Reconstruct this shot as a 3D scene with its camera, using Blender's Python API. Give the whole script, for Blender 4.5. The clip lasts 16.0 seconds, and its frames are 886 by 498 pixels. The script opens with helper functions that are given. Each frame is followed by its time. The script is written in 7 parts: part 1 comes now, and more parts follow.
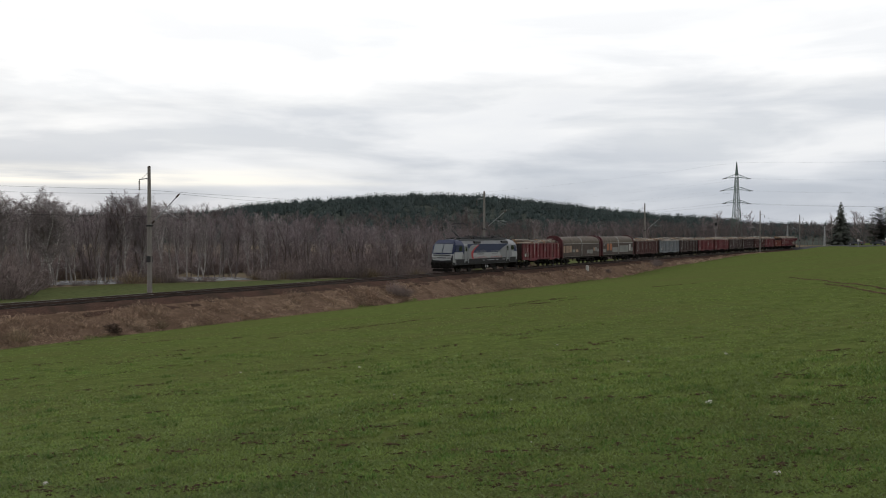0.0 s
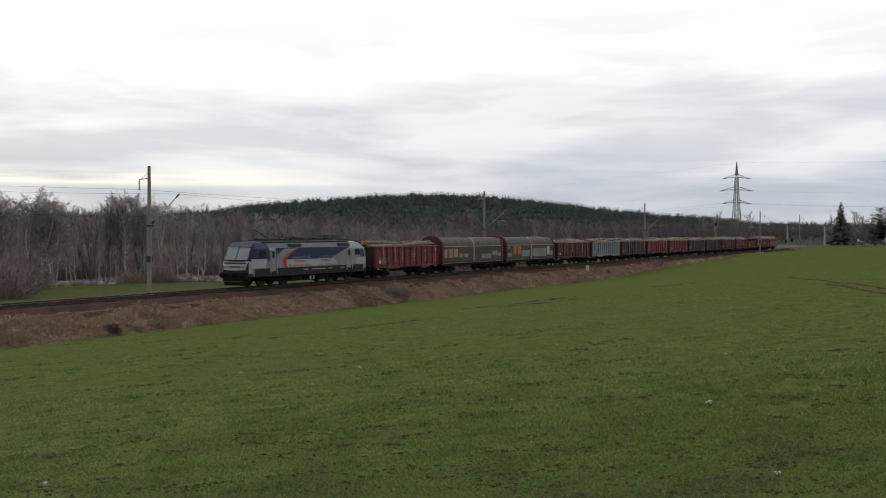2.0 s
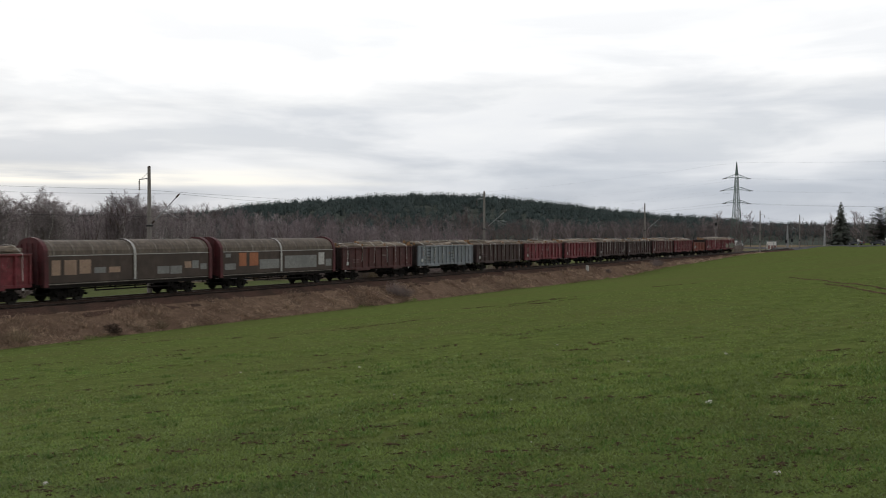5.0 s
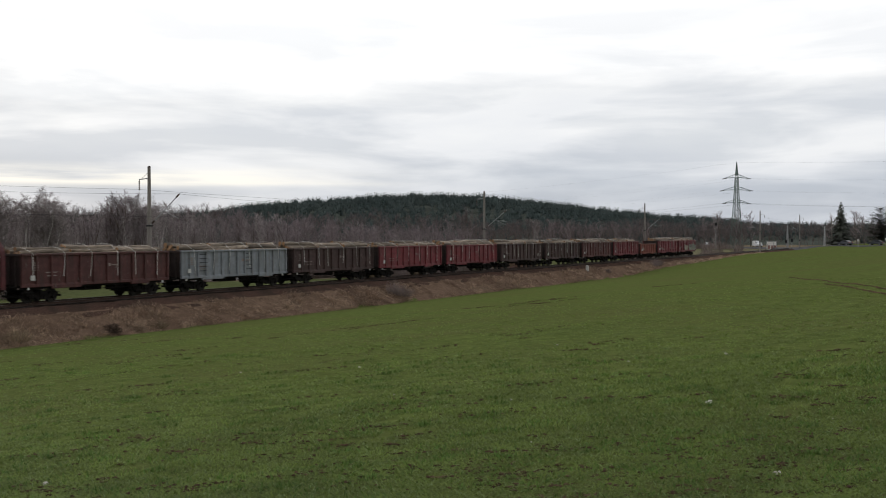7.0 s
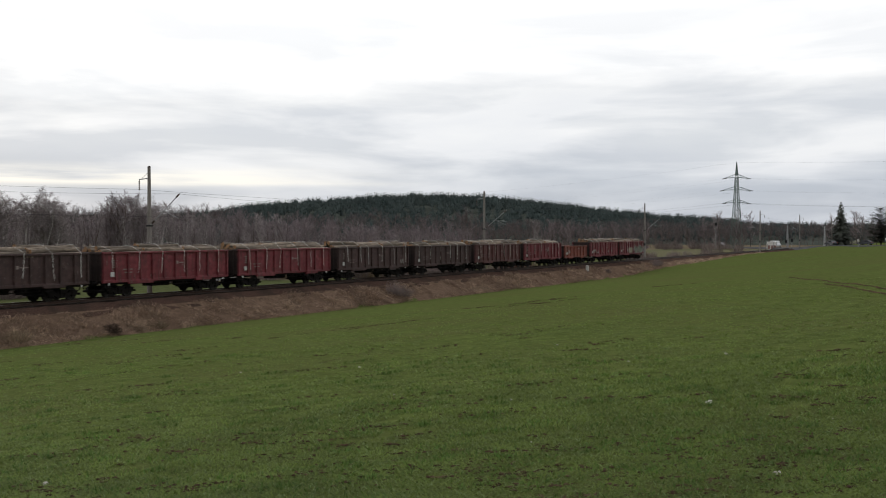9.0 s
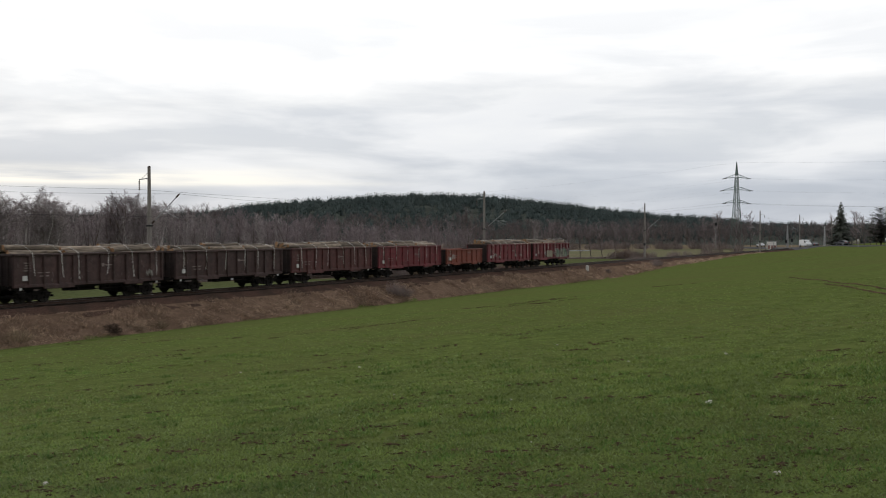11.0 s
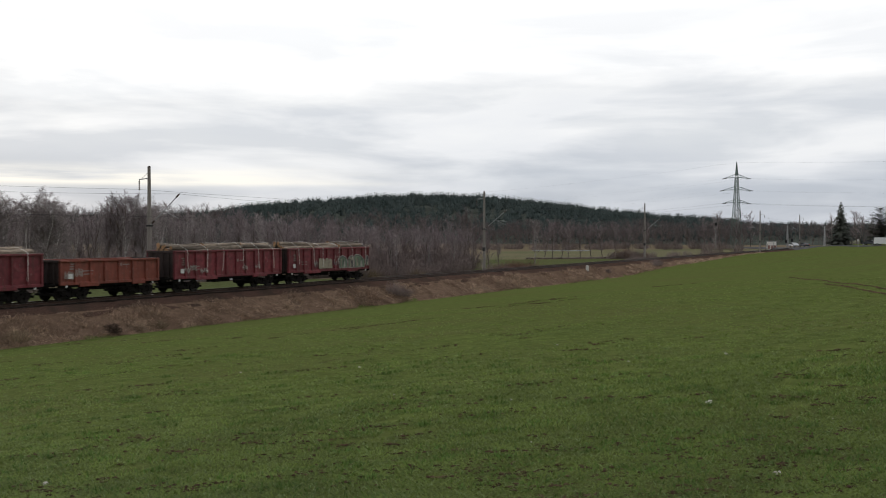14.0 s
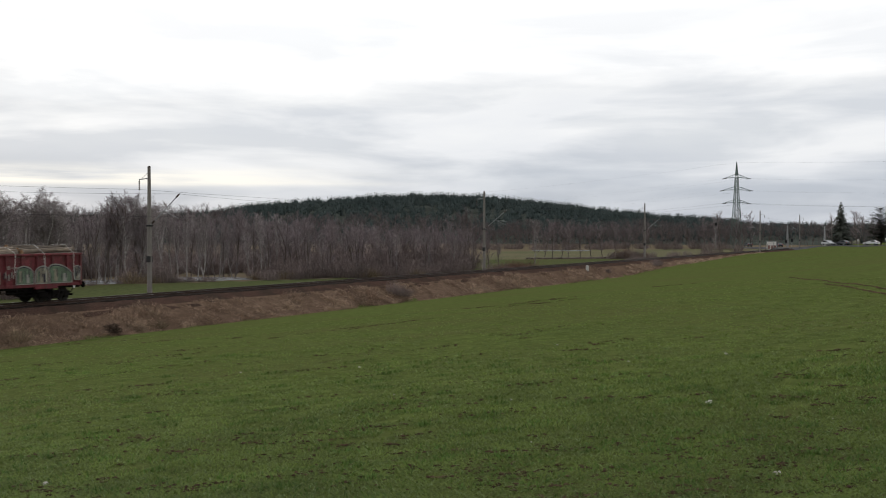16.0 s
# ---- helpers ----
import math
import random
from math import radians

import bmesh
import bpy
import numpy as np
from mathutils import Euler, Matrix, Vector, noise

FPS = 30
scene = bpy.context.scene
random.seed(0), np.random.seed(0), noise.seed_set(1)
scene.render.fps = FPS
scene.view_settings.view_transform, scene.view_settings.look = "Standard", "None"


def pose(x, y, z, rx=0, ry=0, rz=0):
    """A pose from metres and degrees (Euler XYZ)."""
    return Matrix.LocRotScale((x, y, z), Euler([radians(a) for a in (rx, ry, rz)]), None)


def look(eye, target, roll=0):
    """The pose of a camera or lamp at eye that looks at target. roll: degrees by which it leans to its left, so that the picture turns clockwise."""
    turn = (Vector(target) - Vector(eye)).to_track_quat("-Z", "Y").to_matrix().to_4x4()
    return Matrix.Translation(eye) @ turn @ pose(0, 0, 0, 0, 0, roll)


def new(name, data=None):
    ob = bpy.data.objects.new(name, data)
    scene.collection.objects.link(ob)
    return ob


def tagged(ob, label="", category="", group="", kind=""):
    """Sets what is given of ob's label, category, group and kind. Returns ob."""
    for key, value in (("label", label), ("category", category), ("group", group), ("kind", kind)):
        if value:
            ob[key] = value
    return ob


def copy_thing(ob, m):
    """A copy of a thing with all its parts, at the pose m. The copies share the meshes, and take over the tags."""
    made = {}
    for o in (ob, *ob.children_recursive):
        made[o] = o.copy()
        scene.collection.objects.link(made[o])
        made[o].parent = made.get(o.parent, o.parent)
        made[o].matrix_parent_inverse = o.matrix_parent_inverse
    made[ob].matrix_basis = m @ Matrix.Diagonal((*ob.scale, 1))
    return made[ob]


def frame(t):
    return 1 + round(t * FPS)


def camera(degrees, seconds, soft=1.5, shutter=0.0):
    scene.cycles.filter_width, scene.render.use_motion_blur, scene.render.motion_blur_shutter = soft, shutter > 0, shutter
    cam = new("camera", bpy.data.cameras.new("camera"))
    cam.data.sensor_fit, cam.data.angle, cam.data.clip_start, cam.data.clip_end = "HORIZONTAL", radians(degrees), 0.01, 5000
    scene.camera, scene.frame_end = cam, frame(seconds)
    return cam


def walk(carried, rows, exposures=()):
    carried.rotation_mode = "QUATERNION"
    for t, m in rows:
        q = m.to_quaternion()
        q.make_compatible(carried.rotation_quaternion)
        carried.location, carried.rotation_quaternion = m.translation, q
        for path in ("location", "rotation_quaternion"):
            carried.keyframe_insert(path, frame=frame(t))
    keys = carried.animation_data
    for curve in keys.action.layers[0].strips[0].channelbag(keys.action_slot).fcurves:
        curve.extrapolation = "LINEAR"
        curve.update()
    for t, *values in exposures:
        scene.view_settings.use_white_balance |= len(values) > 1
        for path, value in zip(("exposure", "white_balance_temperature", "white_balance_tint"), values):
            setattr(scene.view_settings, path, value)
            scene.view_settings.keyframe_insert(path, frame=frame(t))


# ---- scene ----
# camera on a tripod at the top of a sloping field, beside a straight railway line
EYE_Z = 4.49
cam = camera(48.75, 16.0, soft=1.0, shutter=0.25)
EYE = Vector((0, 0, EYE_Z))
PITCH = -0.877
walk(cam, [(0.0, pose(0, 0, EYE_Z, 90 + PITCH, 0, 0)), (16.0, pose(0, 0, EYE_Z, 90 + PITCH, 0, 0))])

# ---- world, sun, exposure
scene.view_settings.exposure = 0.0


def make_world():
    w = bpy.data.worlds.new("overcast_sky")
    scene.world = w
    w.use_nodes = True
    nt = w.node_tree
    nt.nodes.clear()
    L = nt.links.new
    out = nt.nodes.new("ShaderNodeOutputWorld")
    bg = nt.nodes.new("ShaderNodeBackground")
    tc = nt.nodes.new("ShaderNodeTexCoord")
    sep = nt.nodes.new("ShaderNodeSeparateXYZ")
    L(tc.outputs["Generated"], sep.inputs[0])
    # cloud deck by height above the horizon
    ramp = nt.nodes.new("ShaderNodeValToRGB")
    cr = ramp.color_ramp
    cr.elements[0].position, cr.elements[0].color = 0.0, (0.56, 0.59, 0.65, 1)
    cr.elements[1].position, cr.elements[1].color = 1.0, (0.80, 0.81, 0.83, 1)
    for p, c in ((0.045, (0.56, 0.595, 0.66)), (0.085, (0.70, 0.72, 0.765)), (0.13, (0.80, 0.81, 0.83)), (0.17, (0.98, 0.98, 0.985)), (0.30, (1.06, 1.06, 1.06)), (0.45, (0.98, 0.98, 0.99))):
        e = cr.elements.new(p)
        e.color = (*c, 1)
    mp = nt.nodes.new("ShaderNodeMapping")
    mp.inputs["Scale"].default_value = (3.1, 3.1, 17.0)
    mp.inputs["Location"].default_value = (0.6, 0.2, 0.4)
    L(tc.outputs["Generated"], mp.inputs[0])
    n1 = nt.nodes.new("ShaderNodeTexNoise")
    n1.inputs["Scale"].default_value = 1.0
    n1.inputs["Detail"].default_value = 7
    n1.inputs["Roughness"].default_value = 0.52
    n1.inputs["Distortion"].default_value = 0.2
    L(mp.outputs[0], n1.inputs[0])
    # the noise also bends the bands
    wob = nt.nodes.new("ShaderNodeMath")
    wob.operation = "MULTIPLY_ADD"
    wob.inputs[1].default_value = 0.16
    L(n1.outputs["Fac"], wob.inputs[0])
    sub = nt.nodes.new("ShaderNodeMath")
    sub.operation = "SUBTRACT"
    sub.inputs[1].default_value = 0.08
    L(sep.outputs["Z"], sub.inputs[0])
    L(sub.outputs[0], wob.inputs[2])
    L(wob.outputs[0], ramp.inputs[0])
    # darker undersides and bright breaks
    mp2 = nt.nodes.new("ShaderNodeMapping")
    mp2.inputs["Scale"].default_value = (4.6, 4.6, 26.0)
    mp2.inputs["Location"].default_value = (3.1, 1.7, 0.15)
    L(tc.outputs["Generated"], mp2.inputs[0])
    n2 = nt.nodes.new("ShaderNodeTexNoise")
    n2.inputs["Scale"].default_value = 1.0
    n2.inputs["Detail"].default_value = 10
    n2.inputs["Roughness"].default_value = 0.52
    n2.inputs["Distortion"].default_value = 0.3
    L(mp2.outputs[0], n2.inputs[0])
    r2 = nt.nodes.new("ShaderNodeValToRGB")
    r2.color_ramp.elements[0].position, r2.color_ramp.elements[0].color = 0.41, (0.875, 0.89, 0.91, 1)
    r2.color_ramp.elements[1].position, r2.color_ramp.elements[1].color = 0.60, (1.17, 1.155, 1.13, 1)
    L(n2.outputs["Fac"], r2.inputs[0])
    mul = nt.nodes.new("ShaderNodeMixRGB")
    mul.blend_type = "MULTIPLY"
    fade = nt.nodes.new("ShaderNodeMapRange")
    fade.inputs["From Min"].default_value, fade.inputs["From Max"].default_value = 0.10, 0.24
    fade.inputs["To Min"].default_value, fade.inputs["To Max"].default_value = 1.0, 0.25
    L(sep.outputs["Z"], fade.inputs["Value"])
    L(fade.outputs[0], mul.inputs[0])
    L(ramp.outputs[0], mul.inputs[1])
    L(r2.outputs[0], mul.inputs[2])
    # a clear streak low over the horizon on the sun's side
    mp3 = nt.nodes.new("ShaderNodeMapping")
    mp3.inputs["Scale"].default_value = (5.0, 5.0, 75.0)
    mp3.inputs["Location"].default_value = (0.4, 2.2, 0.9)
    L(tc.outputs["Generated"], mp3.inputs[0])
    n3 = nt.nodes.new("ShaderNodeTexNoise")
    n3.inputs["Scale"].default_value = 1.0
    n3.inputs["Detail"].default_value = 6
    L(mp3.outputs[0], n3.inputs[0])
    win = nt.nodes.new("ShaderNodeValToRGB")
    wr = win.color_ramp
    wr.elements[0].position, wr.elements[0].color = 0.045, (0, 0, 0, 1)
    wr.elements[1].position, wr.elements[1].color = 0.068, (0, 0, 0, 1)
    e = wr.elements.new(0.051)
    e.color = (1, 1, 1, 1)
    e = wr.elements.new(0.059)
    e.color = (1, 1, 1, 1)
    L(sep.outputs["Z"], win.inputs[0])
    side = nt.nodes.new("ShaderNodeMapRange")
    side.interpolation_type = "SMOOTHSTEP"
    side.inputs["From Min"].default_value, side.inputs["From Max"].default_value = 0.06, -0.30
    L(sep.outputs["X"], side.inputs["Value"])
    r3 = nt.nodes.new("ShaderNodeValToRGB")
    r3.color_ramp.elements[0].position, r3.color_ramp.elements[1].position = 0.36, 0.58
    L(n3.outputs["Fac"], r3.inputs[0])
    m1 = nt.nodes.new("ShaderNodeMath")
    m1.operation = "MULTIPLY"
    L(win.outputs[0], m1.inputs[0])
    L(side.outputs[0], m1.inputs[1])
    m2 = nt.nodes.new("ShaderNodeMath")
    m2.operation = "MULTIPLY"
    L(m1.outputs[0], m2.inputs[0])
    L(r3.outputs[0], m2.inputs[1])
    brk = nt.nodes.new("ShaderNodeMixRGB")
    L(m2.outputs[0], brk.inputs[0])
    L(mul.outputs[0], brk.inputs[1])
    brk.inputs[2].default_value = (1.02, 0.985, 0.90, 1)
    mul = brk
    # brighter on the sun's side of the deck
    az = nt.nodes.new("ShaderNodeMapRange")
    az.interpolation_type = "SMOOTHSTEP"
    az.inputs["From Min"].default_value, az.inputs["From Max"].default_value = -0.8, 0.75
    az.inputs["To Min"].default_value, az.inputs["To Max"].default_value = 0.62, 1.04
    L(sep.outputs["Y"], az.inputs["Value"])
    mul2 = nt.nodes.new("ShaderNodeMixRGB")
    mul2.blend_type = "MULTIPLY"
    mul2.inputs[0].default_value = 1.0
    L(mul.outputs[0], mul2.inputs[1])
    L(az.outputs[0], mul2.inputs[2])
    mul = mul2
    # clear sky above the deck
    sky = nt.nodes.new("ShaderNodeTexSky")
    sky.sky_type = "NISHITA"
    sky.sun_disc = False
    sky.sun_elevation = radians(28)
    sky.sun_rotation = radians(-35)
    sc = nt.nodes.new("ShaderNodeMixRGB")
    sc.blend_type = "MULTIPLY"
    sc.inputs[0].default_value = 1.0
    sc.inputs[2].default_value = (0.1, 0.1, 0.1, 1)
    L(sky.outputs[0], sc.inputs[1])
    mix = nt.nodes.new("ShaderNodeMixRGB")
    mix.inputs[0].default_value = 0.93
    L(sc.outputs[0], mix.inputs[1])
    L(mul.outputs[0], mix.inputs[2])
    L(mix.outputs[0], bg.inputs[0])
    bg.inputs[1].default_value = 1.0
    L(bg.outputs[0], out.inputs[0])


make_world()
sun = new("sun", bpy.data.lights.new("sun", "SUN"))
sun.data.energy = 0.5
sun.data.angle = radians(25)
sun.data.color = (1.0, 0.95, 0.88)
sun.matrix_basis = look((-57 * 2, 82 * 2, 53 * 2), (0, 0, 0))

# ---- the line's own measure: s metres along the track (away), o metres off its centre (towards the field)
TH = radians(29.226)
SN, CS = math.sin(TH), math.cos(TH)
X0, Y0 = -28.24, 62.323


def at(s, o, z=0.0):
    return Vector((X0 + s * SN + o * CS, Y0 + s * CS - o * SN, z))


def so(x, y):
    return (x - X0) * SN + (y - Y0) * CS, (x - X0) * CS - (y - Y0) * SN


HEAD = math.degrees(math.atan2(-CS, -SN))


def on_track(s, o=0.0, z=0.0, turn=0.0):
    p = at(s, o, z)
    return pose(p.x, p.y, p.z, 0, 0, HEAD + turn)


# ---- materials
def mat(name, base, rough=0.7, metal=0.0, vary=0.25, fine=8.0, coarse=0.6, bump=0.2, tint=None, rnd=0.0, island=0.0, spec=0.4, grime=None, stretch=(1, 1, 1), scuff=None):
    m = bpy.data.materials.new(name)
    m.use_nodes = True
    nt = m.node_tree
    L = nt.links.new
    b = nt.nodes["Principled BSDF"]
    b.inputs["Roughness"].default_value = rough
    b.inputs["Metallic"].default_value = metal
    b.inputs["Specular IOR Level"].default_value = spec
    tc = nt.nodes.new("ShaderNodeTexCoord")
    mp = nt.nodes.new("ShaderNodeMapping")
    mp.inputs["Scale"].default_value = stretch
    L(tc.outputs["Object"], mp.inputs[0])
    nf = nt.nodes.new("ShaderNodeTexNoise")
    nf.inputs["Scale"].default_value = fine
    nf.inputs["Detail"].default_value = 6
    L(mp.outputs[0], nf.inputs[0])
    nc = nt.nodes.new("ShaderNodeTexNoise")
    nc.inputs["Scale"].default_value = coarse
    nc.inputs["Detail"].default_value = 5
    L(mp.outputs[0], nc.inputs[0])
    lo = tuple(c * (1 - vary) for c in base)
    hi = tuple(min(1, c * (1 + vary)) for c in base)
    r1 = nt.nodes.new("ShaderNodeValToRGB")
    r1.color_ramp.elements[0].position, r1.color_ramp.elements[0].color = 0.32, (*lo, 1)
    r1.color_ramp.elements[1].position, r1.color_ramp.elements[1].color = 0.68, (*hi, 1)
    L(nf.outputs["Fac"], r1.inputs[0])
    col = r1.outputs[0]
    t2 = tint or tuple(c * (1 - 1.3 * vary) for c in base)
    r2 = nt.nodes.new("ShaderNodeValToRGB")
    r2.color_ramp.elements[0].position, r2.color_ramp.elements[0].color = 0.42, (0, 0, 0, 1)
    r2.color_ramp.elements[1].position, r2.color_ramp.elements[1].color = 0.66, (0.8, 0.8, 0.8, 1)
    L(nc.outputs["Fac"], r2.inputs[0])
    mx = nt.nodes.new("ShaderNodeMixRGB")
    L(r2.outputs[0], mx.inputs[0])
    L(col, mx.inputs[1])
    mx.inputs[2].default_value = (*t2, 1)
    col = mx.outputs[0]
    if grime:
        # rust and dirt in streaks that run down
        mg = nt.nodes.new("ShaderNodeMapping")
        mg.inputs["Scale"].default_value = (5.0, 5.0, 0.5)
        L(tc.outputs["Object"], mg.inputs[0])
        ng = nt.nodes.new("ShaderNodeTexNoise")
        ng.inputs["Scale"].default_value = 1.0
        ng.inputs["Detail"].default_value = 6
        L(mg.outputs[0], ng.inputs[0])
        rg = nt.nodes.new("ShaderNodeValToRGB")
        rg.color_ramp.elements[0].position, rg.color_ramp.elements[0].color = 0.5, (0, 0, 0, 1)
        rg.color_ramp.elements[1].position, rg.color_ramp.elements[1].color = 0.72, (0.75, 0.75, 0.75, 1)
        L(ng.outputs["Fac"], rg.inputs[0])
        m3 = nt.nodes.new("ShaderNodeMixRGB")
        L(rg.outputs[0], m3.inputs[0])
        L(col, m3.inputs[1])
        m3.inputs[2].default_value = (*grime, 1)
        col = m3.outputs[0]
    if scuff:
        # pale scraped paint in small upright marks
        mg = nt.nodes.new("ShaderNodeMapping")
        mg.inputs["Scale"].default_value = (9.0, 9.0, 1.6)
        mg.inputs["Location"].default_value = (4.0, 2.0, 1.0)
        L(tc.outputs["Object"], mg.inputs[0])
        ng = nt.nodes.new("ShaderNodeTexNoise")
        ng.inputs["Scale"].default_value = 1.0
        ng.inputs["Detail"].default_value = 8
        ng.inputs["Roughness"].default_value = 0.7
        L(mg.outputs[0], ng.inputs[0])
        rg = nt.nodes.new("ShaderNodeValToRGB")
        rg.color_ramp.elements[0].position, rg.color_ramp.elements[0].color = 0.61, (0, 0, 0, 1)
        rg.color_ramp.elements[1].position, rg.color_ramp.elements[1].color = 0.70, (0.7, 0.7, 0.7, 1)
        L(ng.outputs["Fac"], rg.inputs[0])
        m4 = nt.nodes.new("ShaderNodeMixRGB")
        L(rg.outputs[0], m4.inputs[0])
        L(col, m4.inputs[1])
        m4.inputs[2].default_value = (*scuff, 1)
        col = m4.outputs[0]
    for amount, node, socket in ((rnd, "ShaderNodeObjectInfo", "Random"), (island, "ShaderNodeNewGeometry", "Random Per Island")):
        if amount:
            oi = nt.nodes.new(node)
            rr = nt.nodes.new("ShaderNodeMapRange")
            rr.inputs["To Min"].default_value, rr.inputs["To Max"].default_value = 1 - amount, 1 + amount
            L(oi.outputs[socket], rr.inputs["Value"])
            hs = nt.nodes.new("ShaderNodeHueSaturation")
            L(rr.outputs[0], hs.inputs["Value"])
            L(col, hs.inputs["Color"])
            col = hs.outputs[0]
    L(col, b.inputs["Base Color"])
    if bump:
        bp = nt.nodes.new("ShaderNodeBump")
        bp.inputs["Strength"].default_value = bump
        bp.inputs["Distance"].default_value = 0.03
        L(nf.outputs["Fac"], bp.inputs["Height"])
        L(bp.outputs[0], b.inputs["Normal"])
    return m


# ---- mesh helpers
class Build:
    """Collects vertices and faces of one mesh."""

    def __init__(self):
        self.v, self.f, self.m = [], [], []

    def face(self, pts, mi=0):
        n = len(self.v)
        self.v += [tuple(p) for p in pts]
        self.f.append(tuple(range(n, n + len(pts))))
        self.m.append(mi)

    def box(self, x0, x1, y0, y1, z0, z1, c=0.0, mi=0):
        """A box with chamfered edges of width c."""
        c = min(c, (x1 - x0) / 2.5, (y1 - y0) / 2.5, (z1 - z0) / 2.5)
        if c <= 0:
            n = len(self.v)
            self.v += [(x, y, z) for x in (x0, x1) for y in (y0, y1) for z in (z0, z1)]
            for q in ((0, 1, 3, 2), (4, 6, 7, 5), (0, 4, 5, 1), (2, 3, 7, 6), (0, 2, 6, 4), (1, 5, 7, 3)):
                self.f.append(tuple(n + i for i in q))
                self.m.append(mi)
            return
        bm = bmesh.new()
        bmesh.ops.create_cube(bm, size=1.0, matrix=Matrix.Translation(((x0 + x1) / 2, (y0 + y1) / 2, (z0 + z1) / 2)) @ Matrix.Diagonal((x1 - x0, y1 - y0, z1 - z0, 1)))
        bmesh.ops.bevel(bm, geom=bm.edges[:], offset=c, segments=1, affect="EDGES")
        n = len(self.v)
        bm.verts.index_update()
        self.v += [tuple(v.co) for v in bm.verts]
        for f in bm.faces:
            self.f.append(tuple(n + v.index for v in f.verts))
            self.m.append(mi)
        bm.free()

    def tube(self, a, b, ra, rb=None, n=6, caps=True, mi=0, mcap=None):
        a, b = Vector(a), Vector(b)
        rb = ra if rb is None else rb
        d = (b - a)
        if d.length < 1e-6:
            return
        d.normalize()
        u = d.orthogonal().normalized()
        w = d.cross(u)
        k = len(self.v)
        for p, r in ((a, ra), (b, rb)):
            for i in range(n):
                t = 2 * math.pi * i / n
                self.v.append(tuple(p + (u * math.cos(t) + w * math.sin(t)) * r))
        for i in range(n):
            j = (i + 1) % n
            self.f.append((k + i, k + j, k + n + j, k + n + i))
            self.m.append(mi)
        if caps:
            self.f.append(tuple(k + i for i in reversed(range(n))))
            self.f.append(tuple(k + n + i for i in range(n)))
            self.m += [mi if mcap is None else mcap] * 2

    def loft(self, rings, mi=0, caps=True, closed=True):
        """Skin over rings of points of equal count."""
        k = len(self.v)
        n = len(rings[0])
        for r in rings:
            self.v += [tuple(p) for p in r]
        for a in range(len(rings) - 1):
            for i in range(n if closed else n - 1):
                j = (i + 1) % n
                self.f.append((k + a * n + i, k + a * n + j, k + (a + 1) * n + j, k + (a + 1) * n + i))
                self.m.append(mi)
        if caps and closed:
            self.f.append(tuple(k + i for i in reversed(range(n))))
            self.f.append(tuple(k + (len(rings) - 1) * n + i for i in range(n)))
            self.m += [mi, mi]

    def mesh(self, name, mats, smooth=False):
        me = bpy.data.meshes.new(name)
        me.from_pydata(self.v, [], self.f)
        for m in (mats if isinstance(mats, (list, tuple)) else [mats]):
            me.materials.append(m)
        if any(self.m):
            me.polygons.foreach_set("material_index", self.m)
        if smooth:
            me.polygons.foreach_set("use_smooth", [True] * len(self.f))
        me.update()
        return me


def part(name, built, material, parent=None, label="", smooth=False, m=None, kind=""):
    me = built.mesh(name, material, smooth) if isinstance(built, Build) else built
    ob = new(name, me)
    if parent is not None:
        ob.parent = parent
    if m is not None:
        ob.matrix_basis = m
    return tagged(ob, label, "", "", kind)


def fast_mesh(name, verts, faces, mats, mat_index=None, smooth=False):
    """A mesh of triangles or of quads only, from numpy arrays."""
    me = bpy.data.meshes.new(name)
    verts = np.asarray(verts, dtype=np.float32)
    faces = np.asarray(faces, dtype=np.int32)
    nf, k = faces.shape
    me.vertices.add(len(verts))
    me.vertices.foreach_set("co", verts.ravel())
    me.loops.add(nf * k)
    me.loops.foreach_set("vertex_index", faces.ravel())
    me.polygons.add(nf)
    me.polygons.foreach_set("loop_start", np.arange(nf, dtype=np.int32) * k)
    me.polygons.foreach_set("loop_total", np.full(nf, k, dtype=np.int32))
    for m in mats:
        me.materials.append(m)
    if mat_index is not None:
        me.polygons.foreach_set("material_index", np.asarray(mat_index, dtype=np.int32))
    if smooth:
        me.polygons.foreach_set("use_smooth", np.ones(nf, dtype=bool))
    me.update(calc_edges=True)
    me.validate()
    return me


def smooth01(a, b, x):
    t = np.clip((np.asarray(x, float) - a) / (b - a), 0, 1)
    return t * t * (3 - 2 * t)


def wave(x, y, seed=0):
    """Cheap smooth noise of about -1 to 1 over wide areas."""
    r = np.random.RandomState(seed)
    z = 0.0
    for k in range(6):
        a, b, c = r.uniform(-1, 1), r.uniform(-1, 1), r.uniform(0, 6.28)
        z = z + np.sin((a * x + b * y) * (0.6 + 0.5 * k) + c) / 6
    return z * 1.6


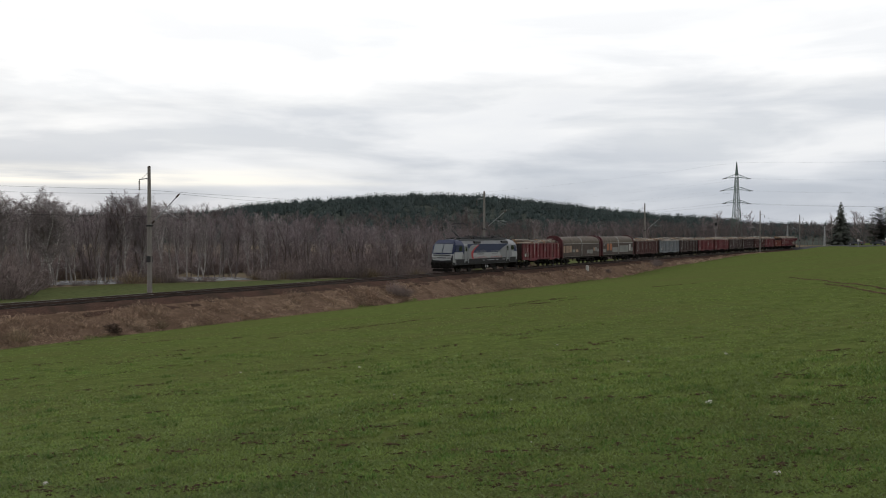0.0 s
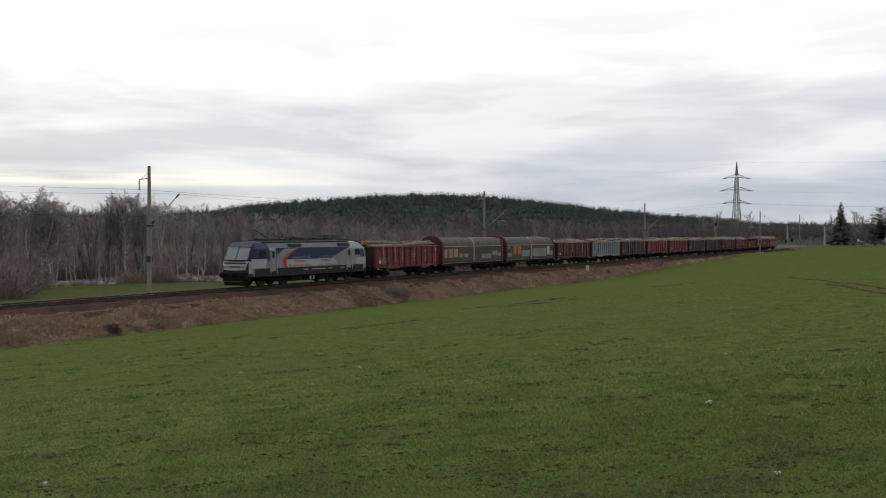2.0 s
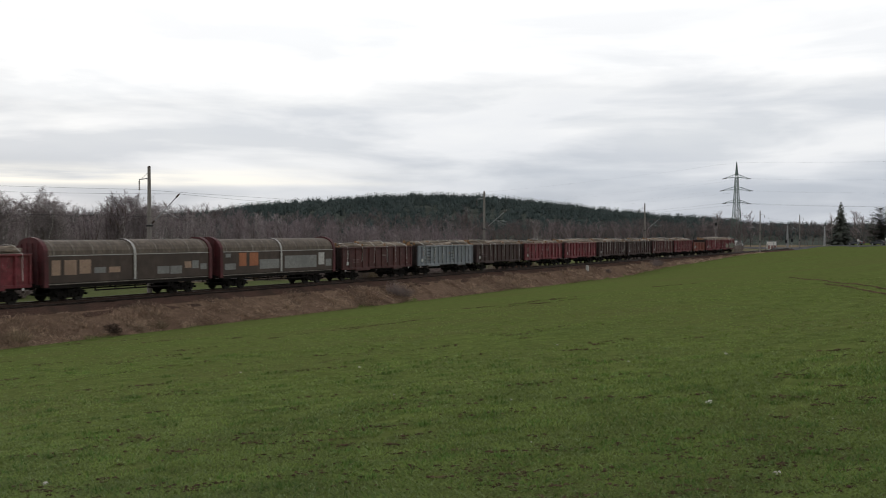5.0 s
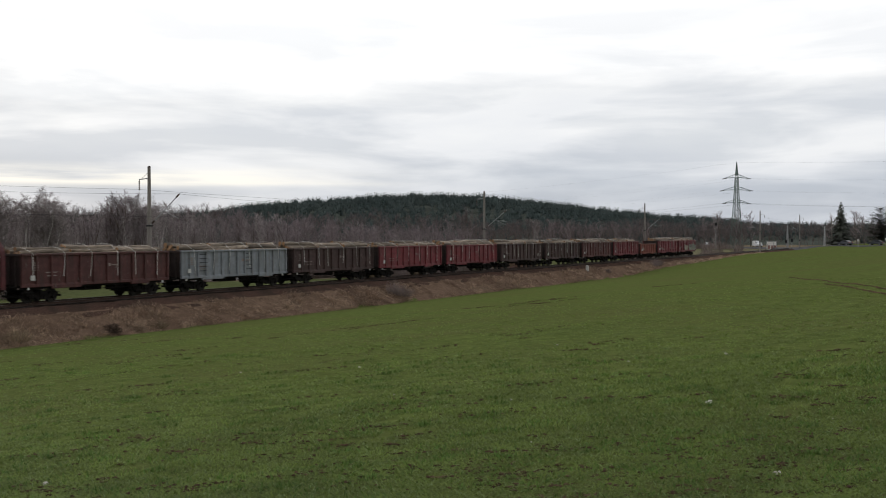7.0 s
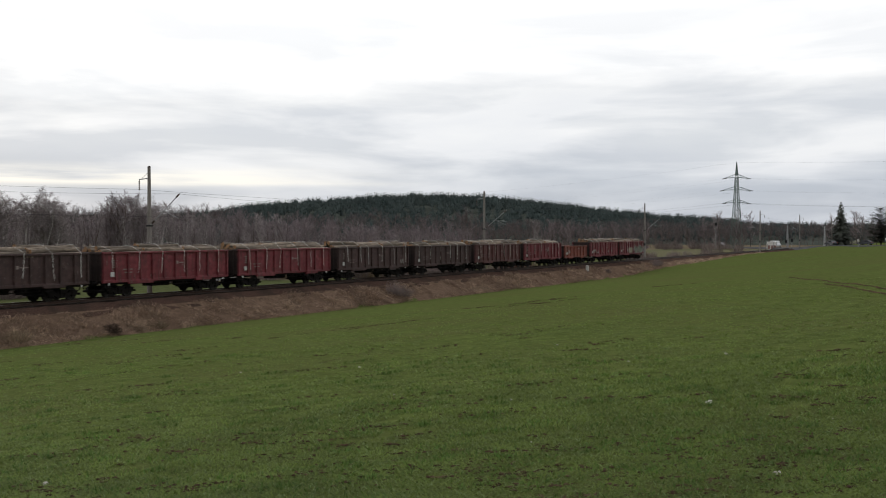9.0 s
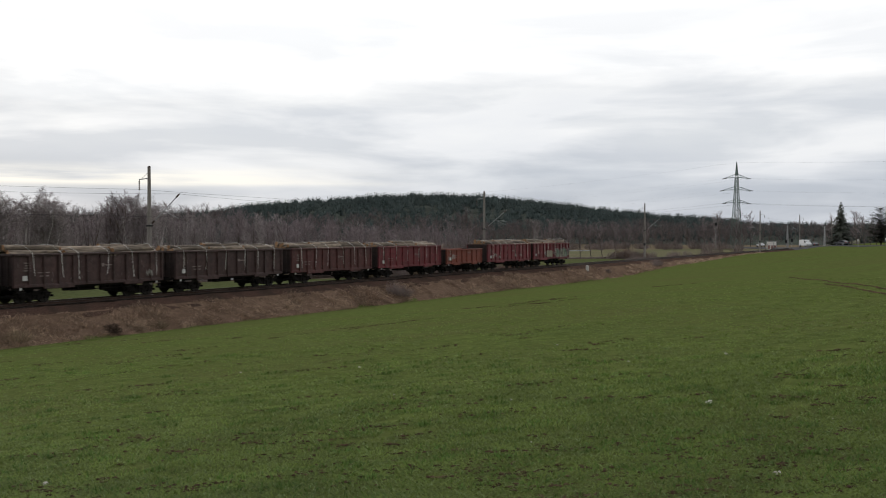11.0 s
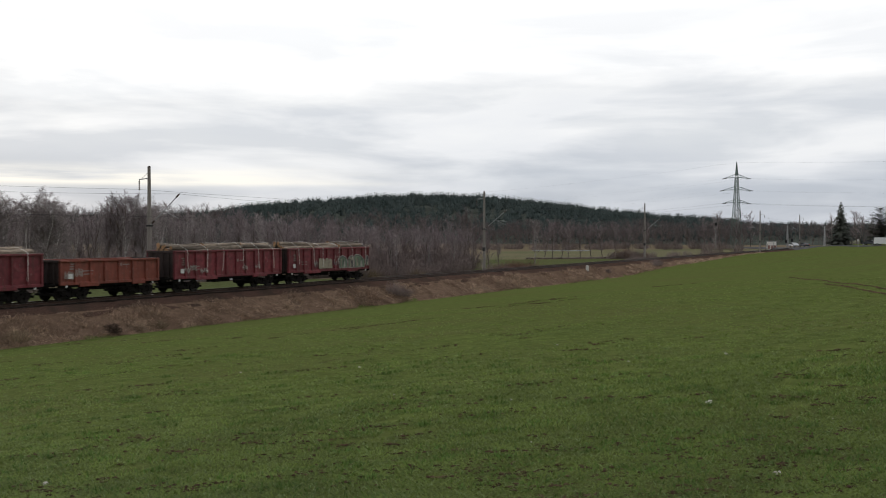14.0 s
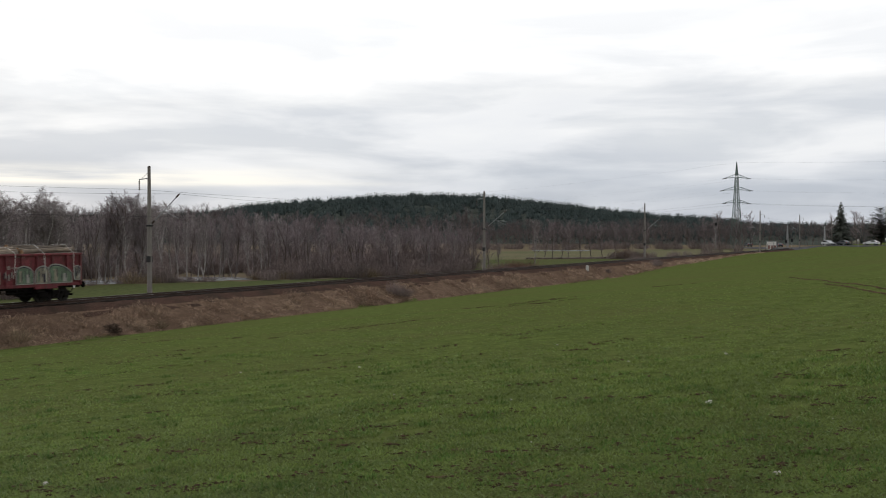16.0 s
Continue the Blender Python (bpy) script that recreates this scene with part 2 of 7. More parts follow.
# ---- the ground's height
def ground_z(x, y):
    x, y = np.asarray(x, float), np.asarray(y, float)
    s, o = so(x, y)
    edge = -2.15 + 1.0 * smooth01(100, 140, s) + 0.95 * smooth01(140, 200, s)
    slope = 0.1015 - 0.044 * smooth01(95, 215, s)
    run = np.maximum(o - 5.5, 0)
    run = np.where(run > 52, 52 + (run - 52) * 0.4, run)
    edge = edge + 0.6 * smooth01(222, 262, s) * smooth01(6, 13, o) * (1 - smooth01(14, 25, o))
    near = edge + slope * run + 0.05 * wave(x * 0.25, y * 0.25, 3) * smooth01(6, 14, o)
    far_edge = -2.2 + 1.0 * smooth01(110, 190, s) + 0.6 * smooth01(190, 260, s)
    d = np.hypot(x, y)
    hill_b = x / np.maximum(y, 1) * 750
    hill = np.interp(hill_b, [-700, -340, -210, -180, -145, -80, -15, 30, 94, 172, 245, 330, 700], [10, 11, 12.5, 14, 19, 24, 26.5, 25.5, 19, 11, 7, 6, 6])
    far = far_edge + hill * smooth01(410, 720, y) * (1 - 0.6 * smooth01(950, 1400, y)) + 0.12 * wave(x * 0.06, y * 0.06, 5) * smooth01(-12, -40, o)
    # bed: flat shoulder, then banks on both sides
    top = -0.62
    zn = np.where(o < 2.9, top, np.where(o < 5.5, top + (edge - top) * np.clip((o - 2.9) / 2.6, 0, 1) ** 0.92, near))
    zf = np.where(o > -2.9, top, np.where(o > -7.0, top + (far_edge - top) * np.clip((-o - 2.9) / 4.1, 0, 1), far))
    z = np.where(o >= 0, zn, zf)
    return z - 0.0000045 * np.maximum(d - 900, 0) ** 2 * 0.2


def gz(x, y):
    return float(ground_z(x, y))
# ---- materials of the place
M_FIELD = mat("winter_wheat_ground", (0.093, 0.119, 0.035), 0.9, vary=0.32, fine=3.4, coarse=0.16, bump=0.5, tint=(0.098, 0.106, 0.038), spec=0.0, stretch=(0.7, 1, 1))
M_BANK = mat("dry_bank_soil", (0.165, 0.112, 0.080), 0.95, vary=0.4, fine=4.0, coarse=0.5, bump=0.6, tint=(0.105, 0.070, 0.050), spec=0.0)
M_MEADOW = mat("meadow_grass", (0.088, 0.102, 0.044), 0.95, vary=0.25, fine=2.0, coarse=0.05, bump=0.4, tint=(0.10, 0.10, 0.045), spec=0.0)
M_DULL = mat("faded_winter_meadow", (0.155, 0.142, 0.088), 0.95, vary=0.25, fine=1.0, coarse=0.04, bump=0.4, tint=(0.115, 0.125, 0.066), spec=0.0)
M_WOODFLOOR = mat("leaf_litter", (0.15, 0.12, 0.082), 0.95, vary=0.35, fine=1.2, coarse=0.07, bump=0.4, tint=(0.20, 0.165, 0.115), spec=0.0)
M_BALLAST = mat("ballast_stone", (0.085, 0.053, 0.042), 0.95, vary=0.5, fine=14, coarse=0.7, bump=0.9, tint=(0.05, 0.038, 0.03), spec=0.0)
M_RAIL = mat("rail_steel_rusty", (0.07, 0.045, 0.035), 0.6, 0.6, vary=0.3, fine=6)
M_RAILTOP = mat("rail_head_polished", (0.22, 0.21, 0.21), 0.55, 1.0, vary=0.1, fine=6)
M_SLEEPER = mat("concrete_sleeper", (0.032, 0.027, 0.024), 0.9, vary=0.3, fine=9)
M_CONCRETE = mat("mast_concrete", (0.24, 0.22, 0.20), 0.9, vary=0.2, fine=12, coarse=1.0, bump=0.3)
M_GALV = mat("galvanised_steel", (0.42, 0.43, 0.44), 0.6, 0.2, vary=0.2, fine=10)
M_WIRE = mat("dark_wire", (0.05, 0.05, 0.055), 0.6, 0.5, vary=0.1)
M_INSUL = mat("brown_insulator", (0.06, 0.035, 0.025), 0.3, vary=0.2)
M_BLACK = mat("black_box", (0.02, 0.02, 0.022), 0.6, vary=0.2)
M_PYLON = mat("pylon_green_grey_paint", (0.12, 0.175, 0.15), 0.7, 0.0, vary=0.2, fine=5)
M_ASPHALT = mat("asphalt", (0.055, 0.055, 0.058), 0.9, vary=0.25, fine=20, coarse=0.4)
# pale base colour stands in for the bright sky mirrored in the water
M_WATER = mat("sky_pale_flood_water", (0.50, 0.52, 0.54), 0.12, vary=0.15, fine=0.8, coarse=0.2, bump=0.02, spec=0.5)
M_PINEFLOOR = mat("pine_forest_floor", (0.080, 0.090, 0.078), 0.95, vary=0.4, fine=0.5, coarse=0.05, bump=0.4, spec=0.0)
M_VERGE = mat("pale_gravel_verge", (0.21, 0.20, 0.145), 0.95, vary=0.3, fine=4, coarse=0.3, bump=0.4, spec=0.0, tint=(0.14, 0.145, 0.09))
M_BED = mat("dark_track_bed", (0.026, 0.020, 0.017), 0.95, vary=0.5, fine=14, coarse=0.9, bump=0.9, spec=0.0)
# ---- ground, one sheet to the horizon
def make_ground():
    so_ = np.concatenate([np.array([-3000, -1500, -800, -400, -250, -180, -140]), np.arange(-110, -12, 3.0), np.arange(-12, 210, 1.0), np.arange(210, 420, 4.0), np.arange(420, 1000, 14.0), np.array([1100, 1300, 1600, 2000, 2600, 3400])])
    oo = np.concatenate([np.array([-3400, -2600, -2000, -1600, -1300]), np.arange(-1100, -420, 14.0), np.arange(-420, -160, 6.0), np.arange(-160, -30, 3.0), np.arange(-30, -8, 1.0), np.arange(-8, -2.5, 0.5), np.array([-2.5, -1.2, 0, 1.2]), np.arange(2.5, 7.4, 0.2), np.arange(7.5, 20, 1.0), np.arange(20, 66, 1.6), np.array([70, 80, 100, 140, 200, 300, 500, 900, 1600, 3000])])
    S, O = np.meshgrid(so_, oo, indexing="ij")
    X = X0 + S * SN + O * CS
    Y = Y0 + S * CS - O * SN
    Z = ground_z(X, Y)
    on_bank = ((O > 3.0) & (O < 5.4)).astype(float)
    Z = Z + on_bank * 0.10 * wave(S * 1.3, O * 2.2, 9)
    V = np.stack([X, Y, Z], -1).reshape(-1, 3)
    n, k = S.shape
    I = np.arange(n * k).reshape(n, k)
    F = np.stack([I[:-1, :-1], I[1:, :-1], I[1:, 1:], I[:-1, 1:]], -1).reshape(-1, 4)
    c = V[F].mean(1)
    s, o = so(c[:, 0], c[:, 1])
    ragged = 5.45 + 0.30 * wave(s * 0.5, s * 0.13, 11) + 0.16 * wave(s * 2.1, s * 0.7, 12)
    mi = np.zeros(len(F), int)
    mi[(o > 2.4) & (o <= ragged)] = 1
    mi[(np.abs(o) <= 2.6)] = 4
    mi[(o < -2.6) & (o > -7.2)] = 1
    mi[o <= -7.2] = 2
    mi[(o < -6.3) & (o > -8.6)] = 6
    wood = woods_edge(c[:, 0], c[:, 1]) | (c[:, 1] > 420)
    mi[(o <= -8.6) & wood] = 3
    mi[(o <= -7.2) & (c[:, 1] > 440)] = 5
    mi[(mi == 2) & (c[:, 1] > 229) & (c[:, 0] > 4)] = 7
    me = fast_mesh("ground", V, F[:, ::-1], [M_FIELD, M_BANK, M_MEADOW, M_WOODFLOOR, M_BALLAST, M_PINEFLOOR, M_VERGE, M_DULL], mi, smooth=True)
    # faces must look up
    if me.polygons[0].normal.z < 0:
        me.flip_normals()
    return tagged(new("ground", me), "gently sloping winter wheat field, grassy bank and far meadow", "ground", "", "structure")


def woods_edge(x, y):
    """True where the far wood stands: behind a line beyond the meadow."""
    b = x / np.maximum(y, 1)
    line = np.interp(b, [-0.46, -0.40, -0.30, -0.20, -0.10, 0.0, 0.025, 0.05, 0.30], [112, 122, 132, 140, 148, 155, 165, 300, 330])
    return y > line


def rail_profile(s0, s1, o, step=12.0):
    b = Build()
    prof = [(-0.07, -0.172), (-0.07, -0.155), (-0.012, -0.135), (-0.012, -0.045), (-0.036, -0.035), (-0.036, -0.004), (0.036, -0.004), (0.036, -0.035), (0.012, -0.045), (0.012, -0.135), (0.07, -0.155), (0.07, -0.172)]
    n = int((s1 - s0) / step)
    rings = [[at(s0 + (s1 - s0) * i / n, o + p, z) for p, z in prof] for i in range(n + 1)]
    b.loft(rings, 0)
    k = len(b.v)
    for i in range(n):
        a, c = s0 + (s1 - s0) * i / n, s0 + (s1 - s0) * (i + 1) / n
        b.face([at(a, o - 0.03, 0), at(a, o + 0.03, 0), at(c, o + 0.03, 0), at(c, o - 0.03, 0)], 1)
    return b


def make_track():
    # ballast with a stepped, uneven shoulder
    rng = np.random.RandomState(4)
    ss = np.arange(-70, 520, 0.7)
    prof = [(-2.9, -0.66), (-2.35, -0.48), (-1.75, -0.20), (-1.35, -0.19), (-0.8, -0.21), (0.0, -0.22), (0.8, -0.21), (1.35, -0.19), (1.75, -0.20), (2.35, -0.48), (2.95, -0.68), (3.3, -0.95)]
    V, F = [], []
    for i, s in enumerate(ss):
        for o, z in prof:
            V.append(at(s, o + rng.uniform(-0.07, 0.07), z + rng.uniform(-0.035, 0.035)))
    k = len(prof)
    for i in range(len(ss) - 1):
        for j in range(k - 1):
            F.append((i * k + j, (i + 1) * k + j, (i + 1) * k + j + 1, i * k + j + 1))
    # faces between the two shoulders take the darker bed colour
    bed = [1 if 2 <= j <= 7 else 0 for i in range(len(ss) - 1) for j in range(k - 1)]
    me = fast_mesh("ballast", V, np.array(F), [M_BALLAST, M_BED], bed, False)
    if me.polygons[0].normal.z < 0:
        me.flip_normals()
    tagged(new("ballast_bed", me), "dark brown crushed stone ballast under the railway track", "ballast", "", "structure")
    for o in (-0.7525, 0.7525):
        tagged(part("rail", rail_profile(-70, 520, o), [M_RAIL, M_RAILTOP]), "rusty steel rail with a worn shiny head", "rail", "rails of the track", "structure")
    b = Build()
    for s in np.arange(-70, 420, 0.6):
        pts = []
        for z, w, e in ((-0.34, 0.13, 1.3), (-0.20, 0.13, 1.3), (-0.172, 0.10, 1.27)):
            pts.append([at(s - w, -e, z), at(s + w, -e, z), at(s + w, e, z), at(s - w, e, z)])
        b.loft(pts)
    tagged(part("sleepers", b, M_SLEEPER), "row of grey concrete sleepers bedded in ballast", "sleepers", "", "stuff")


make_ground()
make_track()
# ---- the train; local x runs forward, y towards the field, z up from the rail head
SPEED, SLOW = 17.673, 0.0045
MOVERS = []        # (thing, s of its centre at the start)
WHEELSETS = {}     # (place on its bogie, radius) -> wheelsets

M_RED = mat("wagon_red_paint", (0.170, 0.028, 0.036), 0.65, vary=0.32, fine=3, coarse=0.7, bump=0.15, grime=(0.07, 0.032, 0.026), rnd=0.12, scuff=(0.34, 0.27, 0.25))
M_BROWN = mat("wagon_brown_paint", (0.095, 0.034, 0.032), 0.7, vary=0.25, fine=3, coarse=0.7, bump=0.15, grime=(0.045, 0.028, 0.024), rnd=0.12, scuff=(0.34, 0.27, 0.25))
M_DARK = mat("wagon_dark_brown_paint", (0.062, 0.034, 0.032), 0.7, vary=0.3, fine=3, coarse=0.7, bump=0.15, grime=(0.035, 0.025, 0.022), rnd=0.12, scuff=(0.34, 0.27, 0.25))
M_ORANGE = mat("wagon_orange_red_paint", (0.21, 0.055, 0.036), 0.7, vary=0.22, fine=3, coarse=0.7, bump=0.15, grime=(0.09, 0.04, 0.03), scuff=(0.34, 0.27, 0.25))
M_GREYW = mat("wagon_grey_paint", (0.225, 0.245, 0.27), 0.65, vary=0.16, fine=3, coarse=0.7, bump=0.15, grime=(0.16, 0.15, 0.14), scuff=(0.12, 0.10, 0.09))
M_UNDER = mat("underframe_grime", (0.015, 0.013, 0.012), 0.9, vary=0.4, fine=6, bump=0.3, spec=0.1)
M_WHEEL = mat("wheel_steel", (0.022, 0.018, 0.016), 0.6, 0.4, vary=0.3, fine=8)
M_WHITE = mat("white_marking", (0.62, 0.62, 0.60), 0.7, vary=0.15, fine=20)
M_MARK = mat("faded_lettering", (0.25, 0.20, 0.18), 0.8, vary=0.3, fine=20)
M_STRAP = mat("pale_lashing_strap", (0.85, 0.83, 0.78), 0.8, vary=0.2, fine=20)
M_BARK = mat("log_bark", (0.235, 0.190, 0.148), 0.95, vary=0.5, fine=7, coarse=1.5, bump=0.7, rnd=0.5, stretch=(0.3, 1, 1))
M_CUT = mat("log_cut_end", (0.40, 0.23, 0.12), 0.85, vary=0.2, fine=12, rnd=0.2)
M_HOOD = mat("hood_grey_brown", (0.072, 0.052, 0.042), 0.75, vary=0.25, fine=2, coarse=0.5, bump=0.15, grime=(0.05, 0.04, 0.034))
M_HOODROOF = mat("hood_roof_weathered", (0.135, 0.108, 0.085), 0.85, vary=0.3, fine=3, coarse=0.8, bump=0.2, grime=(0.08, 0.065, 0.05), stretch=(2, 1, 1))
M_PALE = mat("hood_pale_trim", (0.45, 0.44, 0.42), 0.7, vary=0.2, fine=6)
M_RIB = mat("worn_roof_rib", (0.20, 0.175, 0.15), 0.8, vary=0.4, fine=5, coarse=1.5, bump=0.1, tint=(0.08, 0.065, 0.052))
M_PATCH_T = mat("tan_patch_paint", (0.34, 0.235, 0.17), 0.8, vary=0.2, fine=6)
M_PATCH_O = mat("orange_patch_paint", (0.36, 0.14, 0.07), 0.8, vary=0.2, fine=6)
M_PATCH_G = mat("grey_patch_paint", (0.23, 0.23, 0.22), 0.8, vary=0.2, fine=6)


def disc(b, c, r, half, n=18, mi=0):
    c = Vector(c)
    b.tube(c - Vector((0, half, 0)), c + Vector((0, half, 0)), r, r, n, True, mi)


def wheelset_mesh(r):
    b = Build()
    for y in (-0.75, 0.75):
        e = 1 if y > 0 else -1
        disc(b, (0, y, 0), r, 0.065, 20)
        disc(b, (0, y - e * 0.075, 0), r + 0.03, 0.015, 20)
        disc(b, (0, y + e * 0.09, 0), 0.16, 0.05, 10)
        for a in range(5):
            t = a * 2 * math.pi / 5
            b.tube((math.cos(t) * 0.12, y + e * 0.07, math.sin(t) * 0.12), (math.cos(t) * (r - 0.06), y + e * 0.07, math.sin(t) * (r - 0.06)), 0.035, 0.03, 4)
    b.tube((0, -1.0, 0), (0, 1.0, 0), 0.085, None, 10)
    return b.mesh("wheelset", M_WHEEL)


def bogie_frame(base, r, heavy=False):
    b = Build()
    h = base / 2
    for y in (-1.02, 1.02):
        # side frame: raised over the boxes, dropped in the middle
        prof = [(-h - 0.32, r - 0.02), (-h - 0.30, r + 0.24), (-h + 0.28, r + 0.26), (-0.45, r + 0.02), (-0.38, r + 0.30), (0.38, r + 0.30), (0.45, r + 0.02), (h - 0.28, r + 0.26), (h + 0.30, r + 0.24), (h + 0.32, r - 0.02), (h - 0.20, r - 0.04), (0.40, r - 0.24), (-0.40, r - 0.24), (-h + 0.20, r - 0.04)]
        b.loft([[(x, y - 0.07, z) for x, z in prof], [(x, y + 0.07, z) for x, z in prof]])
        for x in (-h, h):
            b.box(x - 0.17, x + 0.17, y - 0.12, y + 0.13, r - 0.17, r + 0.17, 0.03)
            b.box(x - 0.42, x + 0.42, y - 0.10, y + 0.10, r + 0.16, r + 0.21, 0.015)
        for x in (-0.16, 0.16):
            b.tube((x, y + 0.02, r - 0.2), (x, y + 0.02, r + 0.22), 0.11, None, 8)
        if heavy:
            b.box(-h - 0.5, h + 0.5, y - 0.05, y + 0.09, r + 0.14, r + 0.32, 0.03)
            for x in (-h, h):
                b.tube((x - 0.3, y + 0.12, r - 0.05), (x + 0.36, y + 0.12, r + 0.42), 0.05, None, 6)
    b.box(-0.28, 0.28, -1.2, 1.2, r + 0.05, r + 0.32, 0.03)
    for x in (-h - 0.55, h + 0.55):
        b.box(x - 0.05, x + 0.05, -1.05, 1.05, r - 0.1, r + 0.05, 0.02)
    return b.mesh("bogie_frame", M_UNDER)


WS46, WS62 = wheelset_mesh(0.46), wheelset_mesh(0.625)
BG18, BG30 = bogie_frame(1.8, 0.46), bogie_frame(3.0, 0.625, True)


def add_bogie(parent, x, base=1.8, r=0.46):
    bg = part("bogie", BG18 if base < 2.5 else BG30, None, parent, "grimy black steel bogie", m=pose(x, 0, 0))
    for d in (base / 2, -base / 2):
        w = part("wheelset", WS46 if r < 0.5 else WS62, None, bg, m=pose(d, 0, r))
        WHEELSETS.setdefault((d, r), []).append(w)
    return bg


def buffer_mesh():
    b = Build()
    b.tube((-0.05, 0, 1.06), (0.38, 0, 1.06), 0.11, 0.09, 10)
    b.tube((0.36, 0, 1.06), (0.60, 0, 1.06), 0.075, None, 8)
    b.tube((0.585, 0, 1.06), (0.62, 0, 1.06), 0.225, 0.225, 16)
    return b.mesh("buffer", M_UNDER)


def coupling_mesh():
    b = Build()
    b.box(-0.05, 0.35, -0.14, 0.14, 0.95, 1.15, 0.03)
    b.tube((0.28, 0, 1.05), (0.52, 0, 0.84), 0.035, None, 6)
    b.tube((0.50, 0, 0.86), (0.42, 0, 0.62), 0.035, None, 6)
    return b.mesh("coupling", M_UNDER)


BUFFER, COUPLING = buffer_mesh(), coupling_mesh()


def add_ends(parent, half, z=0.0):
    for e in (1, -1):
        turn = 0 if e > 0 else 180
        for y in (-0.875, 0.875):
            part("buffer", BUFFER, None, parent, m=pose(half * e, y, z, 0, 0, turn))
        part("coupling", COUPLING, None, parent, "black screw coupling", m=pose(half * e, 0, z, 0, 0, turn))


def empty(name, m, label, category, group=""):
    e = new(name)
    e.empty_display_size = 0.5
    e.matrix_basis = m
    return tagged(e, label, category, group)


def decal(parent, name, x0, x1, z0, z1, y, material, label="", depth=0.006):
    b = Build()
    b.box(x0, x1, y, y + depth, z0, z1)
    return part(name, b, material, parent, label)


# end walls: shade of the gap between wagons put into the colour, over grime
M_ENDDARK = mat("shaded_grimy_end_paint", (0.040, 0.026, 0.024), 0.8, vary=0.35, fine=4, coarse=0.8, bump=0.2)


def open_wagon(s, paint, label, body=12.72, top=3.2, low=False, posts=11, seed=0):
    """High-sided open wagon with posts, doors, bogies and buffers."""
    r = random.Random(seed)
    w = empty("open_wagon", on_track(s), label, "freight wagon", "open wagons of the train")
    h, W, zf = body / 2, 1.36, 1.22
    b = Build()   # floor and sole bars
    b.box(-h, h, -1.30, 1.30, 1.02, 1.22, 0.02)
    for y in (-1.22, 1.22):
        b.box(-h, h, y - 0.06, y + 0.06, 0.92, 1.20, 0.015)
    b.box(-0.9, 0.9, -0.5, 0.5, 0.62, 0.95, 0.04)
    b.tube((-2.4, 0.55, 0.75), (-1.3, 0.55, 0.75), 0.19, None, 12)
    for x in (-2.6, -1.5, 1.2, 2.3):
        b.box(x - 0.05, x + 0.05, 1.0, 1.26, 0.72, 1.02, 0.01)
    b.tube((-2.6, 1.2, 0.74), (2.3, 1.2, 0.74), 0.03, None, 6)
    part("underframe", b, M_UNDER, w)
    zt = top
    n = posts
    step = body / n
    for side in (1, -1):
        wall = Build()
        y0, y1 = (W - 0.05, W) if side > 0 else (-W, -W + 0.05)
        for i in range(n):
            x = -h + i * step
            # each sheet dished slightly by loads
            d = 0.012 + 0.02 * r.random()
            ya = W * side
            c = (x + step / 2, ya + d * side, (zf + zt) / 2)
            q = [(x, ya, zf), (x + step, ya, zf), (x + step, ya, zt), (x, ya, zt)]
            for k in range(4):
                wall.face([q[k], q[(k + 1) % 4], c] if side > 0 else [q[(k + 1) % 4], q[k], c])
        wall.box(-h, h, y0 - 0.03 * side if side > 0 else y0 + 0.03, y1 - 0.03 if side > 0 else y1 + 0.03, zf, zt)
        part("side_wall", wall, paint, w)
        for i in range(n + 1):
            x = -h + i * step
            x = min(max(x, -h + 0.06), h - 0.06)
            p = Build()
            wd = 0.055 if i % 3 else 0.07
            yo = 0.13 if side > 0 else 0.0
            p.box(x - wd, x + wd, W * side - (0 if side > 0 else 0.13), W * side + yo, zf - 0.12, zt + 0.0, 0.012)
            part("side_post", p, paint, w)
        t = Build()
        ys = sorted((W * side - 0.06 * side, W * side + 0.15 * side))
        t.box(-h - 0.02, h + 0.02, ys[0], ys[1], zt - 0.11, zt + 0.03, 0.02)
        part("top_rail", t, paint, w)
        t = Build()
        ys = sorted((W * side - 0.06 * side, W * side + 0.09 * side))
        t.box(-h, h, ys[0], ys[1], zf - 0.16, zf + 0.04, 0.02)
        part("bottom_rail", t, paint, w)
    for e in (1, -1):
        t = Build()
        xs = sorted((h * e, h * e - 0.06 * e))
        t.box(xs[0], xs[1], -W + 0.004, W - 0.004, zf - 0.1, zt + 0.02, 0.01)
        part("end_wall", t, M_ENDDARK, w, "grimy end of the wagon, shade between wagons painted in")
        for y in (-0.9, -0.3, 0.3, 0.9):
            t = Build()
            xp = sorted((h * e, h * e + 0.09 * e))
            t.box(xp[0], xp[1], y - 0.05, y + 0.05, zf - 0.1, zt, 0.012)
            part("end_post", t, M_ENDDARK, w, "grimy end of the wagon, shade between wagons painted in")
        t = Build()
        xp = sorted((h * e + 0.002 * e, h * e + 0.12 * e))
        t.box(xp[0], xp[1], -W, W, zt - 0.14, zt + 0.025, 0.02)
        part("end_rail", t, M_ENDDARK, w, "grimy end of the wagon, shade between wagons painted in")
    # plates and lettering on the sides
    y = W + 0.135
    xa = h - 0.75
    decal(w, "label_plate", xa - 0.22, xa + 0.12, 1.50, 1.82, y, M_WHITE, "white label holder")
    for k in range(2):
        decal(w, "lettering", xa - 2.0 + k * 0.05, xa - 1.1 - 0.12 * k, 1.95 - 0.22 * k, 2.02 - 0.22 * k, W + 0.035, M_MARK)
    for k in range(4):
        decal(w, "lettering", xa - 0.55, xa - 0.05 - 0.05 * (k % 3), 2.10 + 0.16 * k, 2.19 + 0.16 * k, W + 0.035, M_MARK)
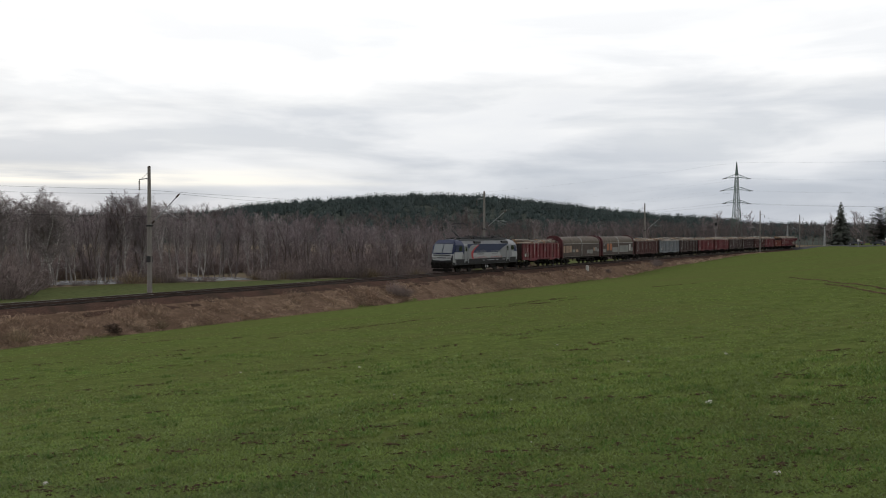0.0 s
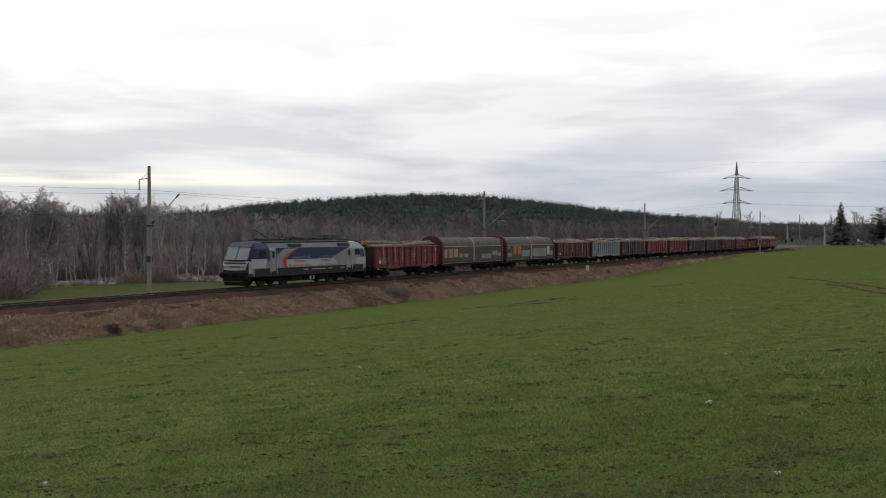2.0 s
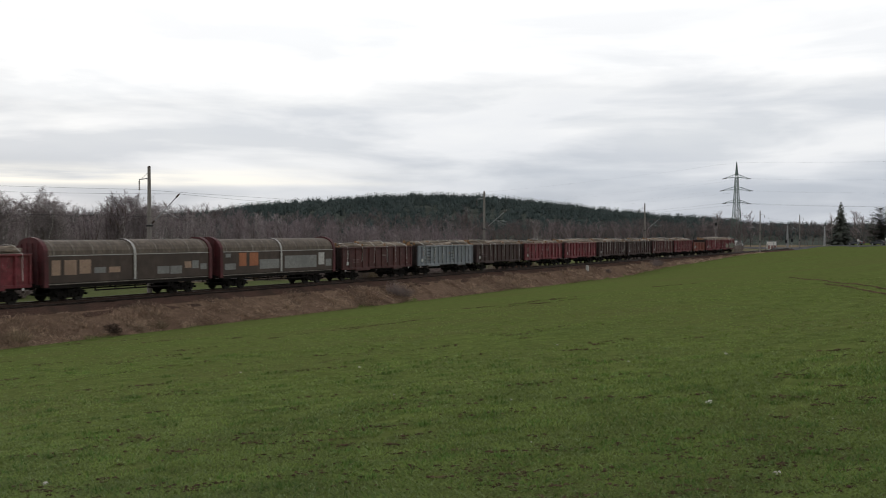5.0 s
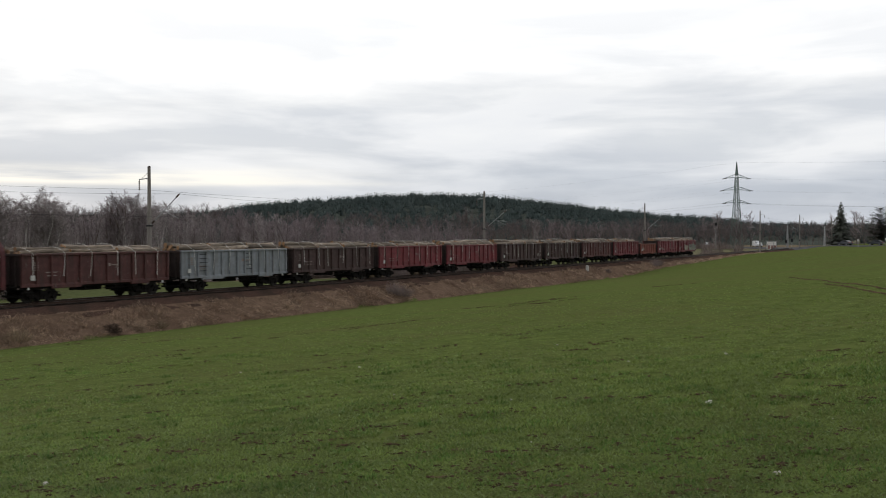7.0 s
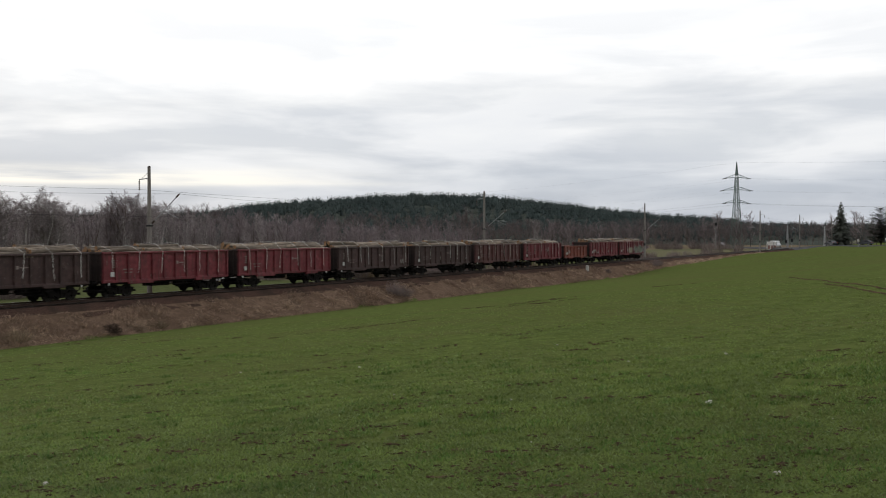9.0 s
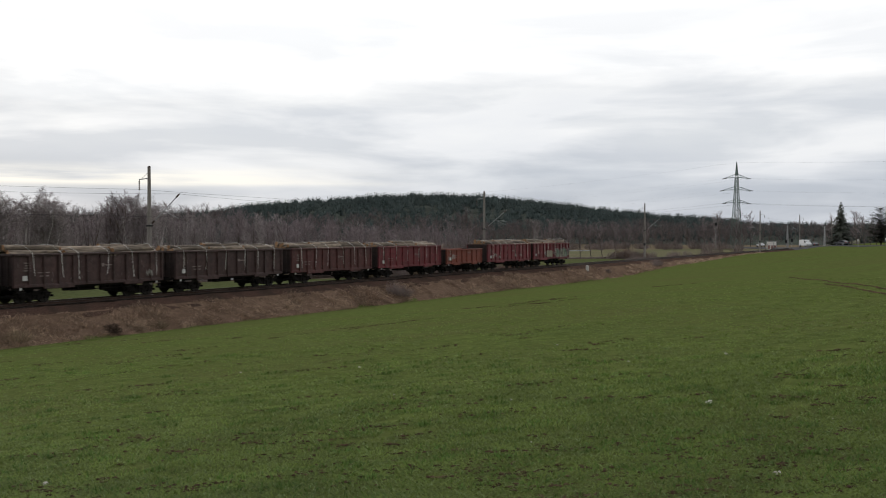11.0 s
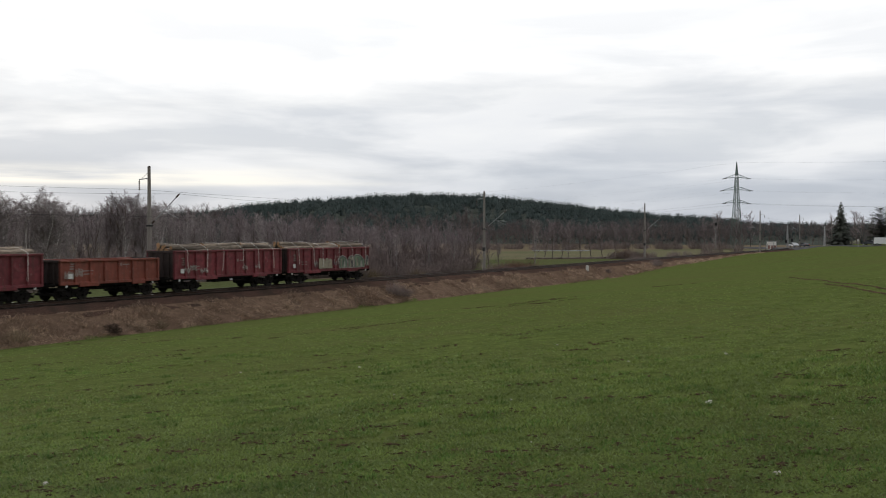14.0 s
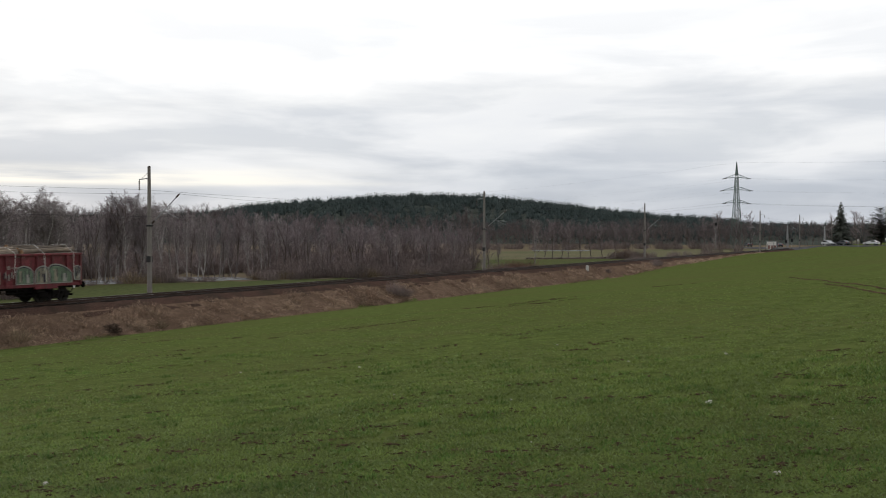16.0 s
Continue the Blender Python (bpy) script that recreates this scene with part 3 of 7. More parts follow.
    decal(w, "emblem", -0.9, -0.55, 2.25, 2.47, W + 0.035, M_MARK)
    decal(w, "emblem", -1.6, -1.0, 2.31, 2.38, W + 0.035, M_MARK)
    # sills under the side doors, corner marks
    for x0, x1 in ((body * 0.13, body * 0.32), (-body * 0.35, -body * 0.21)):
        for side in (1, -1):
            t = Build()
            ys = sorted((W * side - 0.02 * side, W * side + 0.12 * side))
            t.box(x0, x1, ys[0], ys[1], zf - 0.30, zf - 0.03, 0.03)
            part("door_sill", t, paint, w)
    for x in (h - 0.5, -h + 0.62):
        decal(w, "corner_mark", x - 0.07, x + 0.07, zf - 0.32, zf - 0.17, W + 0.10, M_WHITE, "small white corner mark")
    lad = Build()
    for z in (0.55, 0.85):
        lad.tube((h - 0.35, 1.42, z), (h - 0.8, 1.42, z), 0.02, None, 6)
    for x in (h - 0.35, h - 0.8):
        lad.tube((x, 1.42, 0.55), (x, 1.38, 1.1), 0.02, None, 6)
    part("step", lad, M_UNDER, w)
    pv = 4.5 if body > 11 else body / 2 - 1.45
    add_bogie(w, pv)
    add_bogie(w, -pv)
    add_ends(w, h)
    MOVERS.append((w, s))
    return w


def log_mesh(length, r0, r1, seed):
    r = random.Random(seed)
    b = Build()
    n, k = 9, 5
    rings = []
    bx, by = r.uniform(-0.05, 0.05), r.uniform(-0.05, 0.05)
    for i in range(k):
        t = i / (k - 1)
        rr = (r0 + (r1 - r0) * t) * r.uniform(0.95, 1.06)
        bow = math.sin(t * math.pi)
        rings.append([((t - 0.5) * length, by * bow + rr * math.cos(a * 2 * math.pi / n), bx * bow + rr * math.sin(a * 2 * math.pi / n)) for a in range(n)])
    b.loft(rings, 0, False)
    m = len(b.v) - n
    b.f.append(tuple(range(n))[::-1])
    b.f.append(tuple(m + i for i in range(n)))
    b.m += [1, 1]
    return b.mesh("log", [M_BARK, M_CUT])


LOGS = [log_mesh(3.9 + 0.12 * (i % 3), 0.10 + 0.018 * (i % 6), 0.09 + 0.014 * (i % 6), i) for i in range(12)]


def log_load(seed, top=3.2):
    """Three stacks of round logs heaped above the wagon's sides, with lashing straps."""
    r = random.Random(seed)
    e = empty("log_load", Matrix.Identity(4), "heap of round brown logs lashed with pale straps in the wagon", "log load", "log loads of the train")
    bed = Build()
    bed.box(-6.15, 6.15, -1.27, 1.27, top - 0.55, top - 0.12, 0.05)
    part("lower_logs", bed, M_BARK, e)
    crowns = []
    for cx in (-4.12, 0.0, 4.12):
        crown = r.uniform(0.22, 0.42)
        crowns.append(crown)
        for layer in range(3):
            half = 1.22 - 0.36 * layer
            cnt = int(half * 2 / 0.27)
            for i in range(cnt):
                y = -half + (i + 0.5) * 2 * half / cnt + r.uniform(-0.04, 0.04)
                z = top - 0.16 + layer * crown * 0.52 + 0.10 * (1 - (y / 1.3) ** 2) + r.uniform(-0.04, 0.09)
                me = r.choice(LOGS)
                o = part("log", me, None, e, m=pose(cx + r.uniform(-0.14, 0.14), y, z, r.uniform(0, 360), r.uniform(-2.6, 2.6), r.uniform(-5.0, 5.0) + 180 * (r.random() < 0.5)))
    for cx, crown in zip((-4.12, 0.0, 4.12), crowns):
        for dx in (-1.25, 1.15):
            b = Build()
            x = cx + dx + r.uniform(-0.35, 0.35)
            lean = r.uniform(-0.25, 0.25)
            hi = top + crown * 1.25 + 0.12
            pts = [(lean * 0.8, 1.53, 1.35 + r.uniform(0, 0.5)), (lean * 0.4, 1.535, 2.3), (lean * 0.1, 1.54, top + 0.02), (0, 1.40, top + 0.12), (-lean * 0.3, 0.75, hi - 0.06), (-lean * 0.5, 0, hi), (-lean * 0.3, -0.75, hi - 0.06), (0, -1.40, top + 0.12), (0, -1.50, top), (0, -1.495, 1.5)]
            b.loft([[(x + p[0] + 0.016 * cx_, p[1] + 0.008 * cy_, p[2] + 0.008 * cy_) for cx_, cy_ in ((1, 0), (0, 1), (-1, 0), (0, -1))] for p in pts])
            part("strap", b, M_STRAP, e, "pale lashing strap")
    return e


LOADS = [log_load(i + 20) for i in range(3)]
_used = []


def loaded(s, k, turn=0.0):
    base = LOADS[k % 3]
    if k % 3 not in _used:
        _used.append(k % 3)
        ob = base
        ob.matrix_basis = on_track(s)
    else:
        ob = copy_thing(base, on_track(s))
    MOVERS.append((ob, s))
    return ob


RED_L = "high-sided red steel freight wagon with weathered ribbed sides"
BRN_L = "high-sided dirty brown steel freight wagon with ribbed sides"
DRK_L = "high-sided dark brown steel freight wagon with ribbed sides"
WAGONS = [(83.07, M_RED, RED_L, 0), (130.32, M_BROWN, BRN_L, 1), (144.38, M_GREYW, "high-sided pale grey steel freight wagon with ribbed sides", 2), (158.1, M_DARK, DRK_L, 0), (172.05, M_RED, RED_L, 1), (186.05, M_RED, RED_L, 2), (200.1, M_DARK, DRK_L, 0), (214.15, M_DARK, DRK_L, 1), (228.2, M_BROWN, BRN_L, 2), (242.25, M_RED, RED_L, 1), (266.7, M_RED, RED_L, 2), (280.4, M_RED, "high-sided red steel freight wagon with green graffiti on its side", 0)]
BUILT = []
for i, (s, paint, label, k) in enumerate(WAGONS):
    BUILT.append(open_wagon(s, paint, label, seed=i, posts=(14 if paint is M_GREYW else 11)))
    loaded(s, k)
for x in (3.95, -1.35):
    for z in (1.62, 1.94, 2.26, 2.58, 2.90):
        rung = Build()
        rung.tube((x - 0.42, 1.46, z), (x + 0.42, 1.46, z), 0.022, None, 6)
        part("ladder_rung", rung, M_UNDER, BUILT[2], "dark ladder rung")
LOW = open_wagon(254.35, M_ORANGE, "short low-sided orange-red steel freight wagon, empty", body=8.8, top=2.72, posts=7, seed=40)


def covered_wagon(s, patches):
    """Covered wagon with a rounded telescopic hood between tall end walls."""
    w = empty("covered_wagon", on_track(s), "grey-brown covered wagon with a rounded sliding hood and dark red ends", "freight wagon", "covered wagons of the train")
    h = 7.85
    b = Build()
    b.box(-h, h, -1.25, 1.25, 0.95, 1.15, 0.02)
    for y in (-1.30, 1.30):
        b.box(-h, h, y - 0.05, y + 0.05, 0.88, 1.22, 0.015)
        b.box(-3.6, 3.6, y - 0.04, y + 0.04, 0.58, 0.68, 0.015)
        for x in (-3.6, -1.8, 0, 1.8, 3.6):
            b.box(x - 0.05, x + 0.05, y - 0.04, y + 0.04, 0.6, 0.95, 0.01)
    part("underframe", b, M_UNDER, w)
    b = Build()
    for y in (-1.36, 1.36):
        ys = sorted((y, y + 0.02 * (1 if y > 0 else -1)))
        b.box(-h + 0.1, h - 0.1, ys[0], ys[1], 1.13, 1.20)
    part("sill_stripe", b, M_RIB, w, "weathered sill stripe")

    def prof(wd, top, shoulder, z0):
        pts = [(wd, z0), (wd, z0 + 0.8), (wd, shoulder)]
        for i in range(1, 12):
            a = math.pi * i / 12
            pts.append((wd * math.cos(a), shoulder + (top - shoulder) * math.sin(a) ** 0.85))
        pts += [(-wd, shoulder), (-wd, z0 + 0.8), (-wd, z0)]
        return pts

    for x0, x1, wd, top in ((-h + 0.34, 0.1, 1.37, 4.12), (0.0, h - 0.34, 1.33, 4.08)):
        p = prof(wd, top, 3.05, 1.24)
        bl = Build()
        k0, k1 = 3, len(p) - 3
        bl.loft([[(x, y, z) for y, z in p] for x in (x0, x1)], 0, False, False)
        nn = len(p) - 1
        for i in range(nn):
            bl.m[i] = 1 if 2 <= i < nn - 2 else 0
        bl.face([(x1, y, z) for y, z in p])
        bl.face([(x0, y, z) for y, z in reversed(p)])
        hood = part("hood", bl, [M_HOOD, M_HOODROOF], w, "weathered sheet metal hood")
        # ribs across the roof, pale gutter line
        n = 5
        for i in range(n):
            x = x0 + 0.5 + (x1 - x0 - 1.0) * i / (n - 1)
            rb = Build()
            pr = prof(wd + 0.025, top + 0.03, 3.05, 2.95)[2:-2]
            rb.loft([[(x - 0.05, y, z) for y, z in pr], [(x + 0.05, y, z) for y, z in pr]], 0, False, False)
            part("roof_rib", rb, M_RIB, hood)
        g = Build()
        g.box(x0, x1, wd - 0.01, wd + 0.03, 3.02, 3.07, 0.005)
        part("gutter", g, M_PALE, hood, "pale gutter strip")
    # pale arch where the hoods meet
    pr = prof(1.41, 4.17, 3.05, 1.24)
    a = Build()
    a.loft([[(-0.02, y, z) for y, z in pr], [(0.20, y, z) for y, z in pr]], 0, False, False)
    part("hood_arch", a, M_PALE, w, "pale arch over the joint of the hoods")
    for e in (1, -1):
        pr = prof(1.45, 4.28, 3.0, 1.0)
        a = Build()
        xs = (h * e, (h - 0.32) * e)
        a.loft([[(x, y, z) for y, z in pr] for x in xs], 0, True, True)
        part("end_wall", a, M_ENDRED, w, "dark red rounded end wall")
        for y in (-0.8, -0.27, 0.27, 0.8):
            a = Build()
            q = sorted((h * e, (h + 0.07) * e))
            a.box(q[0], q[1], y - 0.05, y + 0.05, 1.1, 3.9, 0.012)
            part("end_post", a, M_ENDRED, w)
    for x0, x1, z0, z1, m in patches:
        decal(w, "paint_patch", x0, x1, z0, z1, 1.374 if x0 < 0 else 1.334, m, depth=0.01)
    add_bogie(w, 5.55)
    add_bogie(w, -5.0)
    add_ends(w, h)
    MOVERS.append((w, s))
    return w


M_ENDRED = mat("end_wall_dark_red", (0.085, 0.018, 0.021), 0.65, vary=0.25, fine=3, coarse=0.7, bump=0.1, grime=(0.05, 0.025, 0.022))
T_, O_, G_ = M_PATCH_T, M_PATCH_O, M_PATCH_G
covered_wagon(98.3, [(6.5, 7.2, 1.75, 2.75, T_), (5.2, 6.2, 1.75, 2.75, T_), (4.0, 4.95, 1.8, 2.75, T_), (2.7, 3.7, 1.8, 2.2, G_), (1.4, 2.4, 1.8, 2.2, T_), (-3.3, -2.1, 1.55, 2.1, G_), (-4.6, -3.4, 1.5, 2.1, G_), (-5.6, -4.9, 1.9, 2.4, T_), (-6.4, -5.7, 1.85, 2.45, G_), (-7.3, -6.6, 1.75, 2.2, G_)])
covered_wagon(114.95, [(6.5, 7.1, 2.6, 2.9, G_), (4.6, 5.5, 1.85, 2.95, O_), (3.1, 4.2, 1.85, 2.95, O_), (5.9, 7.2, 1.6, 2.1, G_), (0.3, 2.9, 1.55, 2.35, G_), (-5.0, -0.4, 1.5, 2.6, G_), (-6.2, -5.3, 1.7, 2.8, M_PALE), (-7.3, -6.4, 1.55, 2.2, G_)])
# ---- locomotive
M_SILVER = mat("loco_silver_paint", (0.225, 0.23, 0.24), 0.45, 0.1, vary=0.08, fine=2, coarse=0.5, bump=0.0)
M_LGREY = mat("loco_light_grey_paint", (0.36, 0.365, 0.38), 0.4, vary=0.06, fine=2, bump=0.0)
M_BLUE = mat("loco_dark_blue_paint", (0.022, 0.032, 0.080), 0.55, vary=0.12, fine=2, bump=0.0, spec=0.25)
M_CRES = mat("loco_red_paint", (0.38, 0.022, 0.030), 0.4, vary=0.08, fine=2, bump=0.0)
M_DGREY = mat("loco_dark_grey_paint", (0.026, 0.026, 0.028), 0.65, vary=0.15, fine=3, bump=0.05, spec=0.15)
M_ROOFG = mat("loco_roof_grey_paint", (0.115, 0.118, 0.125), 0.55, vary=0.12, fine=3, bump=0.05)
M_GLASS = mat("dark_window_glass", (0.02, 0.025, 0.03), 0.06, vary=0.1, bump=0.0, spec=0.6)
# windscreen: reflected sky is put into the glass as a pale grey colour
M_SCREEN = mat("sky_pale_windscreen", (0.17, 0.19, 0.20), 0.05, vary=0.05, bump=0.0, spec=1.0)
M_LAMP = mat("headlight_glass", (0.3, 0.3, 0.3), 0.15, vary=0.05, bump=0.0, spec=0.6)
M_TXTG = mat("dark_grey_lettering", (0.035, 0.037, 0.045), 0.5, vary=0.1, bump=0.0)
M_TXTP = mat("grey_lettering", (0.17, 0.175, 0.19), 0.5, vary=0.1, bump=0.0)
M_TXTR = mat("red_lettering", (0.30, 0.030, 0.030), 0.5, vary=0.1, bump=0.0)


def plate(parent, name, pts, y, material, label="", depth=0.008, mirror=True):
    """A flat painted field on each side wall, given by points (x, z)."""
    n = len(pts)
    for sgn in ((1, -1) if mirror else (1,)):
        b = Build()
        b.v = [(x, y * sgn, z) for x, z in pts] + [(x, (y + depth) * sgn, z) for x, z in pts]
        b.f = [tuple(n + i for i in range(n))] + [(i, (i + 1) % n, n + (i + 1) % n, n + i) for i in range(n)]
        b.m = [0] * len(b.f)
        part(name, b, material, parent, label)


def strip(parent, name, lower, upper, y, material, label="", depth=0.008):
    """A painted field between two lines of points (x, z) of equal count, as one band of quads on each side."""
    n = len(lower)
    for sgn in (1, -1):
        b = Build()
        b.v = [(x, (y + depth) * sgn, z) for x, z in lower] + [(x, (y + depth) * sgn, z) for x, z in upper]
        b.f = [(i, i + 1, n + i + 1, n + i) for i in range(n - 1)]
        b.m = [0] * len(b.f)
        part(name, b, material, parent, label)


def wording(parent, text, x, z, size, y, material, width=None):
    cu = bpy.data.curves.new("lettering", "FONT")
    cu.body, cu.size, cu.extrude = text, size, 0.002
    cu.materials.append(material)
    ob = new("lettering", cu)
    ob.parent = parent
    ob.matrix_basis = Matrix(((-1, 0, 0, x), (0, 0, 1, y), (0, 1, 0, z), (0, 0, 0, 1)))
    if width:
        bpy.context.view_layer.update()
        w = max(ob.dimensions.x, 0.01)
        cu.size = size
        cu.space_character = 1.0
        ob.matrix_basis = ob.matrix_basis @ Matrix.Diagonal((width / w, 1, 1, 1))
    return ob


def locomotive(s):
    w = empty("electric_locomotive", on_track(s), "silver and dark blue electric locomotive with a red crescent", "locomotive")

    def ring(x, wd, top, bot):
        p = [(wd, bot), (wd, 2.2), (wd, 3.12), (wd - 0.10, 3.32), (wd - 0.42, 3.70), (wd - 0.7, 3.80), (0.0, 3.84)]
        p = [(y, min(z, top - 0.02 * i) if z > top else z) for i, (y, z) in enumerate(p)]
        full = p + [(-y, z) for y, z in reversed(p[:-1])]
        return [(x, y, z) for y, z in full]

    b = Build()
    ends = [(9.12, 1.18, 1.55, 0.98), (9.08, 1.30, 1.95, 0.95), (8.92, 1.38, 2.28, 0.93), (8.58, 1.44, 3.10, 0.93), (8.36, 1.47, 3.48, 0.92), (8.02, 1.485, 3.72, 0.92), (7.5, 1.49, 3.84, 0.92)]
    rings = [ring(*e) for e in ends] + [ring(x, 1.49, 4, 0.92) for x in (6.3, 5, 2, 0, -2, -5, -6.3)] + [ring(-e[0], *e[1:]) for e in reversed(ends)]
    b.loft([list(reversed(r)) for r in rings])
    # blue upper cab, grey roof
    for i, f in enumerate(b.f):
        c = [sum(b.v[k][a] for k in f) / len(f) for a in range(3)]
        if abs(c[0]) > 8.9 and c[2] < 1.6:
            b.m[i] = 3
        elif c[0] > 8.6 and c[2] < 2.3:
            b.m[i] = 4
        elif c[2] > 3.3 and abs(c[0]) < 6.3:
            b.m[i] = 2
        elif c[0] > 6.3 and c[2] > 2.25:
            b.m[i] = 1
    part("body", b, [M_SILVER, M_BLUE, M_ROOFG, M_DGREY, M_LGREY], w, "silver welded body shell with a blue cab")
    # lower skirt and frame
    b = Build()
    b.box(-8.9, 8.9, -1.46, 1.46, 0.84, 1.22, 0.05)
    part("frame_skirt", b, M_DGREY, w, "dark grey frame skirt")
    b = Build()
    for x in (-1.9, 0.3, 2.2):
        b.box(x - 0.95, x + 0.75, -1.25, 1.25, 0.35, 0.92, 0.06)
    part("underfloor_box", b, M_UNDER, w)
    for x in (0.15, -0.35):
        t = Build()
        t.box(x - 0.12, x + 0.12, 1.26, 1.31, 0.42, 0.72, 0.02)
        part("cover_plate", t, M_LGREY, w, "pale cover plate")
    Y = 1.492
    # dark grey lower band, light stripe, blue upper field
    plate(w, "lower_band", [(8.3, 0.93), (8.3, 1.56), (-8.3, 1.56), (-8.3, 0.93)], Y, M_DGREY, "dark grey lower band")
    # the blue field starts behind the crescent and sweeps up at its rear
    lo2, up = [], []
    for i in range(21):
        x = 4.0 - 9.9 * i / 20
        up.append((x, min(3.30, 3.30 - (x - 2.5) * 0.62)))
        lo2.append((x, 2.26 + max(0.0, (-3.1 - x) / 2.8) ** 0.75 * 1.0 if x < -3.1 else 2.26))
    strip(w, "blue_field", lo2, up, Y, M_BLUE, "dark blue painted side field")
    plate(w, "light_stripe", [(3.8, 1.62), (4.0, 2.25), (-3.4, 2.25), (-3.9, 1.62)], Y, M_LGREY, "light grey side stripe")
    # blue edge that runs on over the silver field to the cab
    xs = [2.6 + 2.9 * i / 10 for i in range(11)]
    strip(w, "blue_edge", [(x, 3.30 - 0.07 - 0.95 * max(0.0, (x - 3.9) / 1.6) ** 2.2) for x in xs], [(x, 3.30) for x in xs], Y + 0.003, M_BLUE, "dark blue painted upper edge")
    # crescent
    a, c = [], []
    for i in range(15):
        t = i / 14
        z = 1.52 + 1.68 * t
        bow = 1.15 * (1 - (2 * t * 0.86 - 0.62) ** 2 / 1.25)
        xo = 3.35 + bow - 1.75 * max(0, t - 0.45) ** 1.3
        wd = 0.50 * (1 - abs(2 * t - 0.85) ** 1.6 / 1.9) + 0.05
        a.append((xo, z))
        c.append((xo - wd, z))
    strip(w, "crescent", c, a, Y + 0.010, M_CRES, "red painted crescent")
    # blue cab sides, front and rear
    for e in (1, -1):
        pts = [(8.62 * e, 2.42), (8.2 * e, 3.22), (6.55 * e, 3.22), (6.5 * e, 2.95), (6.2 * e, 2.42)] if e > 0 else [(8.62 * e, 2.30), (8.35 * e, 2.95), (7.9 * e, 3.12), (7.35 * e, 2.75), (7.1 * e, 2.30)]
        plate(w, "cab_side_field", pts if e > 0 else pts[::-1], Y - 0.055 if e < 0 else Y - 0.02, M_BLUE, "dark blue cab side", depth=0.05)
        pts = [(8.75 * e, 1.62), (8.65 * e, 2.38), (6.6 * e, 2.38), (6.9 * e, 1.62)] if e > 0 else [(8.75 * e, 1.62), (8.65 * e, 2.26), (7.1 * e, 2.26), (6.95 * e, 1.62)]
        plate(w, "cab_side_light_field", pts if e > 0 else pts[::-1], Y - 0.07, M_LGREY, "light grey cab side", depth=0.085)
        # door, rails, window
        plate(w, "cab_door", [(6.12 * e, 1.3), (6.15 * e, 3.15), (5.45 * e, 3.15), (5.45 * e, 1.3)][::e], Y + 0.004, M_SILVER, "silver cab door", depth=0.014)
        plate(w, "cab_window", [(7.75 * e, 2.5), (7.6 * e, 3.08), (6.85 * e, 3.08), (6.85 * e, 2.5)][::e], Y, M_GLASS, "dark cab side window", depth=0.034)
        plate(w, "door_window", [(5.98 * e, 2.45), (5.98 * e, 3.0), (5.62 * e, 3.0), (5.62 * e, 2.45)][::e], Y + 0.016, M_GLASS, "dark door window", depth=0.008)
        for x in (6.28, 5.34):
            t = Build()
            for sg in (1, -1):
                t.tube((x * e, 1.57 * sg, 1.1), (x * e, 1.57 * sg, 2.9), 0.033, None, 6)
            part("handrail", t, M_LGREY, w)
        # nose: blue brow, windscreen, lamps, bumper
        t = Build()
        for (x0, y0, z0), (x1, y1, z1) in ((((8.96), 0.0, 2.33), ((8.44), 0.0, 3.36)),):
            for ya, yb in ((-1.24, -0.05), (0.05, 1.24)):
                q = [((x0 + 0.03) * e, ya, z0), ((x0 + 0.03) * e, yb, z0), ((x1 + 0.04) * e, yb * 0.97, z1), ((x1 + 0.04) * e, ya * 0.97, z1)]
                t.face(q if e > 0 else q[::-1])
                q2 = [((x0 - 0.03) * e, ya, z0), ((x0 - 0.03) * e, yb, z0), ((x1 - 0.02) * e, yb * 0.97, z1), ((x1 - 0.02) * e, ya * 0.97, z1)]
                t.face(q2[::-1] if e > 0 else q2)
                for k in range(4):
                    j = (k + 1) % 4
                    t.face([q[k], q2[k], q2[j], q[j]])
        part("windscreen", t, M_SCREEN, w, "raked two-pane windscreen")
        t = Build()
        for i in range(5):
            y0 = -1.30 + i * 0.52
            y1 = y0 + 0.52
            q = [(8.47 * e, y0, 3.40), (8.47 * e, y1, 3.40), (7.95 * e, y1 * 0.82, 3.80), (7.95 * e, y0 * 0.82, 3.80)]
            t.face(q if e > 0 else q[::-1])
        part("cab_brow", t, M_BLUE, w, "dark blue brow over the windscreen")
        for y in (-0.95, 0.95):
            t = Build()
            xs = sorted((9.0 * e, 9.15 * e))
            t.box(xs[0], xs[1], y - 0.24, y + 0.24, 1.62, 1.86, 0.05)
            part("headlight", t, M_LAMP, w, "clear headlight unit")
        t = Build()
        xs = sorted((9.02 * e, 9.14 * e))
        t.box(xs[0], xs[1], -1.15, 1.15, 2.02, 2.12, 0.03)
        t.box(xs[0], xs[1], -0.6, 0.6, 1.7, 1.8, 0.02)
        part("nose_trim", t, M_BLACK, w, "black nose grille bars")
        t = Build()
        xs = sorted((8.6 * e, 9.16 * e))
        t.box(xs[0], xs[1], -1.36, 1.36, 0.55, 1.30, 0.08)
        t.box(xs[0], xs[1], -1.20, 1.20, 0.18, 0.5, 0.08)
        part("bumper", t, M_UNDER, w, "black bumper beam and plough")
    add_ends(w, 9.12)
    # roof deck and equipment
    t = Build()
    t.box(-6.6, 6.6, -1.05, 1.05, 3.80, 3.90, 0.03)
    part("roof_deck", t, M_ROOFG, w, "grey roof deck")
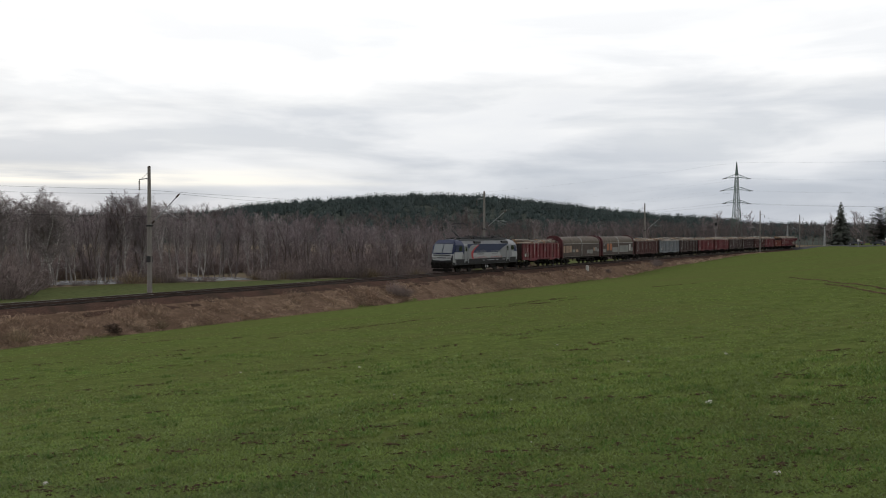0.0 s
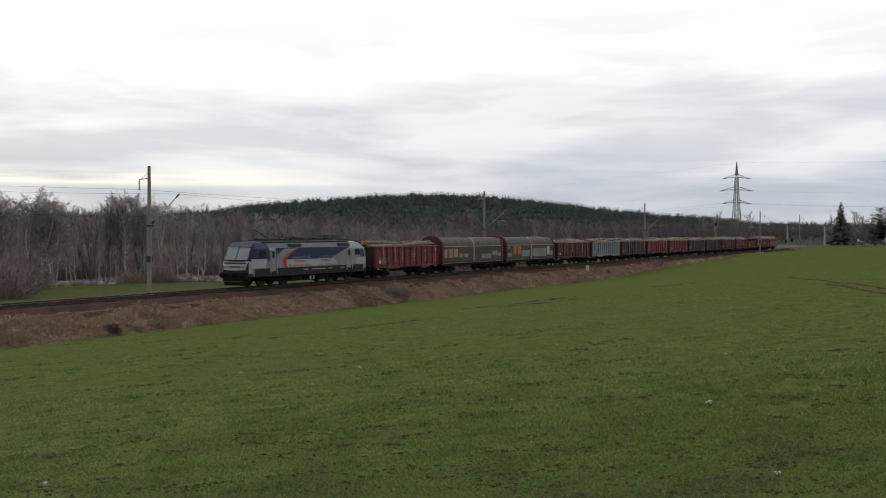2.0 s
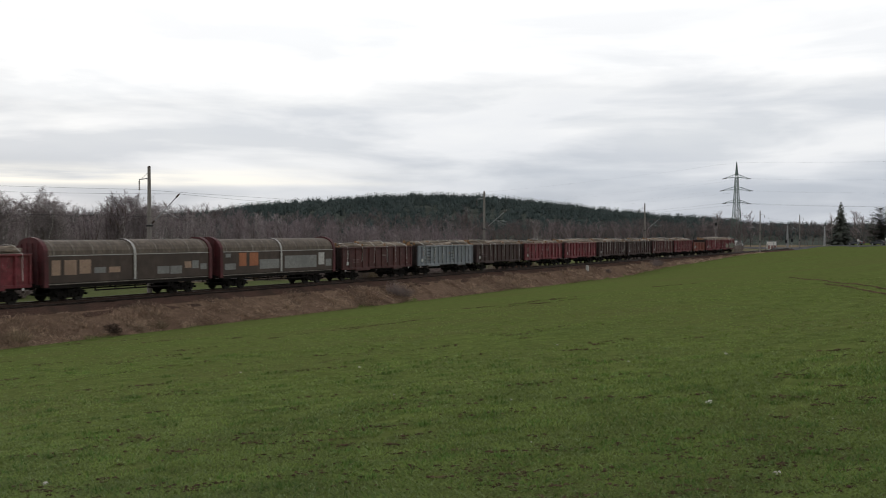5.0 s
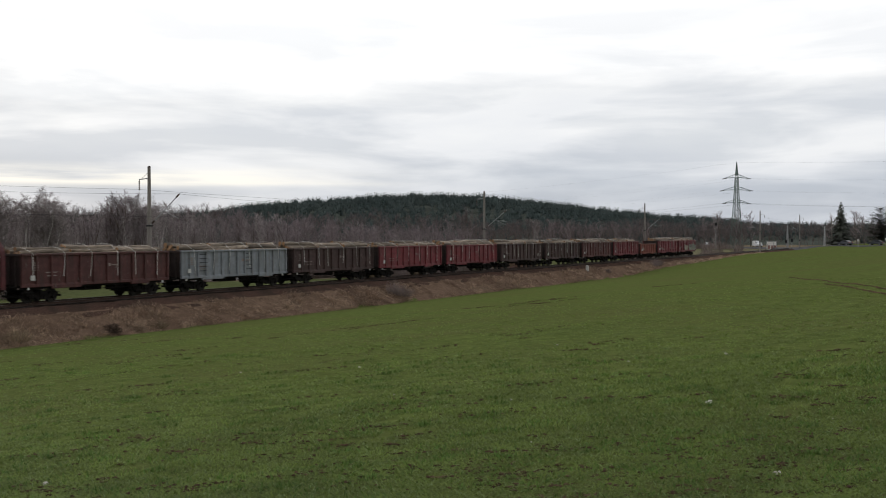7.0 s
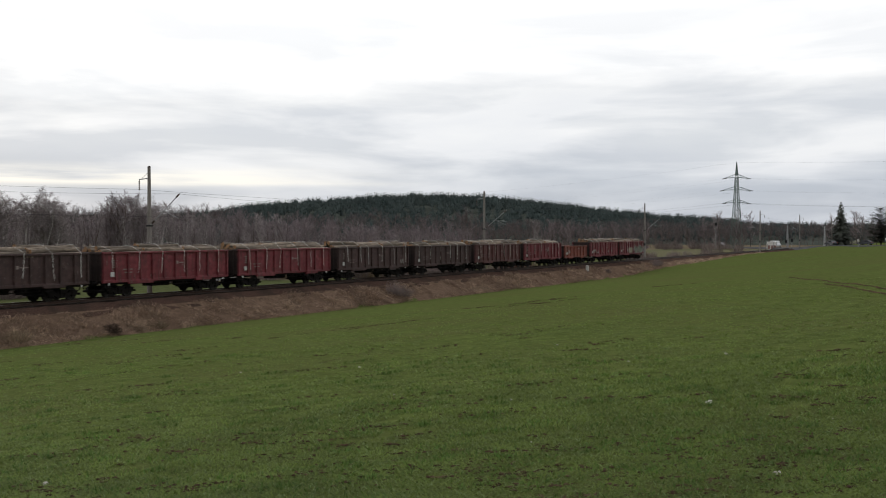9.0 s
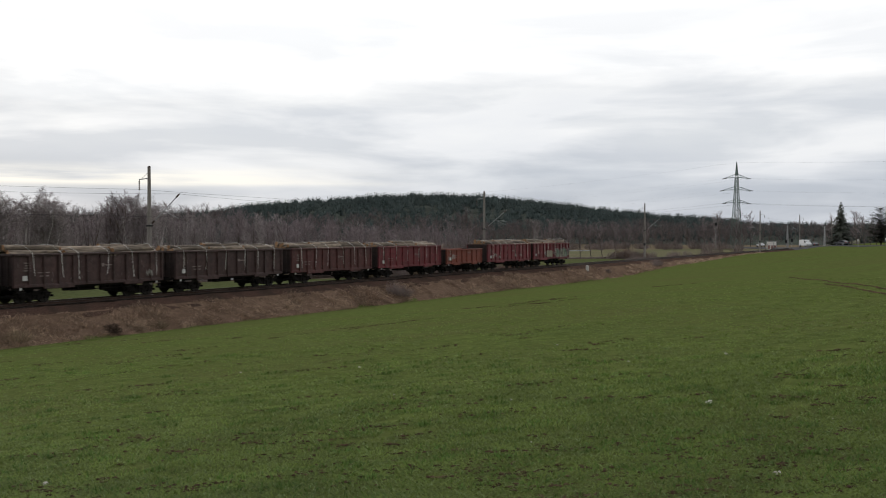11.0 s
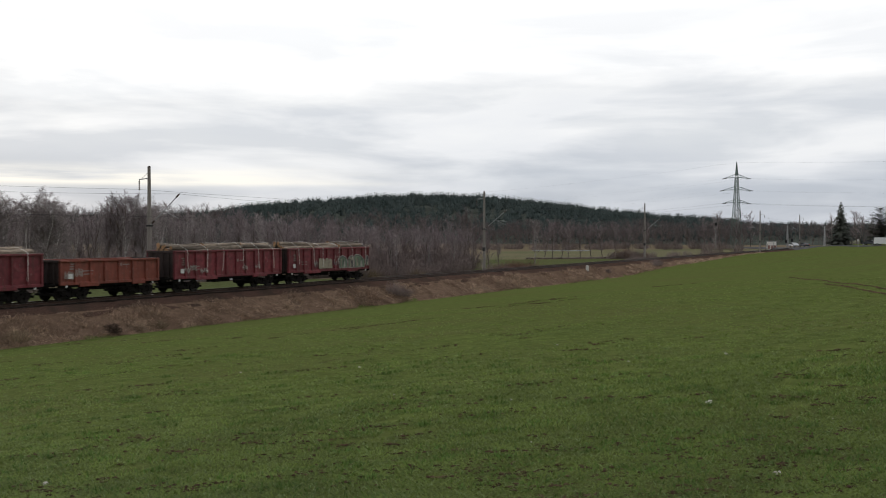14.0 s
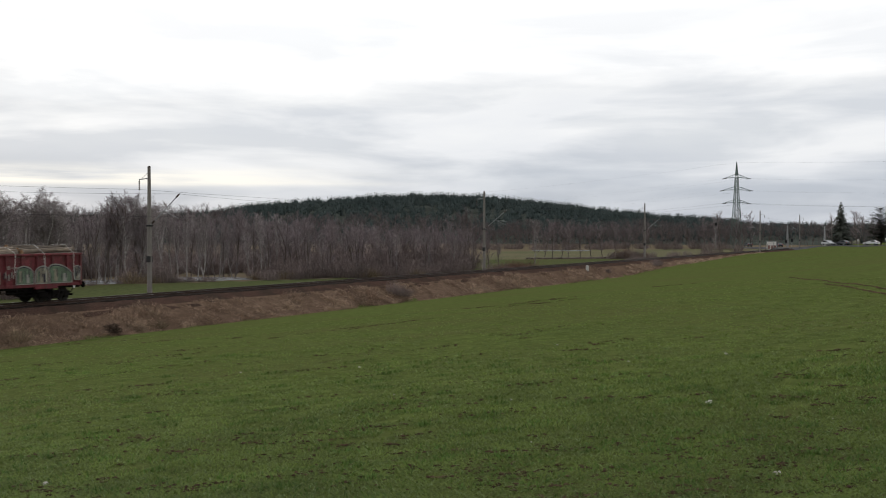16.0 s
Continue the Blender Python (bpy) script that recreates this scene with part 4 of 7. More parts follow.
    for x in (2.6, -5.1):
        plate(w, "roof_grille", [(x + 0.85, 3.36), (x + 0.85, 3.62), (x - 0.85, 3.62), (x - 0.85, 3.36)], 1.20, M_BLACK, "black roof grille", depth=0.22)
    for x in (-3.9, -2.0, -0.4, 1.4, 2.4, 3.3):
        for y in (-0.5, 0.45):
            t = Build()
            for k in range(4):
                t.tube((x, y, 3.90 + 0.07 * k), (x, y, 3.95 + 0.07 * k), 0.10, 0.06, 8)
            part("roof_insulator", t, M_INSUL, w)
    t = Build()
    t.tube((-5.6, 0.45, 4.22), (3.4, 0.45, 4.22), 0.03, None, 6)
    t.tube((-3.9, -0.5, 4.22), (2.4, -0.5, 4.22), 0.03, None, 6)
    part("roof_busbar", t, M_WIRE, w)
    for x in (-1.3, 0.6):
        t = Build()
        t.box(x - 0.5, x + 0.5, -0.6, 0.6, 3.90, 4.16, 0.05)
        part("roof_unit", t, M_DGREY, w)

    for x, ln, wd in ((3.1, 0.5, 0.5), (1.9, 0.35, 0.8), (-2.7, 0.45, 0.5), (-3.3, 0.3, 0.8), (4.0, 0.3, 0.4)):
        t = Build()
        t.box(x - ln, x + ln, -wd, wd, 3.90, 4.10, 0.04)
        t.tube((x - ln, 0.62, 4.16), (x + ln, 0.62, 4.30), 0.05, None, 6)
        part("roof_unit", t, M_DGREY, w)
    for y in (-0.95, 0.95):
        for x0, x1, z in ((-6.2, -4.3, 4.02), (-3.9, -2.2, 3.98), (-1.7, 0.9, 4.05), (1.3, 2.1, 3.98), (4.3, 6.2, 4.0)):
            t = Build()
            t.box(x0, x1, y - 0.05, y + 0.05, 3.88, z, 0.02)
            part("roof_rail", t, M_DGREY, w, "dark roof edge rail")

    def pantograph(x, up, sgn):
        t = Build()
        t.box(x - 0.75, x + 0.75, -0.55, 0.55, 4.00, 4.08, 0.02)
        base = (x - 0.5 * sgn, 0, 4.1)
        knee = (x + 1.25 * sgn, 0, 4.1 + (0.75 if up else 0.12))
        head = (x - 0.35 * sgn, 0, 5.75 if up else 4.38)
        t.tube(base, knee, 0.075, 0.06, 6)
        for y in (-0.06, 0.06):
            t.tube(knee, (head[0], y * 5, head[2] - 0.1), 0.022, 0.018, 6)
        for dx in (-0.18, 0.18):
            t.tube((head[0] + dx, -0.62, head[2]), (head[0] + dx, 0.62, head[2]), 0.025, None, 6)
            for e in (1, -1):
                t.tube((head[0] + dx, 0.62 * e, head[2]), (head[0] + dx, 0.95 * e, head[2] - 0.2), 0.025, None, 6)
        for y in (-0.3, 0.3):
            t.tube((head[0] - 0.18, y, head[2] - 0.05), (head[0] + 0.18, y, head[2] - 0.05), 0.02, None, 6)
        for xx in (x - 0.6, x + 0.6):
            t.tube((xx, 0.4, 3.88), (xx, 0.4, 4.02), 0.08, None, 8)
            t.tube((xx, -0.4, 3.88), (xx, -0.4, 4.02), 0.08, None, 8)
        part("pantograph", t, M_WIRE, w, "raised single-arm pantograph" if up else "folded single-arm pantograph")

    pantograph(5.2, True, 1)
    pantograph(-5.2, False, -1)
    # slogans
    wording(w, "cesta", 3.0, 1.98, 0.44, Y + 0.012, M_TXTG, 1.75)
    wording(w, "k úspechu", 3.62, 1.60, 0.40, Y + 0.024, M_TXTR, 3.1)
    wording(w, "road", -1.25, 1.98, 0.44, Y + 0.012, M_TXTG, 1.4)
    wording(w, "to success", -0.85, 1.60, 0.40, Y + 0.024, M_TXTR, 3.1)
    wording(w, "spoločná", 3.15, 2.31, 0.42, Y + 0.022, M_TXTP, 2.55)
    wording(w, "a common", -0.9, 2.31, 0.42, Y + 0.022, M_TXTP, 2.75)
    for x0, x1 in ((0.2, -1.9), (-2.3, -3.0), (-4.3, -5.0), (1.4, 0.8)):
        decal(w, "lettering_bar", x1, x0, 1.30, 1.37, Y + 0.012, M_LGREY)
    add_bogie(w, 4.95, 3.0, 0.625)
    add_bogie(w, -4.95, 3.0, 0.625)
    # true length of the shell over its ends
    for ch in w.children:
        if ch.name.startswith(("bogie", "buffer", "coupling", "lettering")) and not ch.name.startswith("lettering_bar"):
            if not ch.name.startswith("bogie"):
                m = ch.matrix_basis.copy()
                m.translation.x *= 0.975
                ch.matrix_basis = m
        else:
            ch.data.transform(Matrix.Diagonal((0.975, 1, 1, 1)))
    MOVERS.append((w, s))


locomotive(66.38)


# ---- graffiti on the last wagon
M_GRN = mat("graffiti_green", (0.13, 0.18, 0.12), 0.7, vary=0.3, fine=4, coarse=1.2, bump=0.0)
M_CRM = mat("graffiti_cream", (0.27, 0.24, 0.18), 0.7, vary=0.25, fine=4, coarse=1.2, bump=0.0)
M_OUT = mat("graffiti_pale_outline", (0.30, 0.29, 0.26), 0.7, vary=0.15, fine=4, bump=0.0)
M_INK = mat("graffiti_dark_line", (0.035, 0.03, 0.04), 0.7, vary=0.15, fine=4, bump=0.0)


def blob(parent, cx, cz, rx, rz, y, m, seed, name="graffiti"):
    r = random.Random(seed)
    b = Build()
    n = 22
    pts = []
    for i in range(n):
        a = 2 * math.pi * i / n
        k = (abs(math.cos(a)) ** 4 + abs(math.sin(a)) ** 4) ** -0.25 * r.uniform(0.84, 1.12)
        pts.append((cx + rx * k * math.cos(a), cz + rz * k * math.sin(a)))
    b.v = [(x, y, z) for x, z in pts] + [(x, y + 0.004, z) for x, z in pts]
    b.f = [tuple(range(n, 2 * n))[::-1]] + [(i, (i + 1) % n, n + (i + 1) % n, n + i) for i in range(n)]
    b.m = [0] * len(b.f)
    part(name, b, m, parent)


def bubble(w, x0, x1, z0, z1, y, m, lean=0.0, seed=0):
    """A letter with a flat foot and a rounded, slightly leaning head."""
    r = random.Random(seed)
    cx, rx = (x0 + x1) / 2, (x1 - x0) / 2
    spring = z1 - min(rx * 0.8, (z1 - z0) * 0.5)
    pts = [(x1, z0)] + [(cx + rx * math.cos(math.pi * i / 12) + lean * math.sin(math.pi * i / 12), spring + (z1 - spring) * math.sin(math.pi * i / 12) * r.uniform(0.94, 1.0)) for i in range(13)] + [(x0, z0)]
    n = len(pts)
    b = Build()
    b.v = [(x, y, z) for x, z in pts] + [(x, y + 0.004, z) for x, z in pts]
    b.f = [tuple(range(n, 2 * n))[::-1]] + [(i, (i + 1) % n, n + (i + 1) % n, n + i) for i in range(n)]
    b.m = [0] * len(b.f)
    part("graffiti", b, m, w)


def graffiti(w):
    for i, (x0, x1, z0, z1, fill, lean) in enumerate(((-2.55, -1.25, 1.30, 2.42, M_GRN, 0.1), (-3.70, -2.66, 1.30, 2.40, M_CRM, -0.1), (-5.55, -3.80, 1.30, 2.50, M_GRN, 0.45), (-6.25, -5.75, 1.45, 2.35, M_CRM, 0.0))):
        bubble(w, x0 - 0.02, x1 + 0.02, z0 - 0.04, z1 + 0.07, 1.494, M_OUT, lean, i)
        bubble(w, x0 + 0.04, x1 - 0.04, z0 + 0.02, z1 - 0.01, 1.500, M_INK, lean, i)
        bubble(w, x0 + 0.09, x1 - 0.09, z0 + 0.03, z1 - 0.07, 1.506, fill, lean, i)
        c = (x0 + x1) / 2
        wd = (x1 - x0) * 0.16
        bubble(w, c + wd, c + 2.0 * wd, z0 + 0.12, z1 - 0.28, 1.512, M_CRM if fill is M_GRN else M_GRN, lean * 0.4, i + 5)
        bubble(w, c - wd * 1.6, c - wd * 0.5, z0 + 0.05, z0 + 0.62, 1.512, M_INK if i == 1 else M_OUT, 0.05, i + 9)
        for k in range(3):
            blob(w, c + wd * (1.2 - 1.3 * k), z0 + 0.45 + 0.12 * ((i + k) % 3), 0.035, 0.30, 1.518, M_INK, 20 * i + k)
    # older faded piece and scrawls beside it
    for k in range(4):
        bubble(w, 1.45 - 0.52 * k, 1.95 - 0.52 * k, 1.32, 2.30 - 0.08 * (k % 2), 1.494, M_CRM, 0.05, 40 + k)
    for k in range(12):
        x = 2.55 - 0.07 * k if k < 6 else -0.40 - 0.11 * (k - 6)
        blob(w, x, 1.65 + 0.09 * ((k * 5) % 4), 0.035, 0.22, 1.494, M_OUT if k % 2 else M_INK, 60 + k)


graffiti(BUILT[-1])
def tags(w, spots):
    for i, (x, z, rx, rz) in enumerate(spots):
        for k in range(5):
            blob(w, x + (k - 2) * rx * 0.45, z + 0.06 * ((k * 7) % 3 - 1), rx * 0.12, rz, 1.494, M_OUT, i * 5 + k)


tags(BUILT[-2], [(5.3, 1.75, 0.5, 0.12), (4.4, 1.9, 0.35, 0.2), (3.2, 1.65, 0.4, 0.16), (-1.6, 1.75, 0.3, 0.14), (-3.2, 1.8, 0.3, 0.12)])
tags(BUILT[0], [(5.45, 1.80, 0.30, 0.30), (4.7, 1.62, 0.22, 0.16)])
tags(LOW, [(3.7, 1.75, 0.35, 0.22), (2.9, 1.9, 0.3, 0.26)])
tags(BUILT[6], [(-5.0, 1.7, 0.3, 0.2)])
# ---- overhead line masts, wires, lineside things
def mast(s, o, side, height=10.0, arm=True, bracket=True):
    """Tapered concrete mast; side +1 reaches towards the field, -1 away."""
    p = at(s, o, 0)
    zb = min(gz(p.x, p.y), -0.3) - 0.3
    w = empty("catenary_mast", pose(p.x, p.y, 0, 0, 0, -math.degrees(TH)), "weathered concrete overhead line mast with steel cantilever", "catenary mast", "masts along the line")
    b = Build()
    b.tube((0, 0, zb), (0, 0, height), 0.21, 0.12, 14)
    part("pole", b, M_CONCRETE, w, smooth=False)
    b = Build()
    b.tube((0, 0, height), (0, 0, height + 0.12), 0.13, 0.10, 12)
    part("pole_cap", b, M_INSUL, w)
    b = Build()
    b.box(-0.17, 0.17, -0.2, 0.2, 2.25, 2.75, 0.03)
    part("junction_box", b, M_BLACK, w, "small black box on the pole")
    e = side
    if arm:
        b = Build()
        tip = (3.25 * e, 0, 7.62)
        b.tube((0.15 * e, 0, 5.2), tip, 0.035, None, 6)
        b.tube((1.35 * e, 0, 6.25), (3.3 * e, 0, 6.15), 0.025, None, 6)
        b.tube((1.9 * e, 0, 6.2), (3.1 * e, 0, 5.72), 0.018, None, 6)
        part("cantilever", b, M_GALV, w, "galvanised steel cantilever arm")
        for q in ((0.3 * e, 0, 5.33), (2.9 * e, 0, 7.35)):
            b = Build()
            b.tube(q, (q[0] + 0.28 * e, 0, q[2] + 0.22), 0.08, 0.06, 8)
            part("insulator", b, M_INSUL, w)
        b = Build()
        b.box(-0.2, 0.2, -0.2, 0.2, 5.08, 5.22, 0.02)
        part("pole_band", b, M_BLACK, w)
    if bracket:
        b = Build()
        b.tube((-0.05 * e, 0, height - 0.85), (-1.1 * e, 0, height - 0.92), 0.04, None, 6)
        b.tube((-0.05 * e, 0, height - 0.35), (-0.8 * e, 0, height - 0.85), 0.02, None, 6)
        part("feeder_bracket", b, M_GALV, w)
        b = Build()
        for k in range(5):
            z = height - 0.98 - 0.16 * k
            b.tube((-1.08 * e, 0, z), (-1.08 * e, 0, z - 0.14), 0.03, 0.075, 8)
        part("feeder_insulator", b, M_INSUL, w)
    return w


mast(15.6, -3.0, 1, 9.75)
mast(74.3, -3.0, 1, 10.0)
mast(142.8, -3.0, 1, 10.25)
mast(220.9, 3.0, -1, 10.4)
mast(281.3, 3.0, -1, 10.4, bracket=True)
mast(-46.0, -3.0, 1, 9.75)
mast(352.0, 3.0, -1, 10.4)


def wire(name, pts, sag, r, label, n=10):
    b = Build()
    for p, q in zip(pts[:-1], pts[1:]):
        prev = None
        for i in range(n + 1):
            t = i / n
            c = Vector(p).lerp(Vector(q), t)
            c.z -= sag * 4 * t * (1 - t)
            if prev is not None:
                b.tube(prev, c, r, None, 4, False)
            prev = c
    return tagged(part(name, b, M_WIRE), label, "wire", "overhead wires", "")


POLES = (-46.0, 15.6, 74.3, 142.8, 182.0, 220.9, 281.3, 352.0)
wire("catenary_wire", [at(s, 0.1, 7.6) for s in POLES], 0.55, 0.011, "dark catenary wire hung between the masts")
wire("contact_wire", [at(s, 0.0, 5.8) for s in POLES], 0.03, 0.010, "dark contact wire above the track")
wire("feeder_wire", [at(s, -4.1, 7.95 + 0.006 * max(s, 0)) for s in (-46.0, 15.6, 74.3, 142.8)], 0.35, 0.011, "dark feeder wire beside the masts")
wire("feeder_wire", [at(s, 4.1, 8.7) for s in (220.9, 281.3, 352.0)], 0.35, 0.011, "dark feeder wire beside the masts")


# ---- lattice pylon
def lattice(b, levels, r=0.07):
    """Four legs with cross bracing between square levels (half width, z)."""
    for (w0, z0), (w1, z1) in zip(levels[:-1], levels[1:]):
        c0 = [(w0, w0), (-w0, w0), (-w0, -w0), (w0, -w0)]
        c1 = [(w1, w1), (-w1, w1), (-w1, -w1), (w1, -w1)]
        for i in range(4):
            j = (i + 1) % 4
            b.tube((*c0[i], z0), (*c1[i], z1), r, None, 4, False)
            b.tube((*c0[i], z0), (*c1[j], z1), r * 0.55, None, 4, False)
            b.tube((*c0[j], z0), (*c1[i], z1), r * 0.55, None, 4, False)
            b.tube((*c1[i], z1), (*c1[j], z1), r * 0.55, None, 4, False)


PYL = Vector((101.4, 338.0, 0))
PYL.z = gz(PYL.x, PYL.y)


def pylon():
    w = empty("power_pylon", pose(PYL.x, PYL.y, PYL.z - 0.4, 0, 0, 8), "green-grey steel lattice power pylon with three crossarms", "power pylon")
    b = Build()
    lv = [(1.75, 0.0), (1.6, 2.6), (1.45, 5.2), (1.3, 7.6), (1.16, 9.8), (1.04, 11.8), (0.94, 13.6), (0.85, 15.2), (0.78, 16.6), (0.72, 18.0), (0.66, 19.4), (0.6, 20.8), (0.54, 22.2), (0.48, 23.6), (0.42, 25.0), (0.2, 28.0), (0.04, 30.4)]
    lattice(b, lv, 0.095)
    part("lattice_tower", b, M_PYLON, w)
    for z, half in ((16.4, 4.5), (20.8, 5.3), (25.0, 4.3)):
        for e in (1, -1):
            b = Build()
            tip = Vector((half * e, 0, z - 0.25))
            for y in (-0.5, 0.5):
                b.tube((0.4 * e, y, z), tip, 0.12, 0.09, 4)
                b.tube((0.4 * e, y * 0.7, z + 1.1), tip, 0.07, None, 4)
                for k in (0.3, 0.55, 0.8):
                    b.tube(Vector((0.4 * e, y, z)).lerp(tip, k), Vector((0.4 * e, y * 0.7, z + 1.1)).lerp(tip, k), 0.035, None, 4)
            part("crossarm", b, M_PYLON, w)
            b = Build()
            for sg in (1, -1):
                for k in range(8):
                    b.tube((half * e, sg * (0.1 + 0.18 * k), z - 0.3 - 0.02 * k), (half * e, sg * (0.25 + 0.18 * k), z - 0.32 - 0.02 * k), 0.06, 0.12, 8)
            part("insulator_string", b, M_INSUL, w)


pylon()
for z, half in ((16.1, 4.5), (20.5, 5.3), (24.7, 4.3)):
    for e in (1, -1):
        p = Matrix.Rotation(radians(8), 3, "Z") @ Vector((half * e, 0, 0))
        a = PYL + Vector((p.x, p.y, z - 0.4))
        wire("power_line", [a + Vector((-145, 230, -4)), a, a + Vector((150, -95, 1.5))], 3.0, 0.018 if z < 17 else 0.006, "thin dark power line strung from the pylon", 14)
a = PYL + Vector((0, 0, 29.8))
wire("earth_wire", [a + Vector((-145, 230, -4)), a, a + Vector((150, -95, 1.5))], 2.5, 0.009, "thin dark earth wire from the pylon's top", 14)

# ---- small lineside things
M_HUTW = mat("hut_white_panel", (0.78, 0.76, 0.73), 0.7, vary=0.1, fine=3, coarse=0.6)
M_HUTR = mat("hut_red_brown_panel", (0.33, 0.20, 0.17), 0.7, vary=0.2, fine=3)
M_STONE = mat("pale_stone", (0.62, 0.58, 0.52), 0.85, vary=0.25, fine=14, coarse=3, bump=0.5)


def hut():
    x, y = 108.6, 323.0
    z = gz(x, y)
    w = empty("relay_hut", pose(x, y, z, 0, 0, -14), "small white panelled relay hut with reddish lower panels", "hut")
    b = Build()
    b.box(-1.45, 1.45, -1.2, 1.2, 0.0, 2.4, 0.05)
    part("wall", b, M_HUTW, w)
    b = Build()
    b.box(-1.58, 1.58, -1.35, 1.35, 2.4, 2.56, 0.05)
    part("roof", b, M_HUTW, w)
    for xx in (-0.95, 0.0, 0.95):
        b = Build()
        b.box(xx - 0.36, xx + 0.36, -1.23, -1.2, 0.15, 1.35, 0.01)
        part("panel", b, M_HUTR, w, "red-brown lower panel")
    for xx in (-1.4, 0.47, 1.4):
        b = Build()
        b.box(xx - 0.03, xx + 0.03, -1.24, -1.2, 0.05, 2.38, 0.01)
        part("corner_strip", b, M_ROOFG, w)


hut()


def signal_post(x, y, h, heads, label, material):
    z = gz(x, y)
    w = empty("crossing_signal", pose(x, y, z, 0, 0, 10), label, "signal")
    b = Build()
    b.tube((0, 0, -0.2), (0, 0, h), 0.07, 0.055, 8)
    part("post", b, material, w)
    for hz in heads:
        b = Build()
        b.box(-0.42, 0.42, -0.08, 0.08, hz - 0.55, hz + 0.55, 0.06)
        for k in (-0.3, 0.12):
            b.tube((0, -0.1, hz + k), (0, -0.26, hz + k + 0.02), 0.15, 0.16, 10, False)
        part("signal_head", b, M_BLACK, w, "black signal head")


signal_post(111.8, 318.5, 3.2, (2.7,), "level crossing warning signal with a black head", M_GALV)
signal_post(117.4, 329.0, 3.4, (2.9,), "level crossing warning signal with a black head", M_GALV)
signal_post(81.5, 292.0, 9.0, (8.0,), "railway light signal with a black head on a grey post", M_GALV)


def lattice_post(x, y, h):
    z = gz(x, y)
    w = empty("lattice_post", pose(x, y, z, 0, 0, 20), "slender pale lattice post beyond the level crossing", "post")
    b = Build()
    n = 9
    lattice(b, [(0.32 - 0.2 * i / n, h * i / n - (0.3 if i == 0 else 0)) for i in range(n + 1)], 0.05)
    part("lattice", b, M_GALV, w)


lattice_post(118.0, 335.0, 8.0)
lattice_post(140.5, 360.0, 8.0)


def marker_stone(s, o):
    p = at(s, o, 0)
    z = gz(p.x, p.y)
    w = empty("distance_marker", pose(p.x, p.y, z, 0, 0, -20), "small white distance marker post beside the track", "marker")
    b = Build()
    b.box(-0.22, 0.22, -0.12, 0.12, -0.3, 0.75, 0.08)
    part("post", b, M_WHITE, w)


marker_stone(95.5, 3.3)


def road_post(x, y):
    z = gz(x, y)
    w = empty("roadside_post", pose(x, y, z), "white roadside post with a small sign", "road post", "posts along the road")
    b = Build()
    b.tube((0, 0, -0.2), (0, 0, 2.0), 0.05, None, 6)
    part("post", b, M_GALV, w)
    b = Build()
    b.box(-0.3, 0.3, -0.04, -0.01, 1.5, 2.15, 0.02)
    part("sign_plate", b, M_WHITE, w)


road_post(117.2, 276.0)
road_post(124.6, 275.0)

# ---- road over the level crossing
ROAD = [(108.0, 470.0, -0.6), (108.8, 400.0, -0.5), (109.8, 368.0, -0.3), (111.2, 345.0, -0.15), (111.6, 327.0, 0.0), (112.2, 316.0, 0.02), (113.0, 305.0, 0.35), (115.0, 291.0, 1.0), (118.6, 283.0, 1.15), (123.5, 277.0, 1.25), (131.0, 271.0, 1.35), (142.0, 265.0, 1.45), (160.0, 258.0, 1.6)]


def smooth_path(pts, n=8):
    out = []
    P = [Vector(p) for p in pts]
    for i in range(len(P) - 1):
        p0, p1, p2, p3 = P[max(i - 1, 0)], P[i], P[i + 1], P[min(i + 2, len(P) - 1)]
        for k in range(n):
            t = k / n
            out.append(0.5 * ((2 * p1) + (p2 - p0) * t + (2 * p0 - 5 * p1 + 4 * p2 - p3) * t * t + (3 * p1 - p0 - 3 * p2 + p3) * t ** 3))
    out.append(P[-1])
    return out


ROADP = smooth_path(ROAD)


def make_road():
    b = Build()
    rings = []
    for i, p in enumerate(ROADP):
        d = ROADP[min(i + 1, len(ROADP) - 1)] - ROADP[max(i - 1, 0)]
        d.z = 0
        d.normalize()
        nrm = Vector((-d.y, d.x, 0))
        g = min(gz(p.x, p.y), p.z) - 1.2
        rings.append([p + nrm * 4.6 - Vector((0, 0, 0.9)), p + nrm * 3.1 + Vector((0, 0, 0.02)), p + Vector((0, 0, 0.07)), p - nrm * 3.1 + Vector((0, 0, 0.02)), p - nrm * 4.6 - Vector((0, 0, 0.9)), p - nrm * 4.6 - Vector((0, 0, 1.8)), p + nrm * 4.6 - Vector((0, 0, 1.8))])
    b.loft([r for r in rings], 0)
    tagged(part("road", b, M_ASPHALT), "grey asphalt country road over the level crossing", "road", "", "structure")


make_road()


# ---- vehicles on the road
M_CARW = mat("car_white_paint", (0.70, 0.71, 0.72), 0.3, vary=0.04, bump=0.0)
M_CARS = mat("car_silver_paint", (0.42, 0.43, 0.45), 0.3, 0.3, vary=0.05, bump=0.0)
M_CARD = mat("car_dark_paint", (0.035, 0.038, 0.045), 0.3, vary=0.1, bump=0.0)
M_TYRE = mat("tyre_rubber", (0.02, 0.02, 0.02), 0.85, vary=0.2)
M_TAIL = mat("red_tail_lamp", (0.35, 0.02, 0.02), 0.3, vary=0.1, bump=0.0)


